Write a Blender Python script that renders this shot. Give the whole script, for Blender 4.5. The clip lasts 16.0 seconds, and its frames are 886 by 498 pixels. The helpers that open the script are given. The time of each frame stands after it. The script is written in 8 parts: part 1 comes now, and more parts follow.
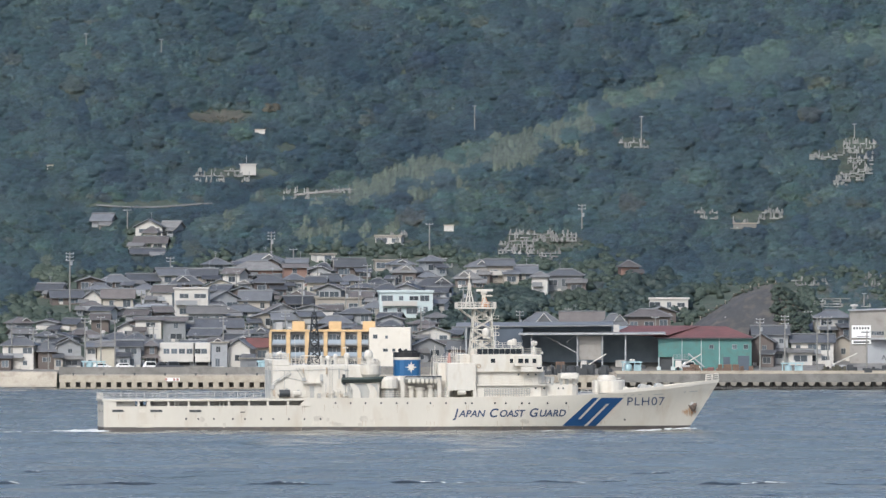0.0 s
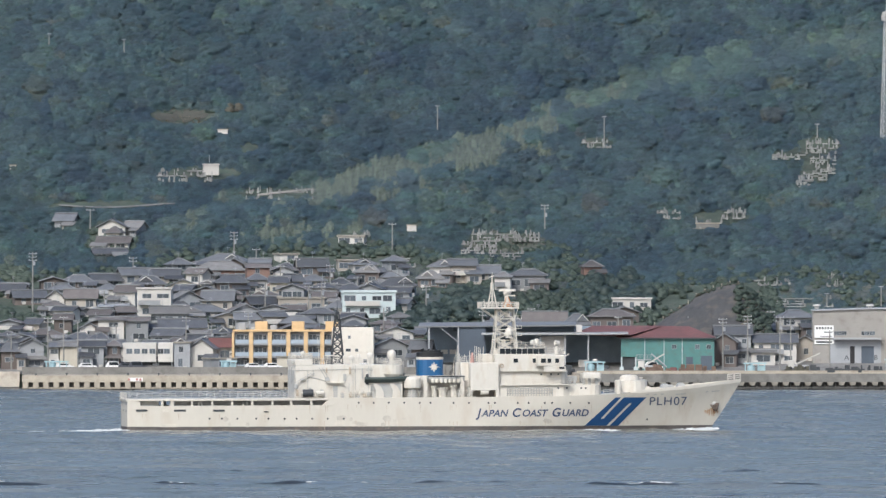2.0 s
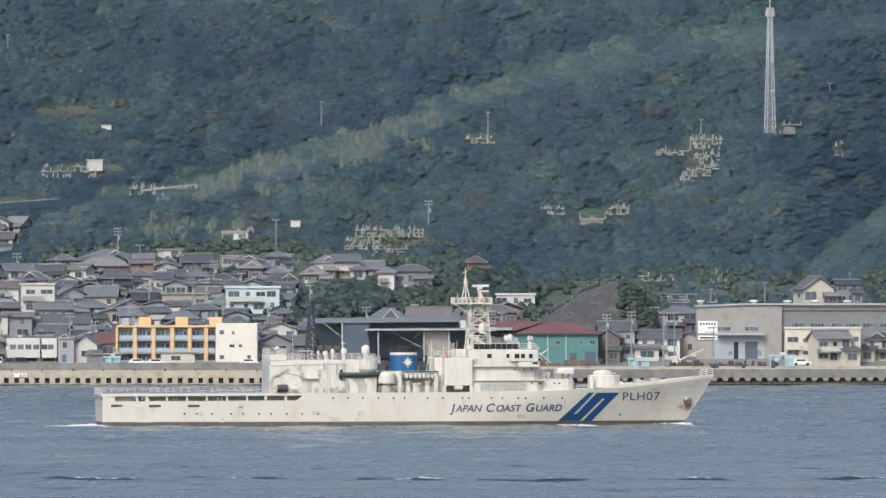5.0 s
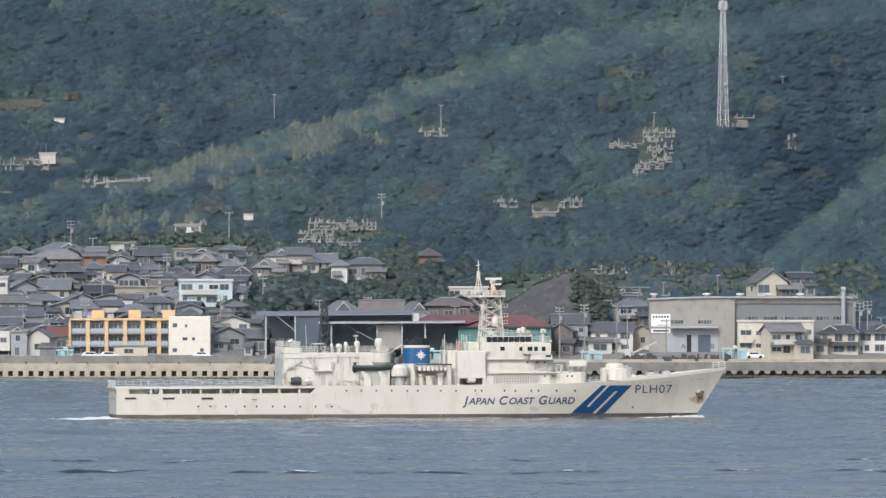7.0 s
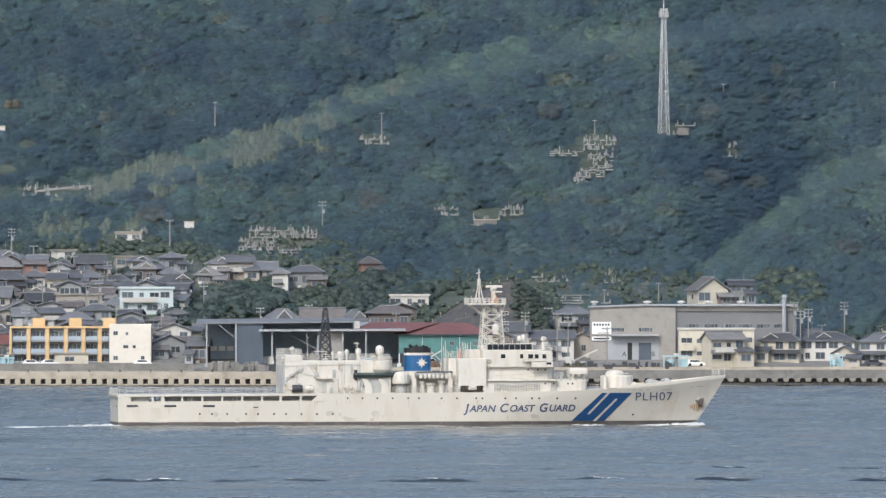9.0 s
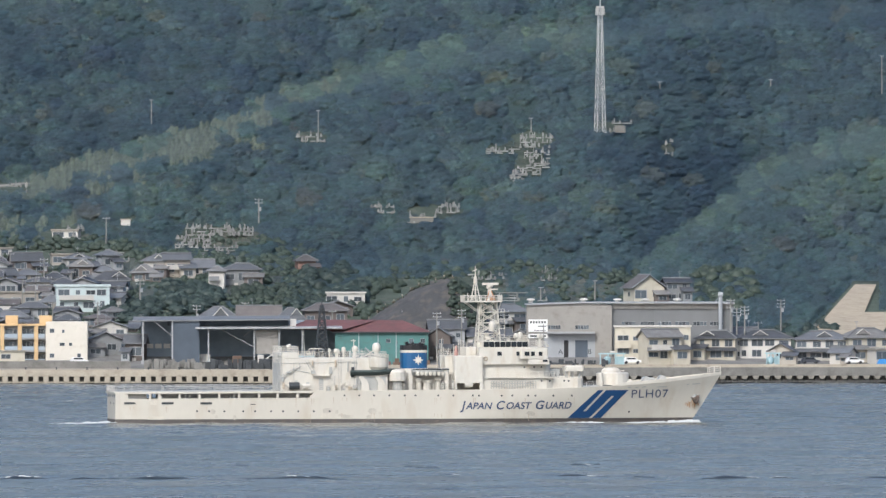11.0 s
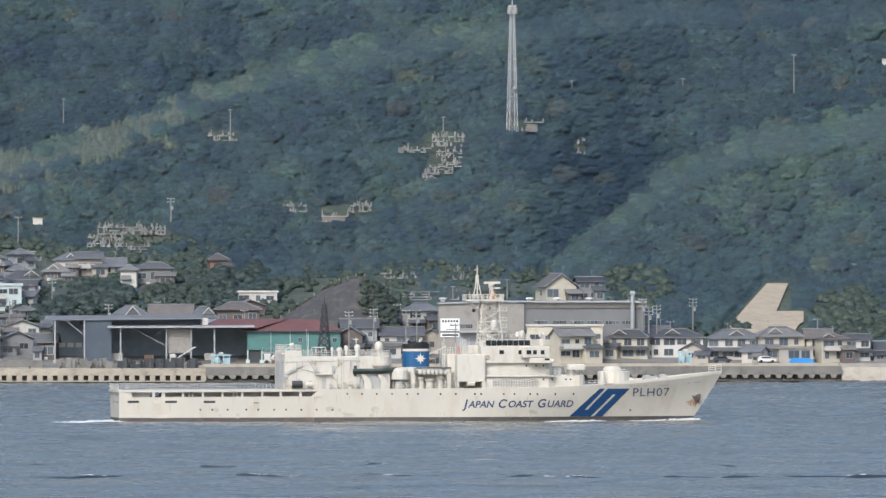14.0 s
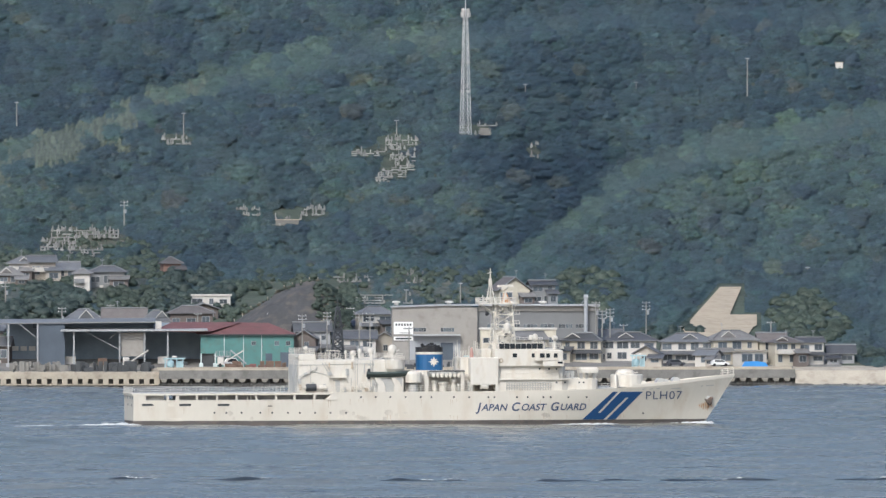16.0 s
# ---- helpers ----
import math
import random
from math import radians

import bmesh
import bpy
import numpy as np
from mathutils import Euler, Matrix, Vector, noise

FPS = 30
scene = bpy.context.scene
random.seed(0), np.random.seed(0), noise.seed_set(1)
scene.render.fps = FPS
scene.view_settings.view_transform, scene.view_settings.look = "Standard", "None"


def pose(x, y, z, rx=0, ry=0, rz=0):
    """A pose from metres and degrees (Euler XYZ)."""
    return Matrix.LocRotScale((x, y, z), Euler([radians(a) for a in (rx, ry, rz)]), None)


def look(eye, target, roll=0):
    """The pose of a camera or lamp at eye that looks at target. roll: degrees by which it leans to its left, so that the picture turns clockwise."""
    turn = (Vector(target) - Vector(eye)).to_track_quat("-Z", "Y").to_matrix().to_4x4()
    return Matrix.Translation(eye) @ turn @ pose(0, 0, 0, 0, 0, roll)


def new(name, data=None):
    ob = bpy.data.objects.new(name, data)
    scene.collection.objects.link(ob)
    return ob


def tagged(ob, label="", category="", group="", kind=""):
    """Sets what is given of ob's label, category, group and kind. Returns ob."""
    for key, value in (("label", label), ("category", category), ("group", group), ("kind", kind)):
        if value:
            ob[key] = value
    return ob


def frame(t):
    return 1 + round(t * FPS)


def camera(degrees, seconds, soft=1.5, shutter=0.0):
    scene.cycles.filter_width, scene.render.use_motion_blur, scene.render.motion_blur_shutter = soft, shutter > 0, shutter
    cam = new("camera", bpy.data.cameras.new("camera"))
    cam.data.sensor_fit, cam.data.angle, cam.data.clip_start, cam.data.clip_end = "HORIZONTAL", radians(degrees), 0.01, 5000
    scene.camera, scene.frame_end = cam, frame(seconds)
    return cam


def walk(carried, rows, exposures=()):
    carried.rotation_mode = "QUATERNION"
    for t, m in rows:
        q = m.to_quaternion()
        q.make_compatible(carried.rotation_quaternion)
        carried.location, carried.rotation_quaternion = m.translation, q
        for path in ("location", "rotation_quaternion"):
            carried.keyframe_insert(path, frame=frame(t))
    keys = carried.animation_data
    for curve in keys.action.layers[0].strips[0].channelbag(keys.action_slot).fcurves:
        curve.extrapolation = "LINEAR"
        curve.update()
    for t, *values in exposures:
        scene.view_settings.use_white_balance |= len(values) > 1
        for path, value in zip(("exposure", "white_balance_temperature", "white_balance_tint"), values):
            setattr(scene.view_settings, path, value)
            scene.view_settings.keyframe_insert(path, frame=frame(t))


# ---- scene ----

# The plan is laid out by bearing and dip from one standpoint on the near shore.
# A bearing or dip unit is 1 / F radians; bearing 1190 is due north (+y), dip 420 is the horizon.
F = 20700.0
EYE = Vector((0.0, 0.0, 32.7))
PAN = [  # seconds, pan and tilt of the hand-held camera, in the same units
    (0, 0, 0), (0.5, 16.9, -4.6), (1, 35.2, -3.1), (1.5, 50.6, -1.6),
    (2, 65.8, 0), (2.5, 85.8, 1.5), (3, 116.4, 1.5), (3.5, 151.7, 1.5),
    (4, 194.5, 4.6), (4.2, 217.5, 6.1), (6.3, 311, 9.1), (6.5, 323.2, 12.2),
    (7, 354.6, 19.9), (7.5, 378.4, 18.4), (8, 402.9, 13.7), (8.5, 434.9, 10.6),
    (9, 459.4, 6.1), (11.3, 591.8, 10.6), (11.5, 605.7, 7.6), (12, 643.3, 7.6),
    (12.5, 669.3, 6.1), (13, 692.3, 10.7), (13.5, 712.2, 13.8), (14, 727.5, 12.2),
    (14.5, 741.3, 10.7), (15, 764.3, 9.1), (15.5, 784.2, 7.6), (16, 810.1, 6.1)]


def place(u, v, d):
    """World place at bearing u, dip v, d metres north of the standpoint."""
    return Vector(((u - 1190) / F * d, d, EYE.z + (420 - v) / F * d))


cam = camera(2 * math.degrees(math.atan(784 / F)), 16.0, soft=1.42)
walk(cam, [(t, look(EYE, place(784 + a, 441 + b, 1000))) for t, a, b in PAN],
     exposures=[(0.0, 0.16, 5500, 8), (16.0, 0.16, 5500, 8)])

# ---- light ----
SUN_AZ, SUN_EL = 200.0, 42.0     # compass bearing and height of the sun, behind the camera
world = bpy.data.worlds.new("sky")
scene.world = world
world.use_nodes = True
nt = world.node_tree
sky = nt.nodes.new("ShaderNodeTexSky")
sky.sky_type, sky.sun_disc = "NISHITA", False
sky.sun_elevation, sky.sun_rotation = radians(SUN_EL), radians(SUN_AZ)
sky.air_density, sky.dust_density, sky.ozone_density = 1.0, 6.0, 1.0
nt.links.new(sky.outputs[0], nt.nodes["Background"].inputs[0])
nt.nodes["Background"].inputs[1].default_value = 0.15
sun = new("sun", bpy.data.lights.new("sun", "SUN"))
sun.data.energy, sun.data.angle, sun.data.color = 1.4, radians(8), (1.0, 0.88, 0.70)
_az, _el = radians(SUN_AZ), radians(SUN_EL)
sun.matrix_world = look((0, 0, 0), (-math.sin(_az) * math.cos(_el), -math.cos(_az) * math.cos(_el), -math.sin(_el)))


# ---- materials ----
def material(name, base, rough=0.7, metal=0.0, vary=0.15, scale=0.6, fine=6.0, bump=0.15, dirt=None, dirt_amount=0.0, island=0.0, per_object=0.0, stretch=(1, 1, 1), thin=0.0, relief=0.1, tint=""):
    """A surface with grain at two scales, relief, and stains of another colour."""
    m = bpy.data.materials.new(name)
    m.use_nodes = True
    t = m.node_tree
    N, L = t.nodes, t.links
    bsdf = N["Principled BSDF"]
    bsdf.inputs["Roughness"].default_value = rough
    bsdf.inputs["Metallic"].default_value = metal
    co = N.new("ShaderNodeTexCoord")
    mp = N.new("ShaderNodeMapping")
    mp.inputs["Scale"].default_value = stretch
    L.new(co.outputs["Object"], mp.inputs["Vector"])

    def noise_at(s, detail=4.0):
        n = N.new("ShaderNodeTexNoise")
        n.inputs["Scale"].default_value, n.inputs["Detail"].default_value = s, detail
        L.new(mp.outputs[0], n.inputs["Vector"])
        return n.outputs["Fac"]

    def math_node(op, a, b):
        n = N.new("ShaderNodeMath")
        n.operation = op
        for i, v in enumerate((a, b)):
            if isinstance(v, (int, float)):
                n.inputs[i].default_value = v
            else:
                L.new(v, n.inputs[i])
        return n.outputs[0]
    big, small = noise_at(scale), noise_at(fine, 6.0)
    f = math_node("ADD", math_node("MULTIPLY", big, 1.2), math_node("MULTIPLY", small, 0.8))   # mean 1
    f = math_node("ADD", math_node("MULTIPLY", math_node("SUBTRACT", f, 1.0), 2.2 * vary), 1.0)
    if island:
        g = N.new("ShaderNodeNewGeometry")
        r = math_node("ADD", math_node("MULTIPLY", g.outputs["Random Per Island"], 2 * island), 1 - island)
        f = math_node("MULTIPLY", f, r)
    if per_object:
        o = N.new("ShaderNodeObjectInfo")
        r = math_node("ADD", math_node("MULTIPLY", o.outputs["Random"], 2 * per_object), 1 - per_object)
        f = math_node("MULTIPLY", f, r)
    vm = N.new("ShaderNodeVectorMath")
    vm.operation = "SCALE"
    vm.inputs[0].default_value = base
    if tint:
        own = N.new("ShaderNodeAttribute")
        own.attribute_name = tint
        L.new(own.outputs["Color"], vm.inputs[0])
    L.new(f, vm.inputs["Scale"])
    col = vm.outputs[0]
    if dirt:
        ramp = N.new("ShaderNodeMapRange")
        ramp.inputs["From Min"].default_value, ramp.inputs["From Max"].default_value = 0.56 - 0.2 * dirt_amount, 0.75
        L.new(noise_at(scale * 2.3, 7.0), ramp.inputs["Value"])
        mix = N.new("ShaderNodeMix")
        mix.data_type = "RGBA"
        L.new(math_node("MULTIPLY", ramp.outputs[0], min(1.0, 0.35 + dirt_amount)), mix.inputs["Factor"])
        L.new(col, mix.inputs["A"])
        mix.inputs["B"].default_value = (*dirt, 1)
        col = mix.outputs["Result"]
    L.new(col, bsdf.inputs["Base Color"])
    if thin:
        # thin leaves let part of the light through
        tr = N.new("ShaderNodeBsdfTranslucent")
        L.new(col, tr.inputs["Color"])
        ms = N.new("ShaderNodeMixShader")
        ms.inputs[0].default_value = thin
        L.new(bsdf.outputs[0], ms.inputs[1])
        L.new(tr.outputs[0], ms.inputs[2])
        L.new(ms.outputs[0], N["Material Output"].inputs["Surface"])
    if bump:
        bn = N.new("ShaderNodeBump")
        bn.inputs["Strength"].default_value, bn.inputs["Distance"].default_value = bump, relief
        L.new(small, bn.inputs["Height"])
        L.new(bn.outputs[0], bsdf.inputs["Normal"])
    return m


M = {}
M["hull_white"] = material("hull_white", (0.612, 0.578, 0.503), 0.45, vary=0.05, scale=0.15, fine=2.0, bump=0.05, dirt=(0.48, 0.40, 0.30), dirt_amount=0.2, stretch=(1, 1, 0.35))
M["ship_white"] = material("ship_white", (0.618, 0.588, 0.520), 0.5, vary=0.06, scale=0.4, fine=4.0, bump=0.05, dirt=(0.5, 0.43, 0.33), dirt_amount=0.25, stretch=(1, 1, 0.4))
M["ship_grey"] = material("ship_grey", (0.42, 0.42, 0.40), 0.5, vary=0.12)
M["boot_top_pile_shade"] = material("boot_top_pile_shade", (0.10, 0.09, 0.085), 0.6, vary=0.3, scale=0.3, fine=3, dirt=(0.2, 0.16, 0.12), dirt_amount=0.3)
M["navy"] = material("navy", (0.018, 0.07, 0.19), 0.4, vary=0.12, bump=0.02)
M["funnel_blue"] = material("funnel_blue", (0.022, 0.10, 0.24), 0.4, vary=0.12, bump=0.03)
M["letter"] = material("letter", (0.055, 0.08, 0.15), 0.45, vary=0.1, bump=0)
M["black"] = material("black", (0.015, 0.015, 0.017), 0.45, vary=0.2)
M["dark_grey"] = material("dark_grey", (0.045, 0.05, 0.055), 0.55, vary=0.25)
M["glass"] = material("glass", (0.02, 0.025, 0.03), 0.12, vary=0.1, bump=0)
M["rust"] = material("rust", (0.14, 0.095, 0.07), 0.85, vary=0.4, fine=9)
M["foam"] = material("foam", (0.56, 0.58, 0.58), 0.9, vary=0.15, fine=3, bump=0.6)
M["concrete"] = material("concrete", (0.30, 0.28, 0.24), 0.9, vary=0.25, scale=0.2, fine=3, bump=0.4, dirt=(0.10, 0.09, 0.075), dirt_amount=0.3)
M["pale_concrete"] = material("pale_concrete", (0.40, 0.36, 0.29), 0.9, vary=0.22, scale=0.2, fine=3, bump=0.4, dirt=(0.16, 0.13, 0.10), dirt_amount=0.25)
M["dark_concrete"] = material("dark_concrete", (0.20, 0.195, 0.18), 0.9, vary=0.28, scale=0.2, fine=3, bump=0.4, dirt=(0.09, 0.085, 0.075), dirt_amount=0.35)
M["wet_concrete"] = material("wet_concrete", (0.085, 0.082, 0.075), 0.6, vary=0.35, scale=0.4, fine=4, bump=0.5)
M["soil"] = material("soil", (0.062, 0.080, 0.058), 0.95, vary=0.5, scale=0.12, fine=1.1, bump=0.8, relief=0.3, dirt=(0.15, 0.135, 0.11), dirt_amount=0.25)
M["leaf"] = material("leaf", (0.098, 0.128, 0.100), 0.55, vary=0.42, scale=0.035, fine=0.3, bump=0, island=0.12, thin=0.4)
M["leaf_light"] = material("leaf_light", (0.115, 0.144, 0.110), 0.55, vary=0.45, scale=0.05, fine=0.25, bump=0, island=0.12, thin=0.4)
M["leaf_dark"] = material("leaf_dark", (0.072, 0.100, 0.090), 0.55, vary=0.4, scale=0.06, fine=0.4, bump=0, island=0.12, thin=0.4)
M["leaf_brown"] = material("leaf_brown", (0.145, 0.135, 0.104), 0.8, vary=0.4, scale=0.06, fine=0.4, bump=0, island=0.12, thin=0.4)
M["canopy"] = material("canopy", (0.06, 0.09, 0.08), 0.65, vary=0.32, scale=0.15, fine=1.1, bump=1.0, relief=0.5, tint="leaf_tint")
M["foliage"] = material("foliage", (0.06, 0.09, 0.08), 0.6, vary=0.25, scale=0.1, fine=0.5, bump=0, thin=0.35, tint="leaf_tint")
M["roof_tile"] = material("roof_tile", (0.118, 0.124, 0.133), 0.55, vary=0.25, scale=0.5, fine=5, bump=0.5, per_object=0.35)
M["ridge_tile"] = material("ridge_tile", (0.17, 0.175, 0.18), 0.6, vary=0.2, per_object=0.3)
M["roof_brown"] = material("roof_brown", (0.125, 0.113, 0.107), 0.65, vary=0.25, scale=0.5, fine=5, bump=0.5, per_object=0.25)
M["roof_slate"] = material("roof_slate", (0.078, 0.082, 0.09), 0.55, vary=0.3, scale=0.5, fine=5, bump=0.5, per_object=0.3)
M["roof_pale"] = material("roof_pale", (0.175, 0.172, 0.167), 0.65, vary=0.25, scale=0.5, fine=5, bump=0.5, per_object=0.2, dirt=(0.13, 0.12, 0.11), dirt_amount=0.25)
M["roof_red"] = material("roof_red", (0.165, 0.075, 0.07), 0.7, vary=0.25, scale=0.3, fine=3, bump=0.3, dirt=(0.10, 0.07, 0.06), dirt_amount=0.3)
M["wall_white"] = material("wall_white", (0.55, 0.53, 0.49), 0.85, vary=0.1, scale=0.3, bump=0.1, dirt=(0.4, 0.37, 0.32), dirt_amount=0.15, per_object=0.1)
M["wall_ivory"] = material("wall_ivory", (0.66, 0.62, 0.54), 0.85, vary=0.08, scale=0.3, bump=0.1, dirt=(0.5, 0.45, 0.37), dirt_amount=0.12)
M["house_glass"] = material("house_glass", (0.085, 0.10, 0.115), 0.2, vary=0.25, scale=0.7, bump=0, per_object=0.5)
M["wall_cream"] = material("wall_cream", (0.51, 0.475, 0.39), 0.85, vary=0.1, scale=0.3, bump=0.1, dirt=(0.35, 0.3, 0.22), dirt_amount=0.15, per_object=0.1)
M["wall_grey"] = material("wall_grey", (0.28, 0.29, 0.30), 0.85, vary=0.12, scale=0.3, bump=0.1, dirt=(0.2, 0.2, 0.19), dirt_amount=0.2, per_object=0.2)
M["wall_brown"] = material("wall_brown", (0.135, 0.115, 0.105), 0.85, vary=0.2, scale=0.3, bump=0.2, per_object=0.25)
M["wall_beige"] = material("wall_beige", (0.38, 0.35, 0.305), 0.85, vary=0.12, scale=0.3, bump=0.1, dirt=(0.28, 0.24, 0.19), dirt_amount=0.2, per_object=0.15)
M["wall_brick"] = material("wall_brick", (0.24, 0.155, 0.125), 0.85, vary=0.2, bump=0.2)
M["wall_teal"] = material("wall_teal", (0.50, 0.57, 0.57), 0.8, vary=0.1, bump=0.1)
M["yellow"] = material("yellow", (0.60, 0.43, 0.23), 0.8, vary=0.1, scale=0.3, bump=0.1, dirt=(0.4, 0.28, 0.12), dirt_amount=0.15)
M["sheet_teal"] = material("sheet_teal", (0.085, 0.205, 0.195), 0.55, vary=0.15, scale=0.3, bump=0.1, dirt=(0.10, 0.13, 0.11), dirt_amount=0.25)
M["sheet_dark"] = material("sheet_dark", (0.072, 0.092, 0.12), 0.6, vary=0.2, scale=0.3, bump=0.1)
M["sheet_grey"] = material("sheet_grey", (0.30, 0.285, 0.262), 0.6, vary=0.12, scale=0.3, bump=0.1, dirt=(0.18, 0.16, 0.14), dirt_amount=0.2)
M["steel"] = material("steel", (0.36, 0.37, 0.38), 0.5, metal=0.3, vary=0.15)
M["tower_white"] = material("tower_white", (0.62, 0.62, 0.60), 0.5, vary=0.1)
M["pole"] = material("pole", (0.24, 0.235, 0.22), 0.85, vary=0.15)
M["stone"] = material("stone", (0.215, 0.217, 0.207), 0.8, vary=0.25, island=0.3)
M["sprayed"] = material("sprayed", (0.40, 0.34, 0.25), 0.9, vary=0.15, scale=0.25, fine=2.5, bump=0.5, dirt=(0.25, 0.2, 0.13), dirt_amount=0.2)
M["mound"] = material("mound", (0.066, 0.066, 0.067), 0.95, vary=0.3, scale=0.15, fine=1.5, bump=0.6, dirt=(0.19, 0.16, 0.12), dirt_amount=0.2)
M["aqua"] = material("aqua", (0.34, 0.48, 0.52), 0.5, vary=0.15)
M["tarp"] = material("tarp", (0.05, 0.25, 0.62), 0.5, vary=0.15)
M["car_white"] = material("car_white", (0.75, 0.75, 0.74), 0.3, vary=0.05, bump=0)
M["deck_shade"] = material("deck_shade", (0.34, 0.34, 0.335), 0.6, vary=0.2)
M["car_dark"] = material("car_dark", (0.06, 0.065, 0.08), 0.3, vary=0.05, bump=0)
# darker copy of ship_white: shade under boat and arch put into the colour
M["ship_white_shaded"] = material("ship_white_shaded", (0.47, 0.44, 0.39), 0.55, vary=0.12, scale=0.5)
M["shed_inner"] = material("shed_inner", (0.23, 0.28, 0.33), 0.7, vary=0.25, scale=0.4)
# near-black water: the shade on steep wave faces put into the colour
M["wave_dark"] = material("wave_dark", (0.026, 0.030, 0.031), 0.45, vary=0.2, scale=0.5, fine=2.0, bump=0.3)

# sea: a dark glossy dielectric with relief at several scales
sea_mat = bpy.data.materials.new("sea")
sea_mat.use_nodes = True
t = sea_mat.node_tree
b = t.nodes["Principled BSDF"]
b.inputs["Base Color"].default_value = (0.115, 0.124, 0.118, 1)
b.inputs["Roughness"].default_value = 0.24
b.inputs["IOR"].default_value = 1.33
co = t.nodes.new("ShaderNodeTexCoord")
prev = None
wind = t.nodes.new("ShaderNodeMapping")
wind.inputs["Scale"].default_value = (0.55, 1.0, 1.0)
t.links.new(co.outputs["Object"], wind.inputs["Vector"])
for s, dist, strength in ((0.22, 0.42, 1.0), (0.8, 0.24, 1.0), (2.4, 0.09, 1.0)):
    n = t.nodes.new("ShaderNodeTexNoise")
    n.inputs["Scale"].default_value, n.inputs["Detail"].default_value = s, 3.0
    t.links.new(wind.outputs[0], n.inputs["Vector"])
    bn = t.nodes.new("ShaderNodeBump")
    bn.inputs["Strength"].default_value, bn.inputs["Distance"].default_value = strength, dist
    t.links.new(n.outputs["Fac"], bn.inputs["Height"])
    if prev:
        t.links.new(prev.outputs[0], bn.inputs["Normal"])
    prev = bn
t.links.new(prev.outputs[0], b.inputs["Normal"])
# wind streaks: ruffled and slick patches drawn out across the strait
mp = t.nodes.new("ShaderNodeMapping")
mp.inputs["Scale"].default_value = (0.055, 0.030, 1.0)
t.links.new(co.outputs["Object"], mp.inputs["Vector"])
n = t.nodes.new("ShaderNodeTexNoise")
n.inputs["Scale"].default_value, n.inputs["Detail"].default_value, n.inputs["Roughness"].default_value = 1.0, 8.0, 0.72
t.links.new(mp.outputs[0], n.inputs["Vector"])
mr = t.nodes.new("ShaderNodeMapRange")
mr.inputs["From Min"].default_value, mr.inputs["From Max"].default_value = 0.36, 0.64
mr.inputs["To Min"].default_value, mr.inputs["To Max"].default_value = 0.06, 0.40
t.links.new(n.outputs["Fac"], mr.inputs["Value"])
t.links.new(mr.outputs[0], b.inputs["Roughness"])
mx = t.nodes.new("ShaderNodeMix")
mx.data_type = "RGBA"
mx.inputs["A"].default_value, mx.inputs["B"].default_value = (0.106, 0.112, 0.101, 1), (0.190, 0.194, 0.170, 1)
# long pale slicks, hundreds of metres from end to end
mp2 = t.nodes.new("ShaderNodeMapping")
mp2.inputs["Scale"].default_value = (0.0035, 0.042, 1.0)
t.links.new(co.outputs["Object"], mp2.inputs["Vector"])
n2 = t.nodes.new("ShaderNodeTexNoise")
n2.inputs["Scale"].default_value, n2.inputs["Detail"].default_value = 1.0, 5.0
t.links.new(mp2.outputs[0], n2.inputs["Vector"])
both = t.nodes.new("ShaderNodeMix")
both.inputs["Factor"].default_value = 0.45
t.links.new(n.outputs["Fac"], both.inputs["A"])
t.links.new(n2.outputs["Fac"], both.inputs["B"])
mc = t.nodes.new("ShaderNodeMapRange")
mc.inputs["From Min"].default_value, mc.inputs["From Max"].default_value = 0.38, 0.62
t.links.new(both.outputs["Result"], mc.inputs["Value"])
t.links.new(mc.outputs[0], mx.inputs["Factor"])
t.links.new(mx.outputs["Result"], b.inputs["Base Color"])
M["sea"] = sea_mat


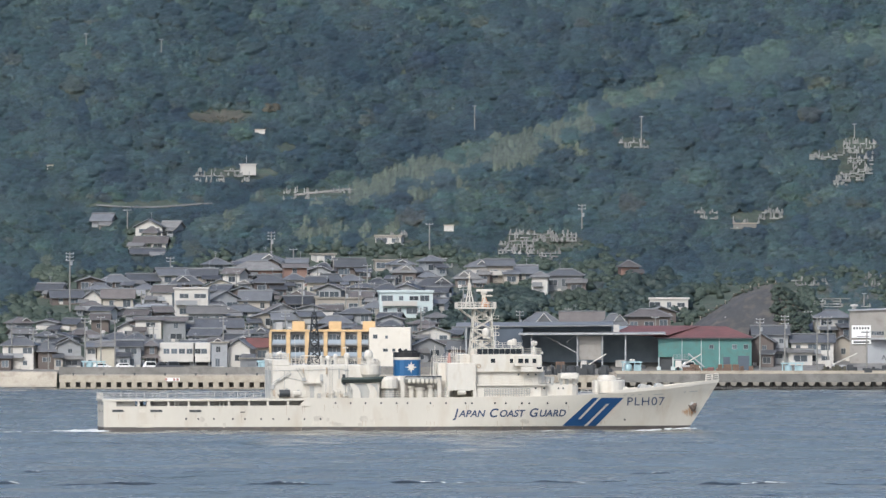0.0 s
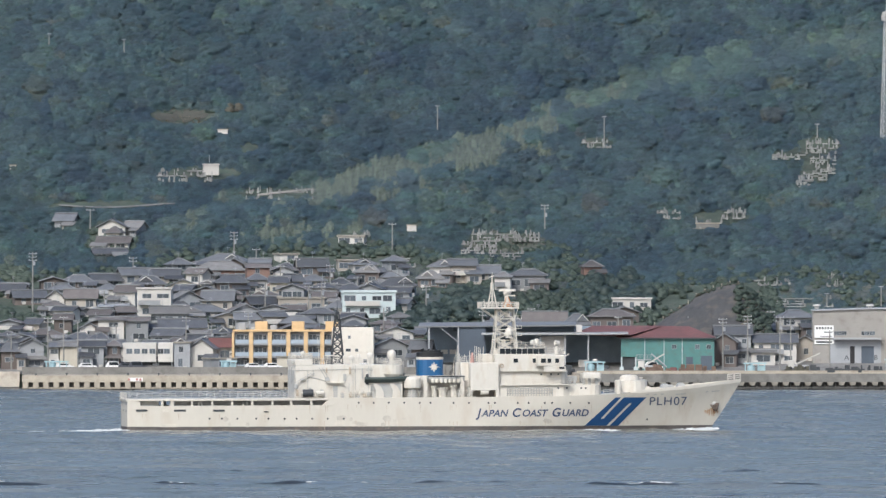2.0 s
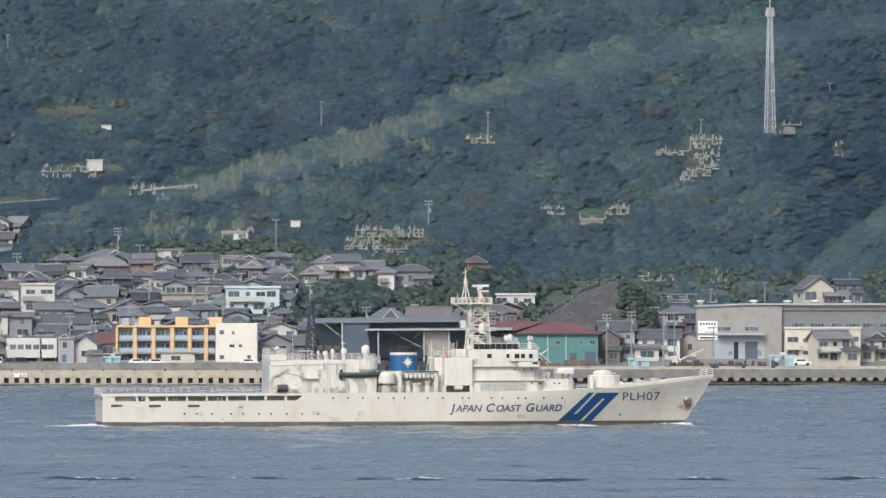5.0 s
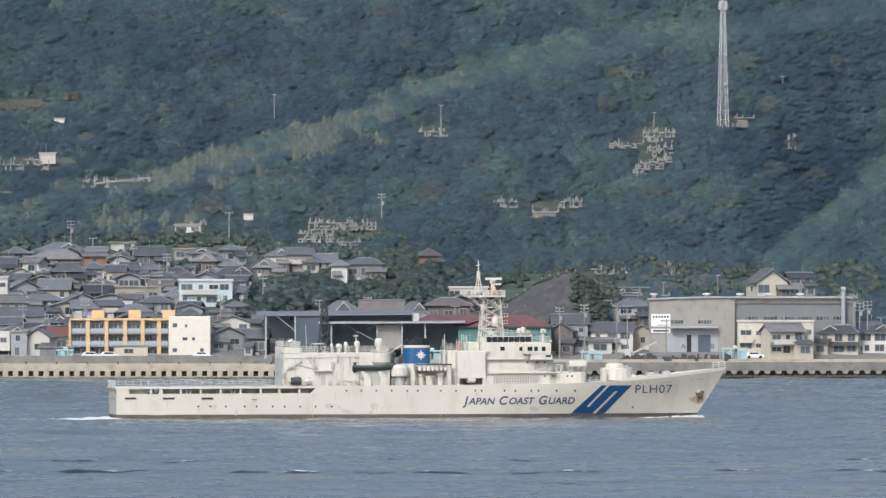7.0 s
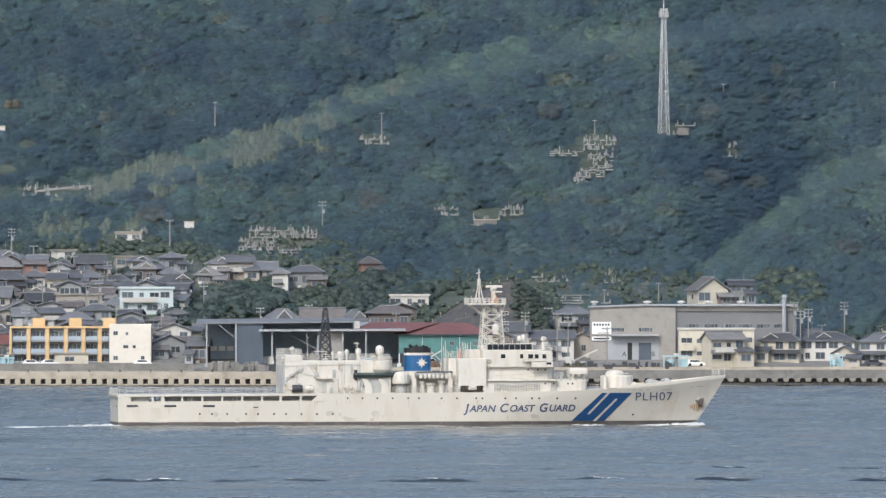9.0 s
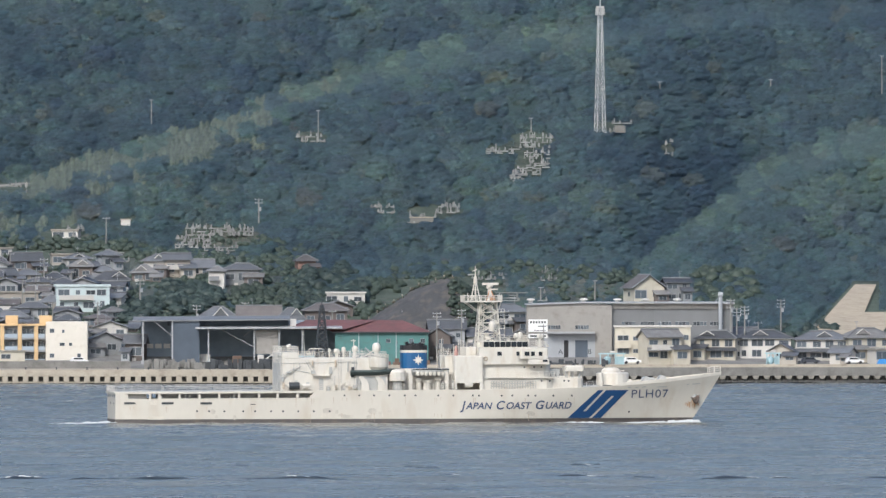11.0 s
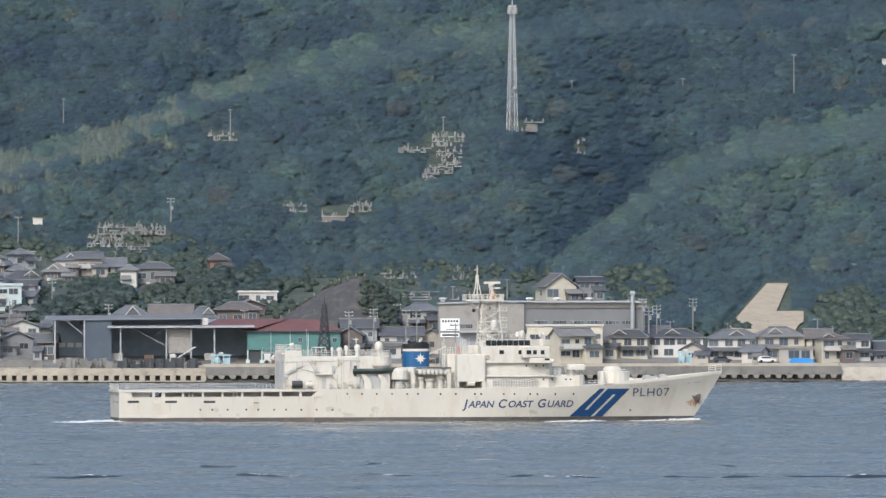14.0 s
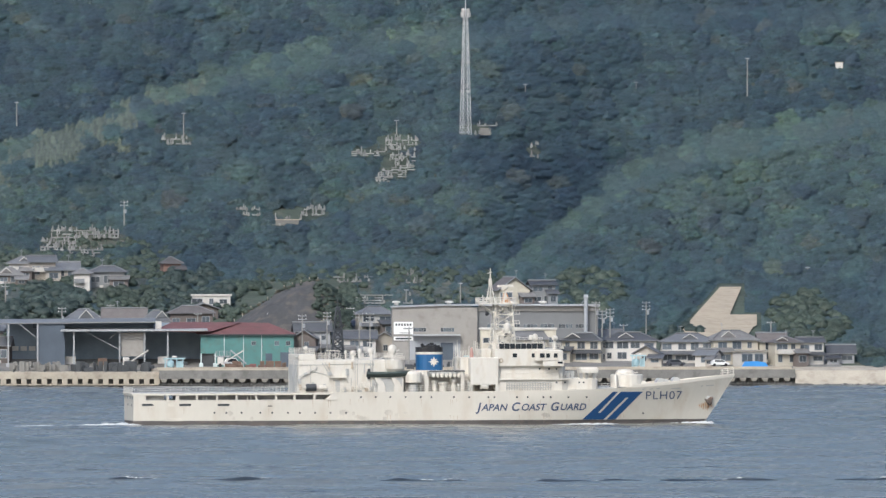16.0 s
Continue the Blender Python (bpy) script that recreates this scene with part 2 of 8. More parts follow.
# ---- mesh helpers ----
class Geo:
    """Collects vertices and faces of one part."""

    def __init__(self):
        self.v, self.f = [], []

    def add(self, verts, faces):
        k = len(self.v)
        self.v += [tuple(p) for p in verts]
        self.f += [tuple(i + k for i in q) for q in faces]
        return self

    def box(self, x0, x1, y0, y1, z0, z1, c=0.0):
        """A box; c chamfers its upright and upper edges."""
        if c <= 0:
            return self.add([(x, y, z) for z in (z0, z1) for y in (y0, y1) for x in (x0, x1)],
                            [(0, 2, 3, 1), (4, 5, 7, 6), (0, 1, 5, 4), (2, 6, 7, 3), (0, 4, 6, 2), (1, 3, 7, 5)])
        ring = [(x0 + c, y0), (x1 - c, y0), (x1, y0 + c), (x1, y1 - c), (x1 - c, y1), (x0 + c, y1), (x0, y1 - c), (x0, y0 + c)]
        mx, my = (x0 + x1) / 2, (y0 + y1) / 2
        top = [(x + math.copysign(c, mx - x), y + math.copysign(c, my - y)) for x, y in ring]
        vs = [(x, y, z0) for x, y in ring] + [(x, y, z1 - c) for x, y in ring] + [(x, y, z1) for x, y in top]
        fs = [(i + 8 * k, (i + 1) % 8 + 8 * k, (i + 1) % 8 + 8 * k + 8, i + 8 * k + 8) for k in (0, 1) for i in range(8)]
        return self.add(vs, fs + [tuple(range(7, -1, -1)), tuple(range(16, 24))])

    def tube(self, p, q, r0, r1=None, n=6):
        r1 = r0 if r1 is None else r1
        p, q = Vector(p), Vector(q)
        a = (q - p).normalized()
        s = a.cross(Vector((0, 0, 1)) if abs(a.z) < 0.9 else Vector((1, 0, 0))).normalized()
        w = a.cross(s)
        vs = [c + r * (math.cos(2 * math.pi * i / n) * s + math.sin(2 * math.pi * i / n) * w) for c, r in ((p, r0), (q, r1)) for i in range(n)]
        return self.add(vs, [(i, (i + 1) % n, n + (i + 1) % n, n + i) for i in range(n)] + [tuple(range(n - 1, -1, -1)), tuple(range(n, 2 * n))])

    def lathe(self, c, prof, n=14, squash=(1, 1)):
        """Turned shape about the upright through c; prof: (radius, height) from below."""
        vs = [(c[0] + r * squash[0] * math.cos(2 * math.pi * i / n), c[1] + r * squash[1] * math.sin(2 * math.pi * i / n), c[2] + z) for r, z in prof for i in range(n)]
        fs = [(k * n + i, k * n + (i + 1) % n, (k + 1) * n + (i + 1) % n, (k + 1) * n + i) for k in range(len(prof) - 1) for i in range(n)]
        return self.add(vs, fs + [tuple(range(n - 1, -1, -1)), tuple(range((len(prof) - 1) * n, len(prof) * n))])

    def dome(self, c, r, h):
        """A radome: short drum with a round top."""
        return self.lathe(c, [(r * 0.8, 0), (r, h * 0.25), (r, h * 0.6), (r * 0.85, h * 0.8), (r * 0.5, h * 0.95), (r * 0.08, h)], 12)

    def side(self, outline, y0, y1):
        """A plate with the outline (x, z), from y0 to y1."""
        n = len(outline)
        vs = [(x, y, z) for y in (y0, y1) for x, z in outline]
        return self.add(vs, [(i, (i + 1) % n, n + (i + 1) % n, n + i) for i in range(n)] + [tuple(range(n - 1, -1, -1)), tuple(range(n, 2 * n))])

    def plan(self, outline, z0, z1):
        """A slab with the outline (x, y), from z0 to z1."""
        n = len(outline)
        vs = [(x, y, z) for z in (z0, z1) for x, y in outline]
        return self.add(vs, [(i, (i + 1) % n, n + (i + 1) % n, n + i) for i in range(n)] + [tuple(range(n - 1, -1, -1)), tuple(range(n, 2 * n))])

    def rail(self, pts, h=1.05, step=1.6, r=0.03, bars=3):
        """Stanchions and bars along the points."""
        for a, b in zip(pts, pts[1:]):
            a, b = Vector(a), Vector(b)
            for k in range(1, bars + 1):
                up = Vector((0, 0, h * k / bars))
                self.tube(a + up, b + up, r, n=4)
            m = max(1, round((b - a).length / step))
            for i in range(m + 1):
                p = a.lerp(b, i / m)
                self.tube(p, p + Vector((0, 0, h)), r * 1.2, n=4)
        return self

    def lattice(self, base, top, z0, z1, bays, r=0.06, c=(0, 0)):
        """A tapered four-legged lattice; base and top are half widths."""
        def corner(k, i):
            f = k / bays
            w = base + (top - base) * f
            return Vector((c[0] + (-w, w, w, -w)[i], c[1] + (-w, -w, w, w)[i], z0 + (z1 - z0) * f))
        for k in range(bays):
            for i in range(4):
                j = (i + 1) % 4
                self.tube(corner(k, i), corner(k + 1, i), r * 1.4, n=4)
                self.tube(corner(k, i), corner(k + 1, j), r, n=4)
                self.tube(corner(k, j), corner(k + 1, i), r, n=4)
                self.tube(corner(k + 1, i), corner(k + 1, j), r, n=4)
        return self


def mesh_of(name, geo, mat, smooth=False):
    me = bpy.data.meshes.new(name)
    me.from_pydata(geo.v, [], geo.f)
    me.materials.append(mat)
    if smooth:
        me.polygons.foreach_set("use_smooth", [True] * len(me.polygons))
    bm = bmesh.new()
    bm.from_mesh(me)
    bmesh.ops.recalc_face_normals(bm, faces=bm.faces)
    bm.to_mesh(me)
    bm.free()
    return me


def part(name, geo, mat, parent=None, label="", smooth=False):
    ob = new(name, mesh_of(name, geo, M[mat], smooth))
    ob.parent = parent
    return tagged(ob, label)


def shared(name, me, parent, m, label=""):
    ob = new(name, me)
    ob.parent = parent
    ob.matrix_basis = m
    return tagged(ob, label)


def raw_mesh(name, verts, faces, mat):
    """Fast path for large joined meshes: arrays of vertices and of triangles or quads."""
    me = bpy.data.meshes.new(name)
    k, n = len(faces), faces.shape[1]
    me.vertices.add(len(verts))
    me.vertices.foreach_set("co", np.asarray(verts, np.float32).ravel())
    me.loops.add(k * n)
    me.loops.foreach_set("vertex_index", np.asarray(faces, np.int32).ravel())
    me.polygons.add(k)
    me.polygons.foreach_set("loop_start", np.arange(0, k * n, n, dtype=np.int32))
    me.update(calc_edges=True)
    me.materials.append(M[mat])
    return me


# ---- lie of the land ----
def smooth(a, b, x):
    s = np.clip((x - a) / (b - a), 0, 1)
    return s * s * (3 - 2 * s)


def ridge_east(u):
    return np.interp(u, [1680, 1790, 1860, 1910, 2050, 2170, 2332, 2800], [490, 408, 353, 310, 252, 236, 200, 120])


def ridge_mid(u):
    return np.interp(u, [300, 480, 640, 800, 950, 1150, 1300, 1568, 1900], [420, 345, 322, 278, 232, 152, 105, 62, 20])


def depth(u, v):
    """How far north the ground lies at bearing u and dip v: shore, village slope, hill with two spurs."""
    u, v = np.asarray(u, float), np.asarray(v, float)
    d = 2530 + (655 - np.clip(v, 460, 700)) * 0.9 + (460 - np.minimum(v, 460)) * 0.62
    d = d - 45 * smooth(-5, 45, v - ridge_mid(u)) * smooth(300, 650, u) * smooth(470, 400, v)
    d = d + 45 * smooth(470, 400, v) * smooth(300, 650, u)
    e = smooth(1600, 1950, u)
    d = d - 90 * e * smooth(-5, 50, v - ridge_east(u)) * smooth(640, 540, v) + 90 * e * smooth(640, 540, v)
    d = d + 6 * np.sin(u / 63.0 + v / 90.0) * smooth(470, 380, v) + 4 * np.sin(u / 29.0 - v / 41.0) * smooth(470, 380, v)
    return d


def on_ground(u, v):
    return place(u, v, float(depth(u, v)))


def forest_edge(u):
    """Dip of the lower edge of the woods."""
    return np.interp(u, [-300, 0, 60, 130, 330, 380, 560, 700, 780, 860, 1040, 1060, 1230, 1260, 1430, 1500, 1700, 1760, 1800, 2000, 2300, 2340, 2700],
                     [600, 560, 520, 490, 480, 452, 440, 440, 445, 465, 470, 520, 535, 492, 488, 485, 500, 530, 600, 605, 615, 645, 650])


def build_ground():
    us = np.arange(-700, 3101, 20.0)
    vs = np.concatenate([np.arange(662, 460, -6.0), np.arange(460, -300, -10.0)])
    U, V = np.meshgrid(us, vs)
    D = depth(U, V)
    P = np.stack([(U - 1190) / F * D, D, EYE.z + (420 - V) / F * D], -1)
    back = P[-1].copy()
    back[:, 1] += 400
    back[:, 2] = -3
    front = P[0].copy()
    front[:, 1] -= 1
    low = front.copy()
    low[:, 2] = -4
    P = np.concatenate([low[None], front[None], P, back[None]])
    nr, nc = P.shape[:2]
    i = np.arange(nr * nc).reshape(nr, nc)
    q = np.stack([i[:-1, :-1], i[:-1, 1:], i[1:, 1:], i[1:, :-1]], -1).reshape(-1, 4)
    ob = new("ground", raw_mesh("ground", P.reshape(-1, 3), q, "soil"))
    tagged(ob, "wooded hillside of dark earth above a harbour village", "ground", kind="structure")


def build_sea():
    # fine, rippled sheet in the strait; a plain sheet carries on to the horizon
    xs, ys = np.arange(-210, 211, 1.5), np.arange(1380, 2580, 2.4)
    X, Y = np.meshgrid(xs, ys)
    rng = np.random.default_rng(4)
    Z = np.zeros_like(X)
    for k in range(16):
        lam = rng.uniform(4, 16)
        a = rng.uniform(-0.9, 0.9) + math.pi / 2
        Z += 0.0075 * lam * rng.uniform(0.4, 1) * np.sin(2 * np.pi / lam * (X * np.cos(a) + Y * np.sin(a)) + rng.uniform(0, 6.28))
    edge = np.minimum.reduce([smooth(-210, -190, X), smooth(210, 190, X), smooth(1380, 1400, Y), smooth(2578, 2560, Y)])
    Z *= edge * 0.75
    nr, nc = X.shape
    i = np.arange(nr * nc).reshape(nr, nc)
    q = np.stack([i[:-1, :-1], i[:-1, 1:], i[1:, 1:], i[1:, :-1]], -1).reshape(-1, 4)
    v = np.stack([X, Y, Z], -1).reshape(-1, 3)
    x0, x1, y0, y1 = xs[0], xs[-1], ys[0], ys[-1]
    R = 9000
    n0 = len(v)
    outer = np.array([(x, y, 0) for y in (-R, y0, y1, R) for x in (-R, x0, x1, R)], float)
    fo = [[n0 + r * 4 + c, n0 + r * 4 + c + 1, n0 + r * 4 + c + 5, n0 + r * 4 + c + 4] for r in range(3) for c in range(3) if (r, c) != (1, 1)]
    me = raw_mesh("water", np.concatenate([v, outer]), np.concatenate([q, np.array(fo)]), "sea")
    me.polygons.foreach_set("use_smooth", [True] * len(me.polygons))
    tagged(new("water", me), "slate blue sea strait with small ripples", "sea", kind="structure")


build_ground()
build_sea()


# ---- woods ----
def crown_proto(rng):
    """Triangles of one crown of unit radius: tiers of small leaf clumps over a loose core, with gaps."""
    tiers = [([0, 0, 0.55], 0.5, 0.8)]
    for k in range(11):
        a = k * 2.4 + rng.uniform(-0.4, 0.4)
        z = 0.15 + 0.8 * (k / 10.0)
        r = (0.85 - 0.6 * (k / 10.0) ** 1.5) * rng.uniform(0.6, 1.1)
        tiers.append(([r * math.cos(a), r * math.sin(a), z], rng.uniform(0.2, 0.36), 0.55))
    V, T = [], []
    m = 9
    for k in range(6):
        for j in range(m):
            th, z = 6.2832 * j / m, math.cos(0.35 + 2.3 * k / 5)
            r = math.sqrt(1 - z * z) * 0.80 * rng.uniform(0.62, 1.22)
            V.append((r * math.cos(th), r * math.sin(th), 0.40 + 0.60 * z * rng.uniform(0.75, 1.1)))
    for k in range(5):
        for j in range(m):
            a, b = k * m + j, k * m + (j + 1) % m
            T += [(a, b, b + m), (a, b + m, a + m)]
    n = 230
    for i in range(n):
        c, r, flat = tiers[i % len(tiers)]
        d = rng.normal(0, 1, 3)
        d /= np.linalg.norm(d)
        d[2] = abs(d[2]) - 0.2
        p = np.array(c) + d * np.array((r, r, r * flat)) * rng.uniform(0.7, 1.15)
        out = p - np.array((0, 0, 0.3))
        out /= np.linalg.norm(out) + 1e-6
        nrm = out * 0.7 + d * 0.2 + np.array((0, -0.4, 0.6)) + rng.normal(0, 0.13, 3)
        nrm /= np.linalg.norm(nrm)
        a = np.cross(nrm, rng.normal(0, 1, 3))
        a /= np.linalg.norm(a)
        b = np.cross(nrm, a)
        s = rng.uniform(0.08, 0.15)
        k = len(V)
        th = rng.uniform(0, 6.28)
        for j in range(3):
            e = th + j * 2.09
            V.append(tuple(p + s * rng.uniform(0.8, 1.25) * (math.cos(e) * a + math.sin(e) * b)))
        T.append((k, k + 1, k + 2))
    return np.array(V), np.array(T)


WOOD_RNG = np.random.default_rng(11)
PROTOS = [crown_proto(WOOD_RNG) for _ in range(9)]


def woods(name, spots, mat, label, ground=on_ground):
    """All crowns of one stretch of wood joined; spots: (u, v, radius, stretch), set on ground(u, v)."""
    rng = np.random.default_rng(len(spots))
    Vs, Qs, k = [], [], 0
    for u, v, r, st in spots:
        V, Q = PROTOS[rng.integers(9)]
        a = rng.uniform(-0.7, 0.7)
        ca, sa = math.cos(a), math.sin(a)
        x, y = V[:, 0] * rng.choice((-1, 1)), V[:, 1]
        P = np.stack([x * ca - y * sa, x * sa + y * ca, V[:, 2] * st], -1) * r
        Vs.append(P + np.array(ground(u, v)))
        Qs.append(Q + k)
        k += len(V)
    ob = new(name, raw_mesh(name, np.concatenate(Vs), np.concatenate(Qs), mat))
    return tagged(ob, label, "woods", kind="stuff")


CLEARINGS = ((1515, 258, 34, 13), (1460, 275, 30, 6), (1510, 300, 24, 22), (1340, 385, 46, 10), (425, 306, 62, 9), (555, 342, 66, 6), (262, 418, 40, 28), (240, 362, 90, 4),
             (388, 206, 52, 10), (505, 262, 14, 6), (955, 428, 70, 16), (1120, 253, 26, 6), (1650, 234, 26, 6), (690, 425, 40, 12), (800, 400, 12, 5), (1754, 270, 9, 8))


def bare(u, v):
    """Clearings: graveyards, mown banks, the sprayed slope; their edges are ragged."""
    u, v = np.asarray(u, float), np.asarray(v, float)
    x, y = u + 5 * np.sin(v / 3.1 + u / 11.0), v + 2.5 * np.sin(u / 5.3) + 1.5 * np.sin(u / 2.1)
    out = (v > 509) & (v < 640) & (u > 1998 + (608 - v) * 0.87) & (u < np.where(v < 560, 2126, 2156))
    for a, b, w, h in CLEARINGS:
        out |= ((x - a) / w) ** 2 + ((y - b) / h) ** 2 < 1
    return out


# leaf tone of the woods: lighter and darker growth, lit spurs and gully shade painted in (bearing, dip, spreads,
# amount)
GROWTH_SHADE = ((1160, 475, 70, 45, -0.30), (1800, 325, 90, 60, -0.42), (1640, 280, 95, 40, -0.26), (1400, 300, 160, 60, 0.06), (2000, 330, 170, 70, 0.20), (2250, 300, 160, 90, 0.18), (1980, 560, 200, 60, -0.04), (2150, 450, 200, 60, 0.10),
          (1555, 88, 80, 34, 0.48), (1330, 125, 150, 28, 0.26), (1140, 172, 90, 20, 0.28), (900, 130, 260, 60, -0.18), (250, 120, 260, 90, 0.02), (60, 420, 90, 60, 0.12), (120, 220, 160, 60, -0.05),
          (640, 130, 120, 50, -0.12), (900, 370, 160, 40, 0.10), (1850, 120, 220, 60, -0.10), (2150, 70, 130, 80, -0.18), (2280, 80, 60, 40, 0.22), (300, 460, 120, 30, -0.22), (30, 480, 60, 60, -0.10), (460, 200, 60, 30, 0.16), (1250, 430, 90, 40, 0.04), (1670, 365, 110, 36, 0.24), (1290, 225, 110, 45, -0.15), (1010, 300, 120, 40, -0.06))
# bluish towards the dark end: haze and shade put into the leaf colours
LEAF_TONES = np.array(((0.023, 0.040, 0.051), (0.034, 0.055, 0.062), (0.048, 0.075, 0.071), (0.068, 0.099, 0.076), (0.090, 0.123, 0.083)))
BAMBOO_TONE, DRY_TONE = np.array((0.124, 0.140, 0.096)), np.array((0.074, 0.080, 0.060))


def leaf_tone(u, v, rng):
    """Colour of one crown: its own kind and growth, with spur light and gully shade painted in."""
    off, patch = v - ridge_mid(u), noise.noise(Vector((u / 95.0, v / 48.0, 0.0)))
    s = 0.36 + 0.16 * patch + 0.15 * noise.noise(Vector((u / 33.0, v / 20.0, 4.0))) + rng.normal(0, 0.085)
    s += sum(a * math.exp(-((u - p) / w) ** 2 - ((v - q) / h) ** 2) for p, q, w, h, a in GROWTH_SHADE)
    # each crest painted lighter as if lit, the gully behind it darker
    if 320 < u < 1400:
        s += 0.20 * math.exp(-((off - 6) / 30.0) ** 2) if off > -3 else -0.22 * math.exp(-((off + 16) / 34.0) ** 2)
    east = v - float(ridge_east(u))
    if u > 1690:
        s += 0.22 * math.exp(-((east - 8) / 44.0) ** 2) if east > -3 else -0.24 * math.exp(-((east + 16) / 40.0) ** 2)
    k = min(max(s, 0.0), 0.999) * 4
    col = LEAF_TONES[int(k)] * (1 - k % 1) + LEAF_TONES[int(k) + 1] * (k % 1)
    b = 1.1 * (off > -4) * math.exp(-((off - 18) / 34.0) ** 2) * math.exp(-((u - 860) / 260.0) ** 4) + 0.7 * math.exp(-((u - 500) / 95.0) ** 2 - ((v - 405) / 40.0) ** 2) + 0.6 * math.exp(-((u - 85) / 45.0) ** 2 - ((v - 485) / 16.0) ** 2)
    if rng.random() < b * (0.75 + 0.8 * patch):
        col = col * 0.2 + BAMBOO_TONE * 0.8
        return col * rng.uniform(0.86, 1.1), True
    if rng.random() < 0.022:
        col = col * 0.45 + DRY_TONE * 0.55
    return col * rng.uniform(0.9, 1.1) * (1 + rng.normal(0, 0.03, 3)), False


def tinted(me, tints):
    """Gives every vertex the leaf colour passed for it, painted light and shade included."""
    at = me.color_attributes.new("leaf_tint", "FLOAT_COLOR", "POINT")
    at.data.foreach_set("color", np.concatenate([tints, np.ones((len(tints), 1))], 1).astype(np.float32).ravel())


def build_woods():
    """The closed leaf roof of the woods: lobed crowns pressed together over the slope, and a skin of leaf sprays on them."""
    rng = np.random.default_rng(5)
    du, dv = 2.3, 1.9
    us, vs = np.arange(-140, 2580, du), np.arange(664, -70, -dv)
    H = np.zeros((len(vs), len(us)))
    K = np.zeros((len(vs), len(us)), np.int32)
    tones = [np.zeros(3)]

    def lobe(u, v, a, b, base, h, k):
        i0, i1 = max(0, int((u - a - us[0]) / du) + 1), min(len(us), int((u + a - us[0]) / du) + 1)
        j0, j1 = max(0, int((vs[0] - v - b) / dv) + 1), min(len(vs), int((vs[0] - v + b) / dv) + 1)
        if i1 <= i0 or j1 <= j0:
            return
        q = ((us[i0:i1][None] - u) / a) ** 2 + ((vs[j0:j1][:, None] - v) / b) ** 2
        z = np.where(q < 1, base + h * np.sqrt(np.maximum(0, 1 - q)), 0)
        old = H[j0:j1, i0:i1]
        win = z > old
        old[win] = z[win]
        K[j0:j1, i0:i1][win] = k

    v = -50.0
    while v < 650:
        for u in np.arange(-130, 2570, 21.0):
            uu, vv = u + rng.uniform(-10, 10), v + rng.uniform(-5, 5)
            if vv > forest_edge(uu) or bare(uu, vv):
                continue
            r = rng.choice((1.1, 1.5, 2.0, 2.7), p=(0.26, 0.36, 0.27, 0.11)) * rng.uniform(0.9, 1.15)
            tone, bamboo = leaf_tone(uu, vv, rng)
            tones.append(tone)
            k = len(tones) - 1
            if bamboo:
                lobe(uu, vv - 4, r * 8, r * 7, 0.05, 0.6 * r, k)
                for _ in range(15):
                    x, y = uu + rng.normal(0, 0.55) * r * 7, vv + rng.uniform(-10, 6)
                    tones.append(tone * rng.uniform(0.62, 1.22))
                    lobe(x, y, rng.uniform(2.6, 4.6), rng.uniform(6, 12), rng.uniform(0.4, 1.7), rng.uniform(0.6, 1.2), len(tones) - 1)
                continue
            a, b, h = r * 7.4, r * 5.6, r * rng.uniform(0.85, 1.2)
            c = vv - 0.45 * b
            lobe(uu, c, a * 1.5, b * 1.6, 0.05, 0.85 * r, k)
            lobe(uu, c, a, b, 0.25 * r, h, k)
            for _ in range(int(6 + 4.5 * r)):
                th, f = rng.uniform(0, 6.2832), rng.uniform(0.1, 0.95) ** 0.6
                x, y = uu + a * f * math.cos(th), c + b * f * math.sin(th) * 0.95
                g = rng.uniform(0.17, 0.36)
                tones.append(tone * rng.uniform(0.66, 1.38))
                k = len(tones) - 1
                lobe(x, y, a * g * 1.35, b * g * 0.8, 0.25 * r + 0.9 * h * math.sqrt(1 - min(0.98, f * f)), r * g * 1.5, k)
        v += 8.6
    # low scrub on the banks above the sheds and the works
    for v in np.arange(468, 585, 5.0):
        for u in np.arange(795, 1840, 11.0):
            uu, vv = u + rng.uniform(-6, 6), v + rng.uniform(-3, 3)
            if vv <= forest_edge(uu) - 3 or (1205 < uu < 1440 and vv > 503) or (vv > 560 and uu < 1440):
                continue
            r = rng.choice((0.4, 0.6, 0.9, 1.4), p=(0.4, 0.34, 0.2, 0.06))
            k = 4 * min(0.95, max(0.05, 0.50 + 0.22 * noise.noise(Vector((uu / 40.0, vv / 18.0, 9.0))) + rng.normal(0, 0.10)))
            k = min(k, 3.99)
            tone = LEAF_TONES[int(k)] * (1 - k % 1) + LEAF_TONES[int(k) + 1] * (k % 1)
            if rng.random() < 0.35:
                tone = tone * 0.5 + 0.5 * np.array((0.120, 0.112, 0.088))
            tones.append(tone)
            lobe(uu, vv - 2, r * 13, r * 9, 0.02, 0.35 * r, len(tones) - 1)
            for _ in range(5):
                tones.append(tone * rng.uniform(0.72, 1.32))
                lobe(uu + rng.normal(0, 3.6) * r, vv - 2 + rng.normal(0, 2.4) * r, r * rng.uniform(3, 5), r * rng.uniform(1.8, 3.2), 0.3 * r, r * rng.uniform(0.3, 0.7), len(tones) - 1)
    tones = np.array(tones)
    U, V = np.meshgrid(us, vs)
    K[bare(U, V)] = 0
    # low growth at the rims of the clearings
    for a, b, w, h in CLEARINGS:
        q = np.sqrt(((U - a) / w) ** 2 + ((V - b) / h) ** 2)
        H *= 0.06 + 0.94 * smooth(0.95, 1.0 + 20.0 / min(w, 1.4 * h), q)
    H *= 0.06 + 0.94 * (1 - smooth(1975, 1990, U + (V - 608) * 0.87) * smooth(2190, 2170, U) * smooth(488, 503, V))
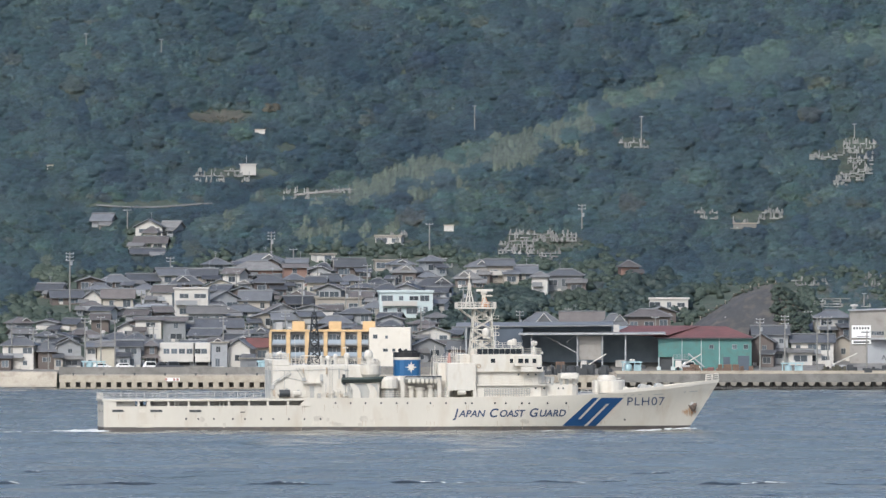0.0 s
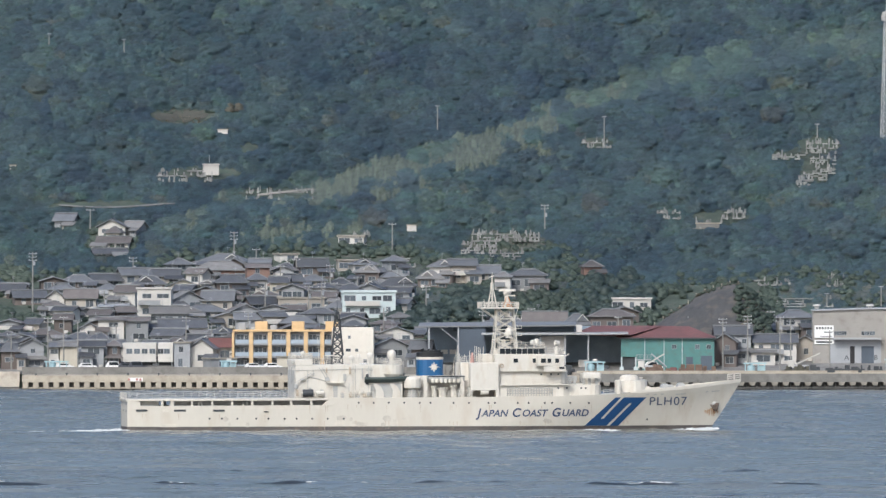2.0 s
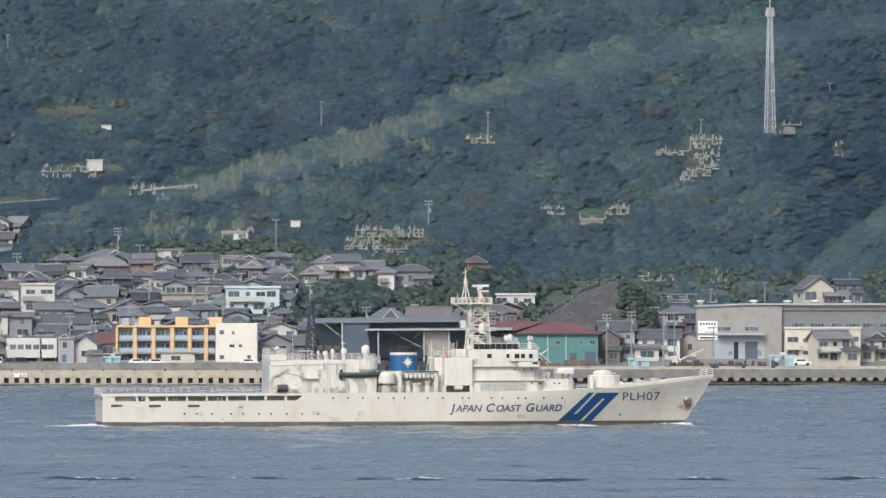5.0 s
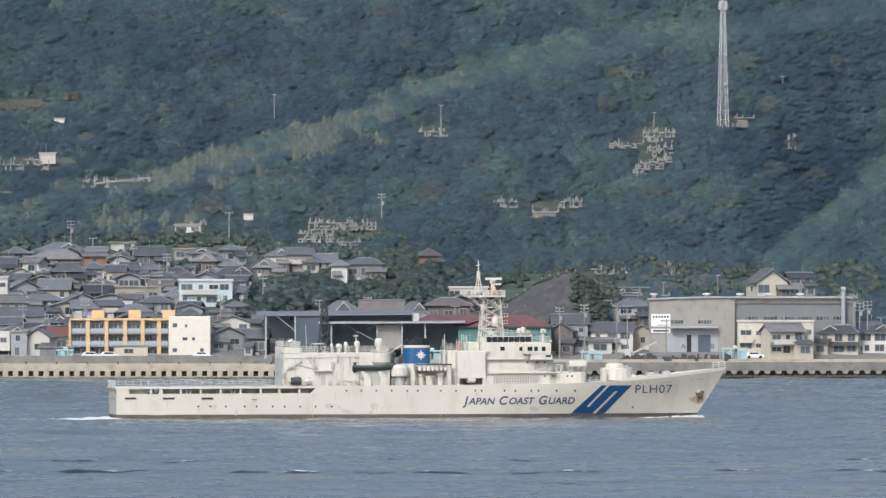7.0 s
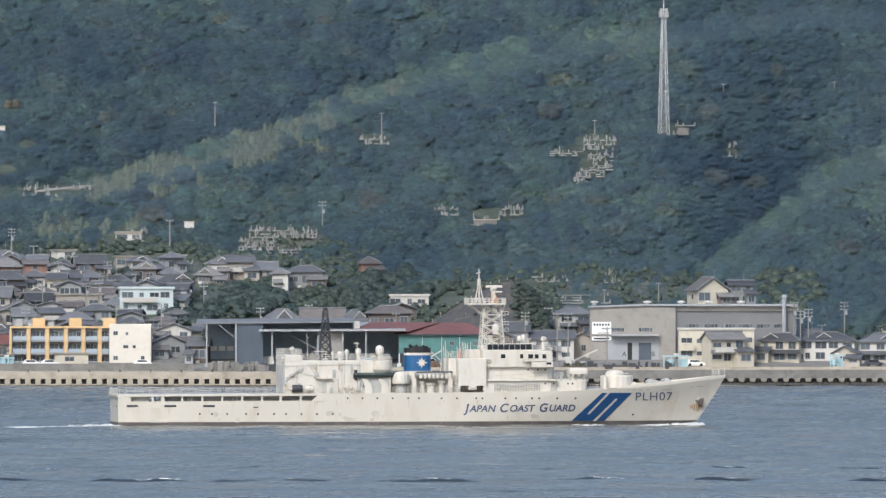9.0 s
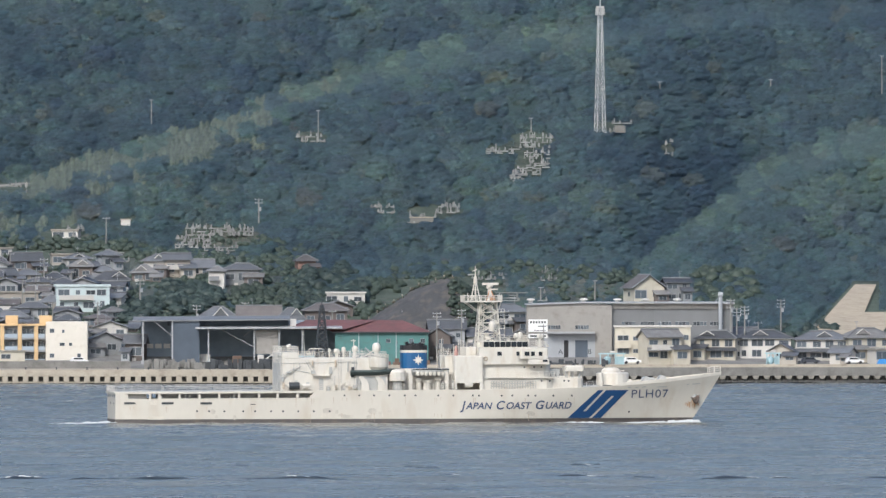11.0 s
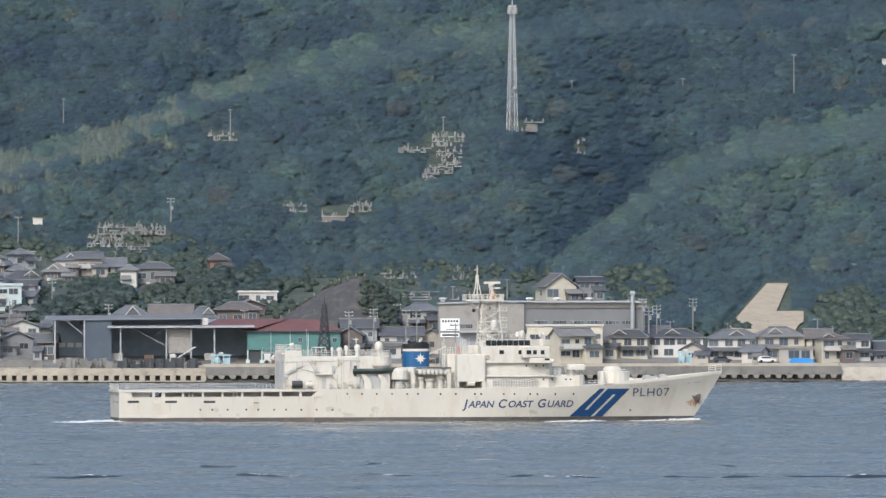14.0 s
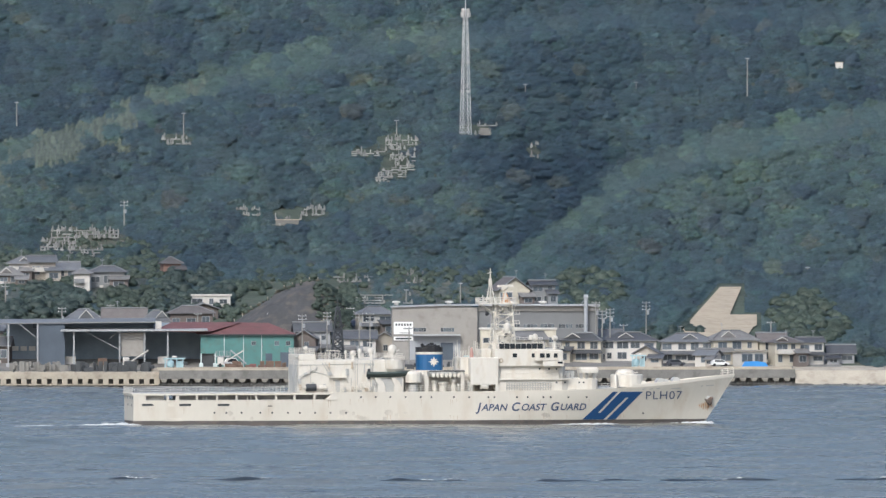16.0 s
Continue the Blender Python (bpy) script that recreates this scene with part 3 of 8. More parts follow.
    D = depth(U, V)
    P = np.stack([(U - 1190) / F * D, D, EYE.z + (420 - V) / F * D], -1)
    H2 = H + np.where(H > 0, rng.normal(0, 0.07, H.shape), 0)
    P[..., 1] -= 1.35 * H2
    P[..., 2] += 0.12 * H2
    nr, nc = H.shape
    i = np.arange(nr * nc).reshape(nr, nc)
    q = np.stack([i[:-1, :-1], i[:-1, 1:], i[1:, 1:], i[1:, :-1]], -1).reshape(-1, 4)
    full = (K[:-1, :-1] > 0) & (K[:-1, 1:] > 0) & (K[1:, 1:] > 0) & (K[1:, :-1] > 0)
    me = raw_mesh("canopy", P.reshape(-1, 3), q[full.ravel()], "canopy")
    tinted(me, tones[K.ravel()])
    me.polygons.foreach_set("use_smooth", np.ones(len(me.polygons), bool))
    tagged(new("canopy", me), "closed canopy of rounded green crowns over the hill", "woods", kind="stuff")
    # leaf sprays over the crowns, brightened to paint highlights on their tops
    gx, gy = np.gradient(P, axis=1), np.gradient(P, axis=0)
    nrm = np.cross(gx, gy)
    nrm /= np.linalg.norm(nrm, axis=-1, keepdims=True) + 1e-9
    nrm *= np.where(nrm[..., 1:2] > 0, -1, 1)
    # mostly cells that face upward, where the painted highlights belong
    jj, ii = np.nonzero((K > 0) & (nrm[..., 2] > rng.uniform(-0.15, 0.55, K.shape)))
    pick = rng.choice(len(jj), min(330000, len(jj)), replace=False)
    jj, ii = jj[pick], ii[pick]
    n = nrm[jj, ii] + rng.normal(0, 0.28, (len(jj), 3)) + np.array((0, -0.1, 0.25))
    n /= np.linalg.norm(n, axis=1, keepdims=True)
    c = P[jj, ii] + nrm[jj, ii] * rng.uniform(0.02, 0.3, (len(jj), 1)) + rng.normal(0, 0.1, (len(jj), 3))
    a = np.cross(n, rng.normal(0, 1, n.shape))
    a /= np.linalg.norm(a, axis=1, keepdims=True) + 1e-9
    b = np.cross(n, a)
    size = rng.uniform(0.12, 0.34, (len(jj), 1))
    tri = [c + size * (math.cos(t) * a + math.sin(t) * b * 0.8) for t in (0.0, 2.2, 4.1)]
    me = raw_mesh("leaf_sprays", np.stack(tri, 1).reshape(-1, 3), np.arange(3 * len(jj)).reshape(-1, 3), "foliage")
    # tint raised and warmed: sunlit crown tops put into the leaf colour
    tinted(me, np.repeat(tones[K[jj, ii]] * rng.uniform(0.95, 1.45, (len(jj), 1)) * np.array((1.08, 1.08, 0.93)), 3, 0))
    tagged(new("leaf_sprays", me), "green leaf sprays tinted brighter as highlights on the crowns of the hill woods", "woods", kind="stuff")


build_woods()


# ---- buildings ----
WINDOW_GLASS = mesh_of("pane", Geo().box(-0.5, 0.5, -0.05, 0.05, -0.5, 0.5), M["house_glass"])
WINDOW_FRAME = mesh_of("window_frame", Geo().box(-0.56, 0.56, -0.03, 0.05, -0.57, -0.5).box(-0.56, 0.56, -0.03, 0.05, 0.5, 0.57).box(-0.56, -0.5, -0.03, 0.05, -0.5, 0.5).box(0.5, 0.56, -0.03, 0.05, -0.5, 0.5).box(-0.02, 0.02, -0.07, 0.03, -0.5, 0.5), M["steel"])


def window(parent, x, y, z, w, h, turn=0.0):
    win = shared("window", WINDOW_FRAME, parent, pose(x, y, z, 0, 0, turn) @ Matrix.Diagonal((w, 1, h, 1)))
    shared("pane", WINDOW_GLASS, win, pose(0, 0.0, 0))
    return win


def roof_geo(w, dep, e, r, style, over=0.55):
    """Roof over a plan w wide and dep deep; e: eaves height, r: ridge height; it overhangs and has thickness."""
    g, t = Geo(), 0.18
    x0, x1, y0, y1 = -w / 2 - over, w / 2 + over, -over, dep + over
    ym = dep / 2
    if style == "hip":
        k = min((y1 - y0) / 2, (x1 - x0) / 2 * 0.8)
        top = [(x0 + k, ym, r), (x1 - k, ym, r)]
        ring = [(x0, y0), (x1, y0), (x1, y1), (x0, y1)]
        vs = [(x, y, e - t) for x, y in ring] + [(x, y, e) for x, y in ring] + top
        fs = [(3, 2, 1, 0), (0, 1, 5, 4), (1, 2, 6, 5), (2, 3, 7, 6), (3, 0, 4, 7), (4, 5, 9, 8), (5, 6, 9), (6, 7, 8, 9), (7, 4, 8)]
        g.add(vs, fs)
    elif style == "side":
        pr = [(y0, e), (ym, r), (y1, e), (y1, e - t), (ym, r - t), (y0, e - t)]
        n = 6
        g.add([(x, y, z) for x in (x0, x1) for y, z in pr], [(i, (i + 1) % n, n + (i + 1) % n, n + i) for i in range(n)] + [(0, 1, 4, 5), (1, 2, 3, 4), (6, 11, 10, 7), (7, 10, 9, 8)])
    elif style == "gable":
        pr = [(x0, e), (0, r), (x1, e), (x1, e - t), (0, r - t), (x0, e - t)]
        n = 6
        g.add([(x, y, z) for y in (y0, y1) for x, z in pr], [(i, (i + 1) % n, n + (i + 1) % n, n + i) for i in range(n)] + [(0, 1, 4, 5), (1, 2, 3, 4), (6, 11, 10, 7), (7, 10, 9, 8)])
    else:
        g.box(x0 + 0.25, x1 - 0.25, y0 + 0.25, y1 - 0.25, e, max(r, e + 0.3))
    return g


WALL_WORDS = {"wall_white": "white rendered", "wall_cream": "cream rendered", "wall_grey": "grey", "wall_brown": "dark timber", "wall_beige": "beige rendered", "wall_brick": "reddish brown", "wall_teal": "pale blue-green", "yellow": "yellow", "sheet_grey": "grey sheet-metal"}
ROOF_WORDS = {"roof_tile": "dark grey tiled roof", "roof_brown": "brown tiled roof", "roof_slate": "dark slate-coloured tiled roof", "roof_pale": "weathered pale grey roof", "roof_red": "dull red roof", "concrete": "flat concrete roof", "wall_white": "flat white roof", "wall_teal": "flat pale roof", "steel": "grey metal roof"}
HOUSE_RNG = random.Random(77)
TAKEN = []


def house(u0, u1, vb, ve, vr, wall="wall_white", roof="roof_tile", style="hip", dep=None, yaw=None, skirt=False, wins=None, over=0.55, balcony=False, d=None):
    """A house between bearings u0 and u1 with its foot, eaves and ridge at dips vb, ve, vr."""
    rng = HOUSE_RNG
    u = (u0 + u1) / 2
    TAKEN.append((u, vb))
    d = float(depth(u, vb)) if d is None else d
    s = F / d
    w, e, r = (u1 - u0) / s, (vb - ve) / s, (vb - vr) / s
    w = max(w - 2 * over * (style != "flat") * 0.7, 1.5)
    dep = dep or min(max(w * 0.58, 4.2), 7.5)
    if yaw is None:
        yaw = rng.uniform(-26, 26)
        if style == "hip" and w < 9:
            style = rng.choice(("hip", "hip", "side", "gable", "hip"))
    if roof == "roof_tile":
        roof = rng.choice(("roof_tile", "roof_tile", "roof_tile", "roof_slate", "roof_slate", "roof_pale", "roof_brown"))
    thing = tagged(new("house"), f"{WALL_WORDS[wall]} house with a {ROOF_WORDS[roof]}", "house", "village houses")
    thing.matrix_basis = pose(*place(u, vb, d), 0, 0, yaw)
    g = Geo().box(-w / 2, w / 2, 0, dep, -3.0, e)
    if style == "gable":
        g.side([(-w / 2, e), (w / 2, e), (0, r - 0.15)], 0.0, dep)
    elif style == "side":
        for x in (-w / 2, w / 2 - 0.15):
            g.add([(x + a, y, z) for a in (0, 0.15) for y, z in ((0, e), (dep, e), (dep / 2, r - 0.15))], [(0, 1, 2), (5, 4, 3), (0, 3, 4, 1), (1, 4, 5, 2), (2, 5, 3, 0)])
    part("wall", g, wall, thing)
    top = part("roof", roof_geo(w, dep, e, r, style, over), roof, thing)
    if style != "flat":
        x0, x1, y0, y1, ym = -w / 2 - over, w / 2 + over, -over, dep + over, dep / 2
        k = min((y1 - y0) / 2, (x1 - x0) / 2 * 0.8)
        g = Geo()
        if style == "hip":
            g.tube((x0 + k, ym, r + 0.05), (x1 - k, ym, r + 0.05), 0.2, n=5).tube((x0, y0, e), (x0 + k, ym, r), 0.13, n=4).tube((x1, y0, e), (x1 - k, ym, r), 0.13, n=4)
        elif style == "side":
            g.tube((x0, ym, r + 0.05), (x1, ym, r + 0.05), 0.2, n=5)
        else:
            g.tube((0, y0, r + 0.05), (0, y1, r + 0.05), 0.18, n=5).tube((x0, y0 - 0.03, e - 0.05), (0, y0 - 0.03, r - 0.05), 0.13, n=4).tube((x1, y0 - 0.03, e - 0.05), (0, y0 - 0.03, r - 0.05), 0.13, n=4)
        part("ridge", g, "ridge_tile", top, "pale grey ridge tiles")
        if style == "hip" and w > 4.5 and rng.random() < 0.4:
            # small front gable with pale barge boards
            xg, wg = rng.uniform(-0.25, 0.25) * w, min(1.7, w * 0.22)
            zg, hg = e + 0.35 * (r - e), 0.62 * (r - e)
            yg = y0 + 0.35 * (ym - y0) - 0.25
            gab = part("gablet", Geo().add([(xg - wg, yg, zg), (xg + wg, yg, zg), (xg, yg, zg + hg), (xg - wg, ym, zg), (xg + wg, ym, zg), (xg, ym, zg + hg)], [(0, 1, 2), (3, 5, 4), (0, 2, 5, 3), (1, 4, 5, 2), (0, 3, 4, 1)]), roof, top)
            part("barge_board", Geo().tube((xg - wg, yg - 0.05, zg), (xg, yg - 0.05, zg + hg), 0.1, n=4).tube((xg + wg, yg - 0.05, zg), (xg, yg - 0.05, zg + hg), 0.1, n=4), "wall_white", thing)
        if rng.random() < 0.5:
            x = rng.uniform(-0.25, 0.25) * w
            part("aerial", Geo().tube((x, ym, r - 0.3), (x, ym, r + 1.7), 0.035, n=4).tube((x - 0.5, ym, r + 1.5), (x + 0.5, ym, r + 1.5), 0.03, n=4).tube((x - 0.35, ym, r + 1.2), (x + 0.35, ym, r + 1.2), 0.03, n=4), "steel", thing)
        part("gutter", Geo().tube((x0, y0 - 0.05, e - 0.12), (x1, y0 - 0.05, e - 0.12), 0.07, n=5) if style != "gable" else Geo().tube((x0, y0, e - 0.12), (x0, y1, e - 0.12), 0.07, n=5), "ridge_tile", thing)
    if style != "flat" and w > 3.6 and rng.random() < 0.65:
        # a lower wing under a lean-to roof
        sgn, ww, he = rng.choice((-1, 1)), w * rng.uniform(0.35, 0.6), min(e * 0.55, 2.6)
        xa = sgn * (w / 2 - ww / 2 + rng.uniform(0, 1.2))
        wing = part("wing", Geo().box(xa - ww / 2, xa + ww / 2, -2.2, 0, -3.0, he), rng.choice((wall, wall, "wall_beige", "wall_grey", "wall_brown")), thing)
        part("wing_roof", Geo().add([(xa + a * (ww / 2 + 0.4), y, z) for a in (-1, 1) for y, z in ((-2.8, he), (0.0, he + 0.9), (0.0, he + 0.75), (-2.8, he - 0.15))], [(0, 1, 5, 4), (1, 2, 6, 5), (2, 3, 7, 6), (3, 0, 4, 7), (0, 3, 2, 1), (4, 5, 6, 7)]), rng.choice((roof, "roof_slate", "roof_pale")), wing)
        window(wing, xa, -2.23, he * 0.5, ww * 0.55, he * 0.5)
    if rng.random() < 0.6:
        x = rng.uniform(-0.4, 0.4) * w
        part("air_conditioner", Geo().box(x - 0.4, x + 0.4, -0.5, -0.1, 0.1, 0.75, 0.03), "wall_white", thing)
    storeys = max(1, round(e / 2.9))
    if skirt and storeys > 1:
        z = e * 0.47
        part("lower_roof", Geo().add([(-w / 2 - 0.8, -1.3, z - 0.15), (w / 2 + 0.8, -1.3, z - 0.15), (w / 2 + 0.1, 0.02, z + 0.55), (-w / 2 - 0.1, 0.02, z + 0.55), (-w / 2 - 0.8, -1.3, z - 0.3), (w / 2 + 0.8, -1.3, z - 0.3), (w / 2 + 0.1, 0.02, z - 0.2), (-w / 2 - 0.1, 0.02, z - 0.2)],
                                     [(0, 1, 2, 3), (7, 6, 5, 4), (0, 4, 5, 1), (1, 5, 6, 2), (3, 7, 4, 0)]), roof, thing)
    n = wins if wins is not None else max(1, min(5, int(w / 2.6)))
    for f in range(storeys):
        z = e * (f + 0.55) / storeys
        for i in range(n):
            x = (-0.5 + (i + 0.5 + rng.uniform(-0.12, 0.12)) / n) * w
            ww = min(rng.choice((0.9, 1.6, 1.9, 2.5)), w / n * 0.8)
            window(thing, x, -0.03, z, ww, min(rng.choice((0.9, 1.2, 1.7)), e / storeys * 0.6))
    for f in range(storeys):
        if dep > 5:
            window(thing, w / 2 + 0.03, dep * 0.45, e * (f + 0.55) / storeys, 1.2, 1.0, 90)
            window(thing, -w / 2 - 0.03, dep * 0.45, e * (f + 0.55) / storeys, 1.2, 1.0, -90)
    if balcony:
        z = e * 0.5
        part("balcony", Geo().box(-w * 0.45, w * 0.2, -1.1, 0, z - 0.15, z).box(-w * 0.45, w * 0.2, -1.12, -1.04, z, z + 0.9), "wall_white" if wall != "wall_white" else "wall_grey", thing)
    return thing


def build_village():
    H = house
    # shore row
    H(-60, -8, 655, 612, 600, "wall_grey", skirt=True)
    H(0, 62, 655, 611, 598, "wall_white", balcony=True)
    H(64, 100, 655, 622, 605, "wall_brown", skirt=True)
    H(98, 146, 654, 612, 600, "wall_grey", skirt=True)
    H(148, 172, 652, 614, 606, "wall_white", "roof_tile", "side")
    H(168, 206, 652, 613, 605, "wall_cream", "roof_tile", "side", wins=0, yaw=0)
    H(206, 252, 652, 613, 603, "wall_grey", "roof_tile", "side", yaw=0)
    H(252, 281, 650, 612, 603, "wall_brown", skirt=True)
    H(374, 402, 655, 608, 605, "wall_grey", "concrete", "flat")
    H(398, 446, 653, 618, 600, "wall_white", "roof_tile", "gable", yaw=-6, dep=9)
    H(440, 482, 645, 615, 598, "wall_white", "roof_red", "side")
    H(436, 484, 653, 636, 634, "wall_grey", "concrete", "flat", wins=1, dep=4, d=2527)
    H(556, 616, 652, 633, 631, "wall_cream", "concrete", "flat", wins=1, dep=4, d=2527)
    # second row
    H(204, 242, 607, 582, 571, "wall_white", "roof_tile", "gable", yaw=4)
    H(236, 288, 607, 566, 562, "wall_white", "roof_brown", "side", wins=1, yaw=0)
    H(285, 331, 606, 568, 562, "wall_grey", "roof_brown", "side", yaw=0)
    H(170, 230, 612, 600, 590, "wall_beige", "roof_tile", "hip")
    H(70, 130, 610, 597, 590, "wall_grey", "roof_tile", "hip")
    H(118, 176, 606, 592, 583, "wall_grey", "roof_tile", "hip")
    H(330, 392, 612, 594, 582, "wall_grey", "roof_tile", "hip")
    H(346, 432, 602, 580, 565, "wall_beige", "roof_tile", "side", yaw=5)
    H(380, 440, 615, 603, 592, "wall_beige", "roof_tile", "hip")
    H(430, 476, 606, 590, 580, "wall_grey", "roof_tile", "hip")
    H(728, 790, 640, 612, 598, "wall_grey", "roof_tile", "hip")
    H(735, 800, 610, 590, 578, "wall_white", "roof_tile", "hip")
    H(790, 830, 650, 618, 603, "wall_brown", "roof_tile", "hip")
    # third row
    H(145, 182, 547, 528, 513, "wall_white", "roof_tile", "gable", yaw=0)
    H(178, 238, 549, 528, 512, "wall_beige", "roof_tile", "side", yaw=0)
    H(88, 150, 540, 527, 514, "wall_brown", "roof_tile", "side")
    H(190, 244, 562, 555, 545, "wall_grey", "roof_tile", "hip")
    H(236, 292, 562, 543, 538, "wall_grey", "steel", "side")
    H(266, 308, 547, 517, 505, "wall_white", "roof_brown", "hip", balcony=True)
    H(308, 368, 566, 512, 509, "wall_white", "wall_white", "flat", yaw=-4, balcony=True)
    H(330, 400, 575, 555, 543, "wall_grey", "roof_tile", "side")
    H(346, 424, 568, 552, 540, "wall_beige", "roof_tile", "hip")
    H(370, 428, 553, 530, 515, "wall_grey", "roof_tile", "hip", skirt=True)
    H(420, 480, 552, 532, 515, "wall_beige", "roof_tile", "side")
    H(392, 470, 562, 552, 540, "wall_grey", "roof_tile", "hip")
    H(470, 530, 568, 552, 538, "wall_grey", "roof_tile", "hip")
    H(480, 545, 585, 566, 553, "wall_grey", "roof_tile", "hip")
    H(505, 562, 556, 538, 525, "wall_brown", "roof_tile", "side")
    H(558, 640, 556, 529, 526, "wall_beige", "concrete", "flat", yaw=3)
    H(600, 660, 575, 555, 545, "wall_grey", "roof_tile", "hip")
    H(560, 625, 590, 572, 560, "wall_brown", "roof_tile", "hip")
    H(640, 676, 560, 545, 533, "wall_beige", "roof_tile", "hip")
    H(672, 766, 563, 518, 514, "wall_teal", "wall_teal", "flat", yaw=4, dep=8, balcony=True)
    H(735, 802, 528, 506, 491, "wall_grey", "roof_tile", "hip", skirt=True)
    # fourth row
    H(60, 110, 527, 514, 502, "wall_beige", "roof_tile", "hip")
    H(172, 232, 512, 499, 487, "wall_brown", "roof_tile", "hip")
    H(226, 285, 508, 497, 485, "wall_grey", "roof_tile", "side")
    H(278, 336, 505, 487, 475, "wall_white", "roof_tile", "side")
    H(300, 360, 518, 503, 489, "wall_brown", "roof_tile", "hip")
    H(356, 424, 520, 509, 494, "wall_cream", "roof_tile", "gable", yaw=0)
    H(330, 385, 500, 489, 476, "wall_beige", "roof_tile", "side")
    H(446, 506, 527, 500, 487, "wall_brown", "roof_tile", "hip")
    H(500, 546, 507, 473, 467, "wall_brick", "roof_brown", "side", yaw=8)
    H(540, 578, 527, 500, 490, "wall_cream", "roof_tile", "side", yaw=-4)
    H(572, 606, 522, 498, 486, "wall_beige", "roof_tile", "side")
    H(596, 645, 512, 497, 487, "wall_beige", "roof_tile", "hip")
    H(645, 690, 520, 503, 493, "wall_grey", "roof_tile", "hip")
    H(690, 740, 508, 482, 470, "wall_brown", "roof_tile", "hip")
    H(700, 745, 525, 508, 497, "wall_beige", "roof_tile", "hip")
    # top row
    H(366, 410, 480, 468, 458, "wall_grey", "roof_tile", "hip")
    H(405, 504, 500, 478, 463, "wall_brick", "roof_tile", "hip", yaw=0)
    H(415, 500, 475, 463, 450, "wall_white", "roof_tile", "hip")
    H(505, 545, 480, 467, 458, "wall_brown", "roof_tile", "hip")
    H(560, 594, 464, 451, 448, "wall_white", "concrete", "flat")
    H(592, 650, 492, 472, 458, "wall_brown", "roof_tile", "hip")
    H(664, 708, 480, 462, 459, "wall_beige", "concrete", "flat")
    H(545, 590, 488, 476, 466, "wall_beige", "roof_tile", "hip")
    # eastern cluster on the slope
    H(802, 852, 510, 493, 480, "wall_brown", "roof_tile", "hip", yaw=0)
    H(822, 868, 502, 472, 461, "wall_white", "roof_tile", "hip", skirt=True)
    H(860, 912, 503, 470, 459, "wall_beige", "roof_tile", "hip", skirt=True, balcony=True)
    H(905, 952, 498, 484, 470, "wall_beige", "roof_tile", "hip")
    H(938, 972, 523, 490, 482, "wall_white", "roof_tile", "hip", balcony=True)
    H(966, 1034, 517, 487, 477, "wall_grey", "roof_tile", "hip", yaw=-3)
    H(1096, 1134, 496, 472, 462, "wall_brick", "roof_brown", "hip", yaw=10)
    H(1150, 1218, 552, 530, 527, "wall_white", "wall_white", "flat", yaw=0, dep=5)
    H(1140, 1200, 572, 553, 543, "wall_brown", "roof_tile", "hip")
    # above and beside the sheds
    H(912, 1004, 600, 579, 554, "wall_cream", "roof_tile", "hip", yaw=0, dep=9)
    H(990, 1070, 600, 578, 552, "wall_cream", "roof_tile", "side", yaw=0)
    H(1060, 1112, 600, 575, 556, "wall_white", "roof_tile", "hip", yaw=0)
    H(1108, 1190, 590, 560, 548, "wall_brown", "roof_brown", "hip")
    H(800, 850, 596, 588, 580, "wall_white", "roof_tile", "side", yaw=0)
    H(1330, 1398, 645, 592, 577, "wall_grey", "roof_tile", "hip", skirt=True)
    H(1325, 1372, 648, 606, 590, "wall_brown", "roof_tile", "gable")
    H(1398, 1478, 645, 606, 592, "wall_white", "roof_tile", "side", yaw=2, balcony=True)
    H(1470, 1512, 640, 607, 594, "wall_beige", "roof_tile", "gable", yaw=-8)
    H(1432, 1490, 590, 580, 571, "wall_grey", "roof_tile", "side")
    H(1446, 1510, 600, 562, 549, "wall_white", "roof_tile", "hip", skirt=True)
    # hillside farmsteads
    H(158, 198, 408, 391, 378, "wall_grey", "roof_tile", "hip", skirt=True)
    H(236, 290, 418, 402, 388, "wall_white", "roof_tile", "gable", yaw=-8)
    H(280, 316, 416, 402, 392, "wall_grey", "roof_tile", "hip")
    H(250, 280, 430, 412, 402, "wall_cream", "roof_brown", "hip", yaw=-12)
    H(234, 296, 442, 430, 419, "wall_white", "roof_tile", "hip")
    H(230, 292, 457, 449, 440, "wall_grey", "roof_tile", "side")
    H(664, 710, 433, 420, 416, "wall_white", "concrete", "flat")
    # eastern end: gabled house on its terrace, then the shore row
    H(1690, 1752, 545, 520, 497, "wall_cream", "roof_brown", "gable", yaw=14, dep=9, d=2602)
    H(1748, 1796, 545, 510, 503, "wall_grey", "roof_tile", "side", yaw=10, d=2604)
    H(1800, 1878, 648, 609, 596, "wall_cream", "roof_tile", "hip", skirt=True)
    H(1712, 1784, 650, 607, 594, "wall_cream", "roof_tile", "hip", skirt=True, balcony=True, d=2526)
    H(1874, 1975, 646, 609, 595, "wall_white", "roof_tile", "hip", yaw=0)
    H(1868, 1920, 640, 606, 590, "wall_grey", "roof_tile", "side", d=2548)
    H(1930, 1978, 650, 632, 618, "wall_beige", "roof_tile", "gable", d=2527)
    H(1978, 2078, 650, 611, 597, "wall_white", "roof_tile", "hip", skirt=True)
    H(2036, 2078, 652, 635, 625, "wall_white", "roof_tile", "side", d=2527)
    H(2068, 2158, 650, 608, 592, "wall_cream", "roof_tile", "hip", skirt=True)
    H(2120, 2170, 652, 630, 628, "wall_white", "concrete", "flat", d=2528)
    H(2152, 2206, 648, 611, 596, "wall_cream", "roof_tile", "hip", skirt=True)
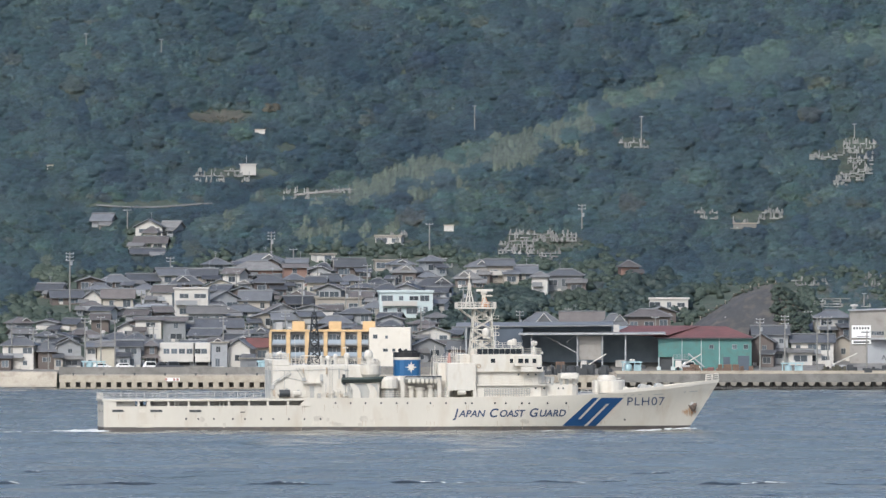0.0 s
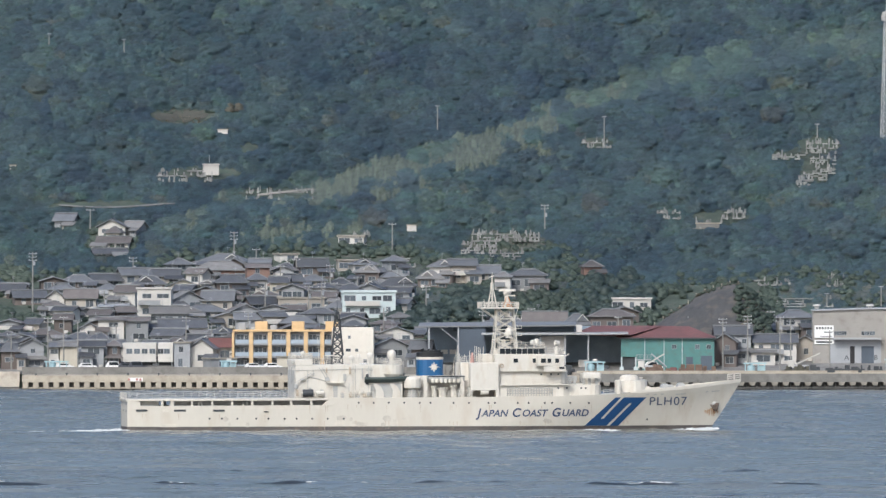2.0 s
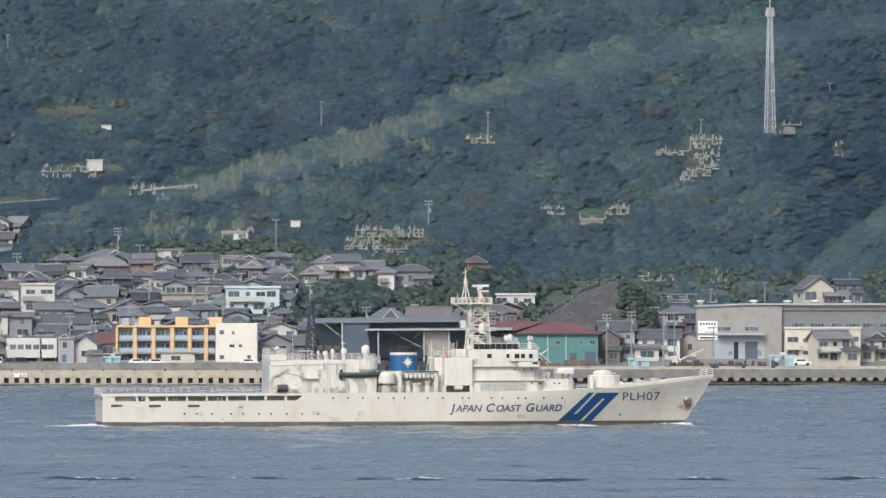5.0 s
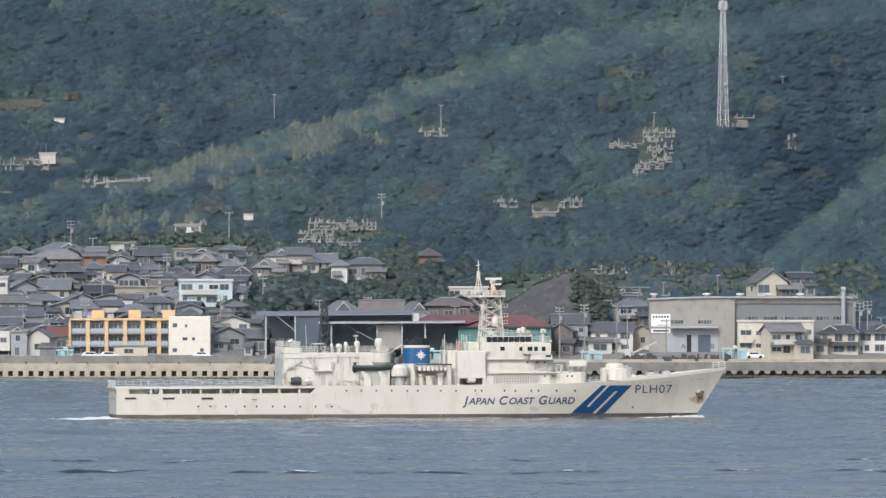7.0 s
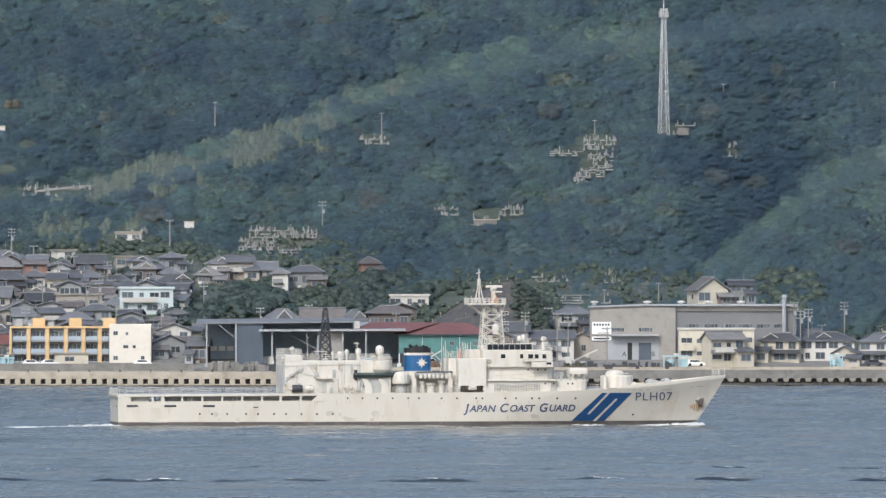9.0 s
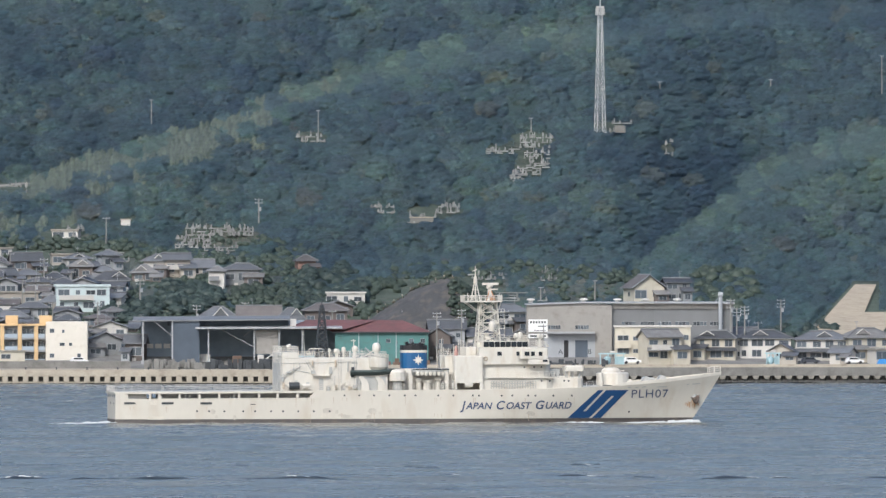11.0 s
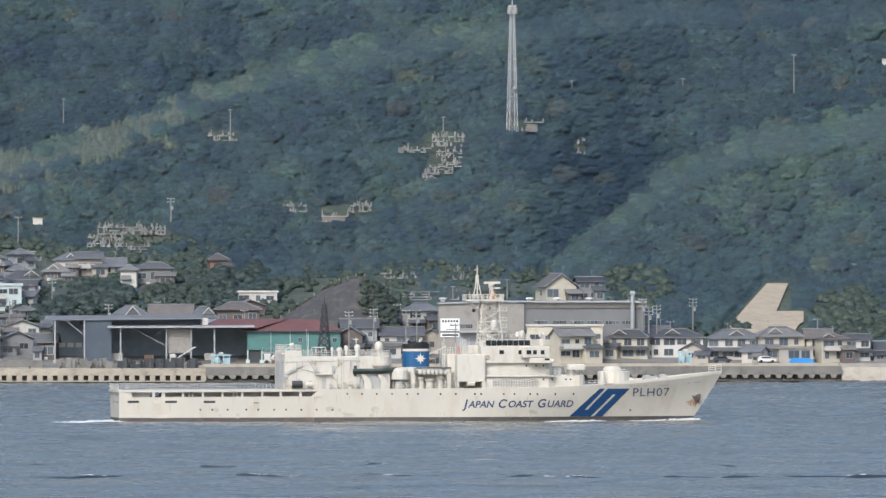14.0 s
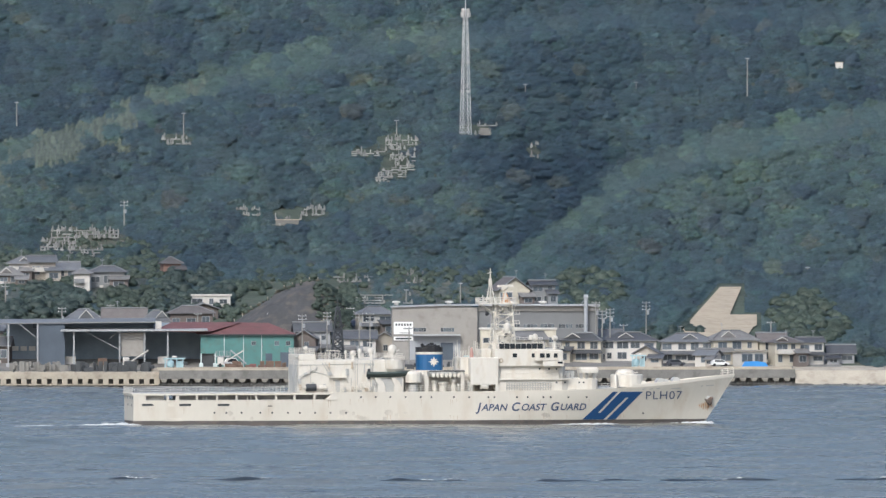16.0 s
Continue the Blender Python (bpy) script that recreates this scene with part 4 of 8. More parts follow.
    H(2178, 2232, 652, 612, 603, "wall_cream", "roof_tile", "hip", balcony=True, d=2530)
    H(2222, 2272, 652, 612, 604, "wall_white", "roof_tile", "side", skirt=True, d=2532)
    H(2274, 2326, 650, 632, 617, "wall_grey", "roof_tile", "side")
    # the close-packed remainder of the village, lane by lane
    rng = random.Random(14)
    for v in range(645, 480, -13):
        for u in range(50, 800, 30):
            uu, vv = u + rng.uniform(-12, 12), v + rng.uniform(-5, 5)
            if vv < float(forest_edge(uu)) + 22 or any(abs(uu - a) < 33 and abs(vv - b) < 10 for a, b in TAKEN) or (uu < 150 and vv < 585):
                continue
            w, e, r = rng.uniform(32, 52), rng.uniform(15, 26), rng.uniform(6, 10)
            H(uu - w / 2, uu + w / 2, vv, vv - e, vv - e - r, rng.choice(("wall_grey", "wall_beige", "wall_white", "wall_brown", "wall_grey")), rng.choice(("roof_tile", "roof_tile", "roof_tile", "roof_brown")),
              rng.choice(("hip", "hip", "side", "gable")), skirt=rng.random() < 0.3, balcony=rng.random() < 0.25)


def build_shop():
    """White cantilevered upper floor on a dark, recessed ground floor."""
    d = 2535.0
    s = F / d
    thing = tagged(new("shop"), "white boxy shop building raised on a dark recessed ground floor", "building")
    thing.matrix_basis = pose(*place(327, 655, d))
    part("ground_floor", Geo().box(-5.0, 5.4, 1.6, 9, -2, 1.9), "dark_grey", thing)
    for x0, x1, n in ((282, 342, 4), (345, 372, 2)):
        a, b = (x0 - 327) / s, (x1 - 327) / s
        box = part("upper_floor", Geo().box(a, b, 0, 9, (655 - 641) / s, (655 - 607) / s, 0.05).box(a, b, -0.05, 0, (655 - 634) / s, (655 - 633) / s), "wall_white", thing)
        for i in range(n):
            window(box, a + (b - a) * (i + (0.9 if n == 4 else 0.4)) / (n + 0.4), -0.04, (655 - 622) / s, 1.2, 1.0)
    for x in (-5, -1.5, 1.8, 5.2):
        part("post", Geo().tube((x, 0.4, -1), (x, 0.4, 1.8), 0.12), "steel", thing)


def build_apartments():
    """Three-storey yellow apartment block with balcony bays, and the white block at its end."""
    d = 2536.0
    s = F / d
    thing = tagged(new("apartment_block"), "yellow three-storey apartment block with recessed balconies", "building")
    thing.matrix_basis = pose(*place(565, 655, d))
    x0, x1 = (478 - 565) / s, (655 - 565) / s
    top = (655 - 584) / s
    part("wall", Geo().box(x0 + 0.2, x1, 1.5, 9, -2, top - 0.3), "wall_grey", thing)
    part("roof", Geo().box(x0 - 0.1, x1, 0.3, 9.2, top - 0.4, top), "yellow", thing)
    bays = (478, 510, 543, 576, 607, 636, 655)
    for i, u in enumerate(bays):
        w = 0.25 if i in (0, 6) else 0.42
        x = (u - 565) / s
        part("pier", Geo().box(x - w, x + w, -0.15, 1.6, -2, top - 0.5), "yellow", thing)
    for f in range(3):
        z = f * (top - 0.5) / 3
        part("balcony_slab", Geo().box(x0, x1, 0, 1.6, z - 0.12, z + 0.12), "wall_grey" if f else "concrete", thing)
        for a, b in zip(bays, bays[1:]):
            xa, xb = (a - 565) / s + 0.5, (b - 565) / s - 0.5
            part("balcony_rail", Geo().box(xa, xb, 0.0, 0.06, z + 0.25, z + 1.1), "balcony_panel", thing, "grey-blue balcony panel")
            window(thing, xa + (xb - xa) * 0.35, 1.47, z + 1.25, 1.5, 1.9)
            window(thing, xa + (xb - xa) * 0.8, 1.47, z + 1.5, 0.7, 1.0)
    for u in (527, 592, 652):
        x = (u - 565) / s
        part("roof_hut", Geo().box(x - 1.35, x + 1.35, 3.5, 7, top, top + 1.8, 0.06), "yellow", thing)
    part("water_tank", Geo().box(x0 + 1, x0 + 2.6, 4, 5.5, top, top + 1.6, 0.1).box(x0 + 8.0, x0 + 9.4, 4, 5.5, top, top + 1.0, 0.1), "steel", thing)
    end = tagged(new("stair_block"), "plain white rendered block with few small windows", "building")
    end.matrix_basis = pose(*place(690, 655, d - 1))
    part("wall", Geo().box((653 - 690) / s, (727 - 690) / s, 0, 9, -2, (655 - 580) / s, 0.12), "wall_ivory", end)
    for u, v, w, h in ((664, 596, 0.9, 0.8), (684, 597, 0.5, 0.6), (682, 620, 1.0, 0.6), (697, 620, 0.6, 0.6), (664, 640, 0.9, 0.8), (712, 640, 0.7, 0.8)):
        window(end, (u - 690) / s, -0.03, (655 - v) / s, w, h)


def shed_columns(thing, xs, y, z0, z1, mat="steel", r=0.16):
    for x in xs:
        part("column", Geo().box(x - r, x + r, y - r, y + r, z0, z1).box(x - 0.45, x + 0.45, y - 0.45, y + 0.45, z0, z0 + 1.2, 0.06), mat, thing)


def build_sheds():
    """Dark open-fronted works shed, its lean-to and the teal shed with a red roof."""
    d = 2529.0
    s = F / d

    def X(u):
        return (u - 1000) / s

    def Zs(v):
        return (655 - v) / s
    shed = tagged(new("works_shed"), "dark steel open-fronted works shed with a canopy roof", "shed")
    shed.matrix_basis = pose(*place(1000, 655, d))
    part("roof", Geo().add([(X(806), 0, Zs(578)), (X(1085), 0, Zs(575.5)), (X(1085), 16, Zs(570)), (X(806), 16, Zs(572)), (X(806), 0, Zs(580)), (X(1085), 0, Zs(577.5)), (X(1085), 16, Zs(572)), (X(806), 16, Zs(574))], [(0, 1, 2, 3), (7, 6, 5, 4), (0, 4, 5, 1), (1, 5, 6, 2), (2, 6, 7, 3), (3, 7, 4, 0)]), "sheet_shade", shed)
    part("gable_wall", Geo().box(X(868), X(1082), 3.0, 3.2, Zs(587), Zs(577)), "sheet_dark", shed)
    part("side_wall", Geo().box(X(875), X(925), 0.5, 0.7, 0, Zs(578)), "sheet_dark", shed)
    part("back_wall", Geo().box(X(820), X(1170), 12.2, 12.5, -1, Zs(578)), "shed_inner", shed)
    for i in range(6):
        a = X(830 + i * 15)
        part("back_window", Geo().box(a, a + 1.4, 12.05, 12.22, Zs(628), Zs(620)), "wall_white", shed, "pale daylight panel")
    part("canopy_roof", Geo().add([(X(918), -2.0, Zs(590)), (X(1178), -2.0, Zs(589)), (X(1172), 14, Zs(583)), (X(930), 14, Zs(584)), (X(918), -2.0, Zs(593)), (X(1178), -2.0, Zs(592)), (X(1172), 14, Zs(586)), (X(930), 14, Zs(587))], [(0, 1, 2, 3), (7, 6, 5, 4), (0, 4, 5, 1), (1, 5, 6, 2), (2, 6, 7, 3), (3, 7, 4, 0)]), "steel", shed)
    shed_columns(shed, [X(825), X(877)], 0.3, -0.5, Zs(579))
    shed_columns(shed, [X(941), X(1022), X(1066), X(1107)], -0.6, -0.5, Zs(591))
    for a, b in ((845, 876), (960, 1021), (1036, 1066)):
        part("brace", Geo().tube((X(a), 0.3, Zs(592 if a > 900 else 580)), (X(b), 0.3, Zs(625 if a > 900 else 605)), 0.1), "steel", shed)
    part("brace", Geo().tube((X(1003), 0.3, Zs(606)), (X(1021), 0.3, Zs(592)), 0.08), "steel", shed)
    part("hanging_panel", Geo().box(X(1024), X(1064), 0.2, 0.35, Zs(637), Zs(595)), "sheet_grey", shed, "grey sheet door panel")
    part("white_box", Geo().box(X(1085), X(1096), 1, 4, Zs(590), Zs(575), 0.05), "wall_white", shed)
    for i in range(9):
        a = X(846 + i * 33 + (i * 37) % 13)
        part("stock", Geo().box(a, a + 1.2 + (i % 3) * 0.8, 2.0 + i % 4, 4 + i % 4, -0.3, 0.7 + (i * 7 % 5) * 0.35, 0.06), ("steel", "sheet_grey", "wall_white", "dark_grey", "rust")[i % 5], shed)
    teal = tagged(new("teal_shed"), "teal sheet-metal shed with a dull red pitched roof", "shed")
    teal.matrix_basis = pose(*place(1000, 655, d))
    a, b = X(1165), X(1330)
    t0, t1 = Zs(598), Zs(594)
    part("wall", Geo().box(a, b, 0.0, 14, Zs(632), t0 + 0.05).box(X(1192), b, 0.0, 14, -1, Zs(632)), "sheet_teal", teal)
    n = 42
    g = Geo()
    for i in range(n):
        x = a + (b - a) * (i + 0.5) / n
        g.box(x - 0.05, x + 0.05, -0.05, 0.0, Zs(632) if x < X(1192) else -0.2, t0)
    part("cladding_rib", g, "sheet_teal", teal)
    part("roof", Geo().add([(X(1160), -0.6, t0), (X(1334), -0.6, t0 - 0.1), (X(1285), 8, Zs(578)), (X(1118), 8, Zs(577)), (X(1160), 15, t0), (X(1334), 15, t0)], [(0, 1, 2, 3), (3, 2, 5, 4), (1, 5, 2), (0, 3, 4), (0, 4, 5, 1)]), "roof_red", teal)
    part("gutter", Geo().box(X(1160), X(1334), -0.75, -0.55, t0 - 0.25, t0 + 0.05), "dark_grey", teal)
    part("west_roof", Geo().add([(X(1080), -1.0, Zs(591)), (X(1180), -1.0, Zs(594)), (X(1240), 8, Zs(577)), (X(1115), 8, Zs(577)), (X(1080), 0.5, Zs(593)), (X(1180), 0.5, Zs(596))], [(0, 1, 2, 3), (0, 4, 5, 1), (1, 5, 2), (3, 4, 0), (3, 2, 5, 4)]), "roof_red", teal)
    for u in (1207, 1241, 1273):
        part("downpipe", Geo().tube((X(u), -0.12, -0.3), (X(u), -0.12, t0 - 0.1), 0.09), "wall_teal", teal)
    for u, v, w, h in ((1259, 614, 0.9, 0.8), (1300, 614, 0.9, 0.9), (1320, 614, 0.9, 0.9), (1274, 617, 0.3, 0.6)):
        window(teal, X(u), -0.06, Zs(v), w, h)
    part("door_recess", Geo().box(X(1306), X(1326), -0.08, 0.05, -0.2, Zs(630)), "sheet_dark", teal)
    part("door_recess", Geo().box(X(1280), X(1292), -0.08, 0.05, -0.2, Zs(632)), "sheet_dark", teal)
    part("door_recess", Geo().box(X(1166), X(1192), 0.6, 0.8, -0.2, Zs(632)), "dark_grey", teal)
    shed_columns(teal, [X(1166), X(1191)], 0.2, -0.5, Zs(632), "wall_teal", 0.14)
    part("outside_stair", Geo().box(X(1192), X(1218), -1.4, -0.1, Zs(638), Zs(636)).tube((X(1218), -1.2, Zs(626)), (X(1246), -1.2, Zs(650)), 0.2).rail([(X(1192), -1.3, Zs(636)), (X(1218), -1.3, Zs(636))], 1.0, 0.8), "steel", teal)


def build_works():
    """Grey works hall with its annex, sign, duct and loading bay; the white office before it."""
    d = 2540.0
    s = F / d

    def X(u):
        return (u - 1680) / s

    def Zs(v):
        return (655 - v) / s
    hall = tagged(new("works_hall"), "large grey-beige sheet-metal works hall with a low roof", "building")
    hall.matrix_basis = pose(*place(1680, 655, d))
    part("front_wall", Geo().side([(X(1504), -1), (X(1655), -1), (X(1655), Zs(550)), (X(1600), Zs(547.5)), (X(1504), Zs(551))], 0, 14), "sheet_grey", hall)
    part("long_wall", Geo().box(X(1655) + 0.02, X(1869), 1.0, 14, -1, Zs(556)), "sheet_shade", hall, "grey sheet wall in a darker, shaded tone")
    part("roof", Geo().side([(X(1502), Zs(551)), (X(1600), Zs(547.5)), (X(1872), Zs(548)), (X(1872), Zs(545)), (X(1600), Zs(545)), (X(1502), Zs(548.5))], -0.5, 15), "steel", hall)
    part("fascia", Geo().box(X(1656), X(1870), 0.6, 1.0, Zs(557), Zs(548.2)), "sheet_grey", hall)
    g = Geo()
    for i in range(40):
        x = X(1504) + (X(1655) - X(1504)) * (i + 0.5) / 40
        g.box(x - 0.04, x + 0.04, -0.05, 0, Zs(596), Zs(553))
    part("cladding_rib", g, "sheet_grey", hall)
    g = Geo()
    for i in range(50):
        x = X(1657) + (X(1868) - X(1657)) * (i + 0.5) / 50
        g.box(x - 0.04, x + 0.04, 0.95, 1.0, Zs(596), Zs(558))
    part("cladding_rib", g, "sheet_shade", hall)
    for a, b, k in ((1542, 1564, 5), (1590, 1614, 5)):
        for i in range(k):
            window(hall, X(a + (b - a) * (i + 0.5) / k), -0.04, Zs(590), (b - a) / s / k * 0.85, 0.8)
    for a, b in ((1672, 1697), (1706, 1730), (1737, 1761), (1767, 1792), (1799, 1823), (1829, 1852)):
        for i in range(4):
            window(hall, X(a + (b - a) * (i + 0.5) / 4), 0.96, Zs(583.5), (b - a) / s / 4 * 0.85, 0.8)
    part("loading_canopy", Geo().box(X(1540), X(1625), -2.2, 0, Zs(601), Zs(598)), "steel", hall)
    part("bay_wall", Geo().box(X(1535), X(1625), -0.12, 0.0, -0.3, Zs(601)), "sheet_pale", hall, "pale blue-grey loading bay wall")
    part("bay_door", Geo().box(X(1590), X(1612), -0.2, -0.1, -0.3, Zs(613)), "sheet_dark", hall, "open dark doorway")
    part("bay_door", Geo().box(X(1570), X(1578), -0.2, -0.1, -0.3, Zs(613)), "black", hall)
    for ch, u in (("A", 1564), ("B", 1616)):
        cu = bpy.data.curves.new("bay_letter", "FONT")
        cu.body, cu.size, cu.extrude = ch, 1.5, 0.01
        tmp = new("tmp_text", cu)
        bpy.context.view_layer.update()
        me = bpy.data.meshes.new_from_object(tmp.evaluated_get(bpy.context.evaluated_depsgraph_get()))
        bpy.data.objects.remove(tmp)
        me.materials.clear()
        me.materials.append(M["dark_grey"])
        shared("bay_letter", me, hall, pose(X(u) - 0.5, -0.16, Zs(637), 90))
    for u in (1512, 1606, 1666, 1715, 1772):
        part("roof_vent", Geo().lathe((X(u), 6, Zs(547)), [(0.5, 0), (0.5, 0.5), (0.95, 0.6), (0.8, 0.9), (0.2, 1.0)], 10), "wall_white", hall, "white mushroom roof vent")
    sign = part("sign", Geo().box(X(1507), X(1541), -0.3, -0.1, Zs(598), Zs(576)).box(X(1507), X(1541), -0.3, -0.1, Zs(609), Zs(602)), "sign_white", hall, "white sign board with dark lettering bars")
    for i in range(6):
        part("sign_bar", Geo().box(X(1510 + i * 5), X(1513 + i * 5), -0.34, -0.3, Zs(583), Zs(579)), "dark_grey", sign)
    part("sign_bar", Geo().box(X(1524), X(1538), -0.34, -0.3, Zs(589), Zs(587)), "dark_grey", sign)
    part("sign_bar", Geo().box(X(1517), X(1538), -0.34, -0.3, Zs(596), Zs(595)), "dark_grey", sign)
    part("sign_bar", Geo().box(X(1510), X(1538), -0.34, -0.3, Zs(607), Zs(604)), "dark_grey", sign)
    duct = part("duct", Geo().tube((X(1847), -0.5, -0.5), (X(1847), -0.5, Zs(532)), 0.45, n=10).tube((X(1843), -0.5, Zs(532)), (X(1851), -0.5, Zs(532)), 0.55, n=10).tube((X(1838), 1, Zs(545)), (X(1845), -0.4, Zs(536)), 0.08), "sheet_pale", hall, "tall pale exhaust duct")
    office = tagged(new("office"), "cream two-storey flat-roofed office", "building")
    office.matrix_basis = pose(*place(1727, 652, 2530))
    part("wall", Geo().box((1661 - 1727) / s, (1794 - 1727) / s, 0, 7, -1.5, (652 - 590) / s), "wall_cream", office)
    part("roof", Geo().box((1659 - 1727) / s, (1796 - 1727) / s, -0.3, 7.3, (652 - 590) / s, (652 - 587) / s), "wall_white", office)
    for u, v, w, h in ((1675, 609, 2.2, 1.0), (1697, 610, 1.0, 0.8), (1675, 632, 2.4, 1.2), (1697, 632, 1.0, 0.8), (1786, 608, 1.0, 1.0)):
        window(office, (u - 1727) / s, -0.04, (652 - v) / s, w, h)
    part("balcony", Geo().box((1663 - 1727) / s, (1688 - 1727) / s, -1.2, 0, (652 - 627) / s, (652 - 615) / s), "wall_cream", office)


M["balcony_panel"] = material("balcony_panel", (0.34, 0.40, 0.46), 0.4, vary=0.1)
# darker, cooler copy of sheet_grey: the long wall's shade put into the colour
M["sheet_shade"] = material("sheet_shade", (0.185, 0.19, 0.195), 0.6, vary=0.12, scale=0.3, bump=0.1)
M["sheet_pale"] = material("sheet_pale", (0.34, 0.355, 0.375), 0.6, vary=0.12, scale=0.3, bump=0.1)
M["sign_white"] = material("sign_white", (0.80, 0.80, 0.78), 0.5, vary=0.04, bump=0)
build_village()
build_shop()
build_apartments()
build_sheds()
build_works()


# ---- quays and shore ----
def build_quay_west():
    d = 2500.0
    s = F / d
    x0, x1 = (104 - 1190) / s, (1092 - 1190) / s

    def Zq(v):
        return EYE.z + (420 - v) / s
    quay = tagged(new("quay_west"), "pale concrete quay with a row of square recesses", "quay", kind="structure")
    part("apron", Geo().box(x0, x1, d, d + 24, Zq(669), Zq(665)), "pale_concrete", quay)
    part("cap_beam", Geo().box(x0, x1, d - 0.25, d + 1, Zq(677), Zq(668.8)), "pale_concrete", quay)
    # recess backs: wet concrete, its dark colour also standing for their shade
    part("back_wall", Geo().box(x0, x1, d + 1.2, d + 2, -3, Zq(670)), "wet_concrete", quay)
    part("sill", Geo().box(x0, x1, d - 0.1, d + 1.2, Zq(688.3), Zq(686)), "pale_concrete", quay)
    pier = mesh_of("pier", Geo().box(-0.6, 0.6, -0.2, 1.2, Zq(686.5), Zq(676), 0.08), M["pale_concrete"])
    stub = mesh_of("pile", Geo().box(-0.6, 0.6, 0.1, 1.1, -3, Zq(688), 0.1), M["wet_concrete"])
    k = int((x1 - x0) * s / 18.1)
    for i in range(k + 1):
        x = x0 + 0.8 + i * 18.1 / s
        shared("pier", pier, quay, pose(x, d, 0))
        shared("pile", stub, quay, pose(x, d, 0))
        if i % 3 == 1:
            shared("bollard", BOLLARD, quay, pose(x, d + 0.7, Zq(665)))
    # painted board on the quay's edge
    part("notice", Geo().box((293 - 1190) / s, (318 - 1190) / s, d - 0.4, d - 0.3, Zq(675), Zq(669)), "sign_white", quay, "small white notice with red bars")
    for u in (292, 306, 312):
        part("notice_bar", Geo().box((u - 1190) / s, (u + 4 - 1190) / s, d - 0.45, d - 0.4, Zq(674), Zq(670)), "red_sign", quay)
    wall = tagged(new("road_wall"), "dark weathered concrete wall behind the quay apron", "wall", kind="structure")
    part("wall_face", Geo().box((95 - 1190) / s, (800 - 1190) / s, d + 21, d + 22, Zq(666), Zq(652)), "dark_concrete", wall)


BOLLARD = mesh_of("bollard", Geo().lathe((0, 0, 0), [(0.16, 0), (0.14, 0.35), (0.24, 0.42), (0.2, 0.55)], 8), M["dark_grey"])


def build_quay_east():
    s = F / 2500.0
    p0, p1 = Vector(((1092 - 1190) / s, 2499.0, 0)), Vector(((2218 - 1190) / F * 2517, 2517.0, 0))
    run = (p1 - p0).length
    quay = tagged(new("quay_east"), "grey concrete quay on dark weathered piles", "quay", kind="structure")
    quay.matrix_basis = pose(p0.x, p0.y, 0, 0, 0, math.degrees(math.atan2(p1.y - p0.y, p1.x - p0.x)))

    def Zq(v):
        return EYE.z + (420 - v) / s
    part("apron", Geo().box(0, run, 0.3, 26, Zq(668), Zq(660.5)), "pale_concrete", quay)
    part("parapet", Geo().box(0, run, 0, 0.6, Zq(677), Zq(662)), "dark_concrete", quay)
    part("kerb", Geo().box(0, run, 4.0, 4.5, Zq(661), Zq(657)), "pale_concrete", quay)
    # ship's dark waterline colour reused here to put shade behind the piles
    part("back_wall", Geo().box(0, run, 1.6, 2.2, -3, Zq(676)), "boot_top_pile_shade", quay)
    part("sill", Geo().box(0, run, 0.2, 1.6, Zq(688.5), Zq(685.5)), "wet_concrete", quay)
    hang = mesh_of("fender", Geo().add([(-0.75, 0, 0), (0.75, 0, 0), (0.45, 0.1, -0.75), (-0.45, 0.1, -0.75), (-0.75, 1.2, 0), (0.75, 1.2, 0), (0.45, 1.2, -0.75), (-0.45, 1.2, -0.75)],
                                       [(0, 1, 2, 3), (0, 4, 5, 1), (1, 5, 6, 2), (2, 6, 7, 3), (3, 7, 4, 0)]), M["concrete"])
    pile = mesh_of("pile", Geo().tube((0, 0.9, -3), (0, 0.9, Zq(676)), 0.32, n=8), M["wet_concrete"])
    for i in range(int(run * s / 20)):
        x = 1.0 + i * 20 / s
        shared("fender", hang, quay, pose(x, 0.02, Zq(676.9)))
        shared("pile", pile, quay, pose(x, 0, 0))
        shared("pile", pile, quay, pose(x + 10 / s, 0.4, 0))


def slab_from(name, cells, mat, label, category):
    """A sheet over the ground between dips: cells(f, g) gives (u, v, lift)."""
    vs, fs, n, m = [], [], 24, 14
    for i in range(n + 1):
        for j in range(m + 1):
            u, v, lift = cells(i / n, j / m)
            p = place(u, v, float(depth(u, v)) - lift)
            vs.append(p)
    for i in range(n):
        for j in range(m):
            a = i * (m + 1) + j
            fs.append((a, a + m + 1, a + m + 2, a + 1))
    ob = part(name, Geo().add(vs, fs), mat)
    return tagged(ob, label, category, kind="structure")


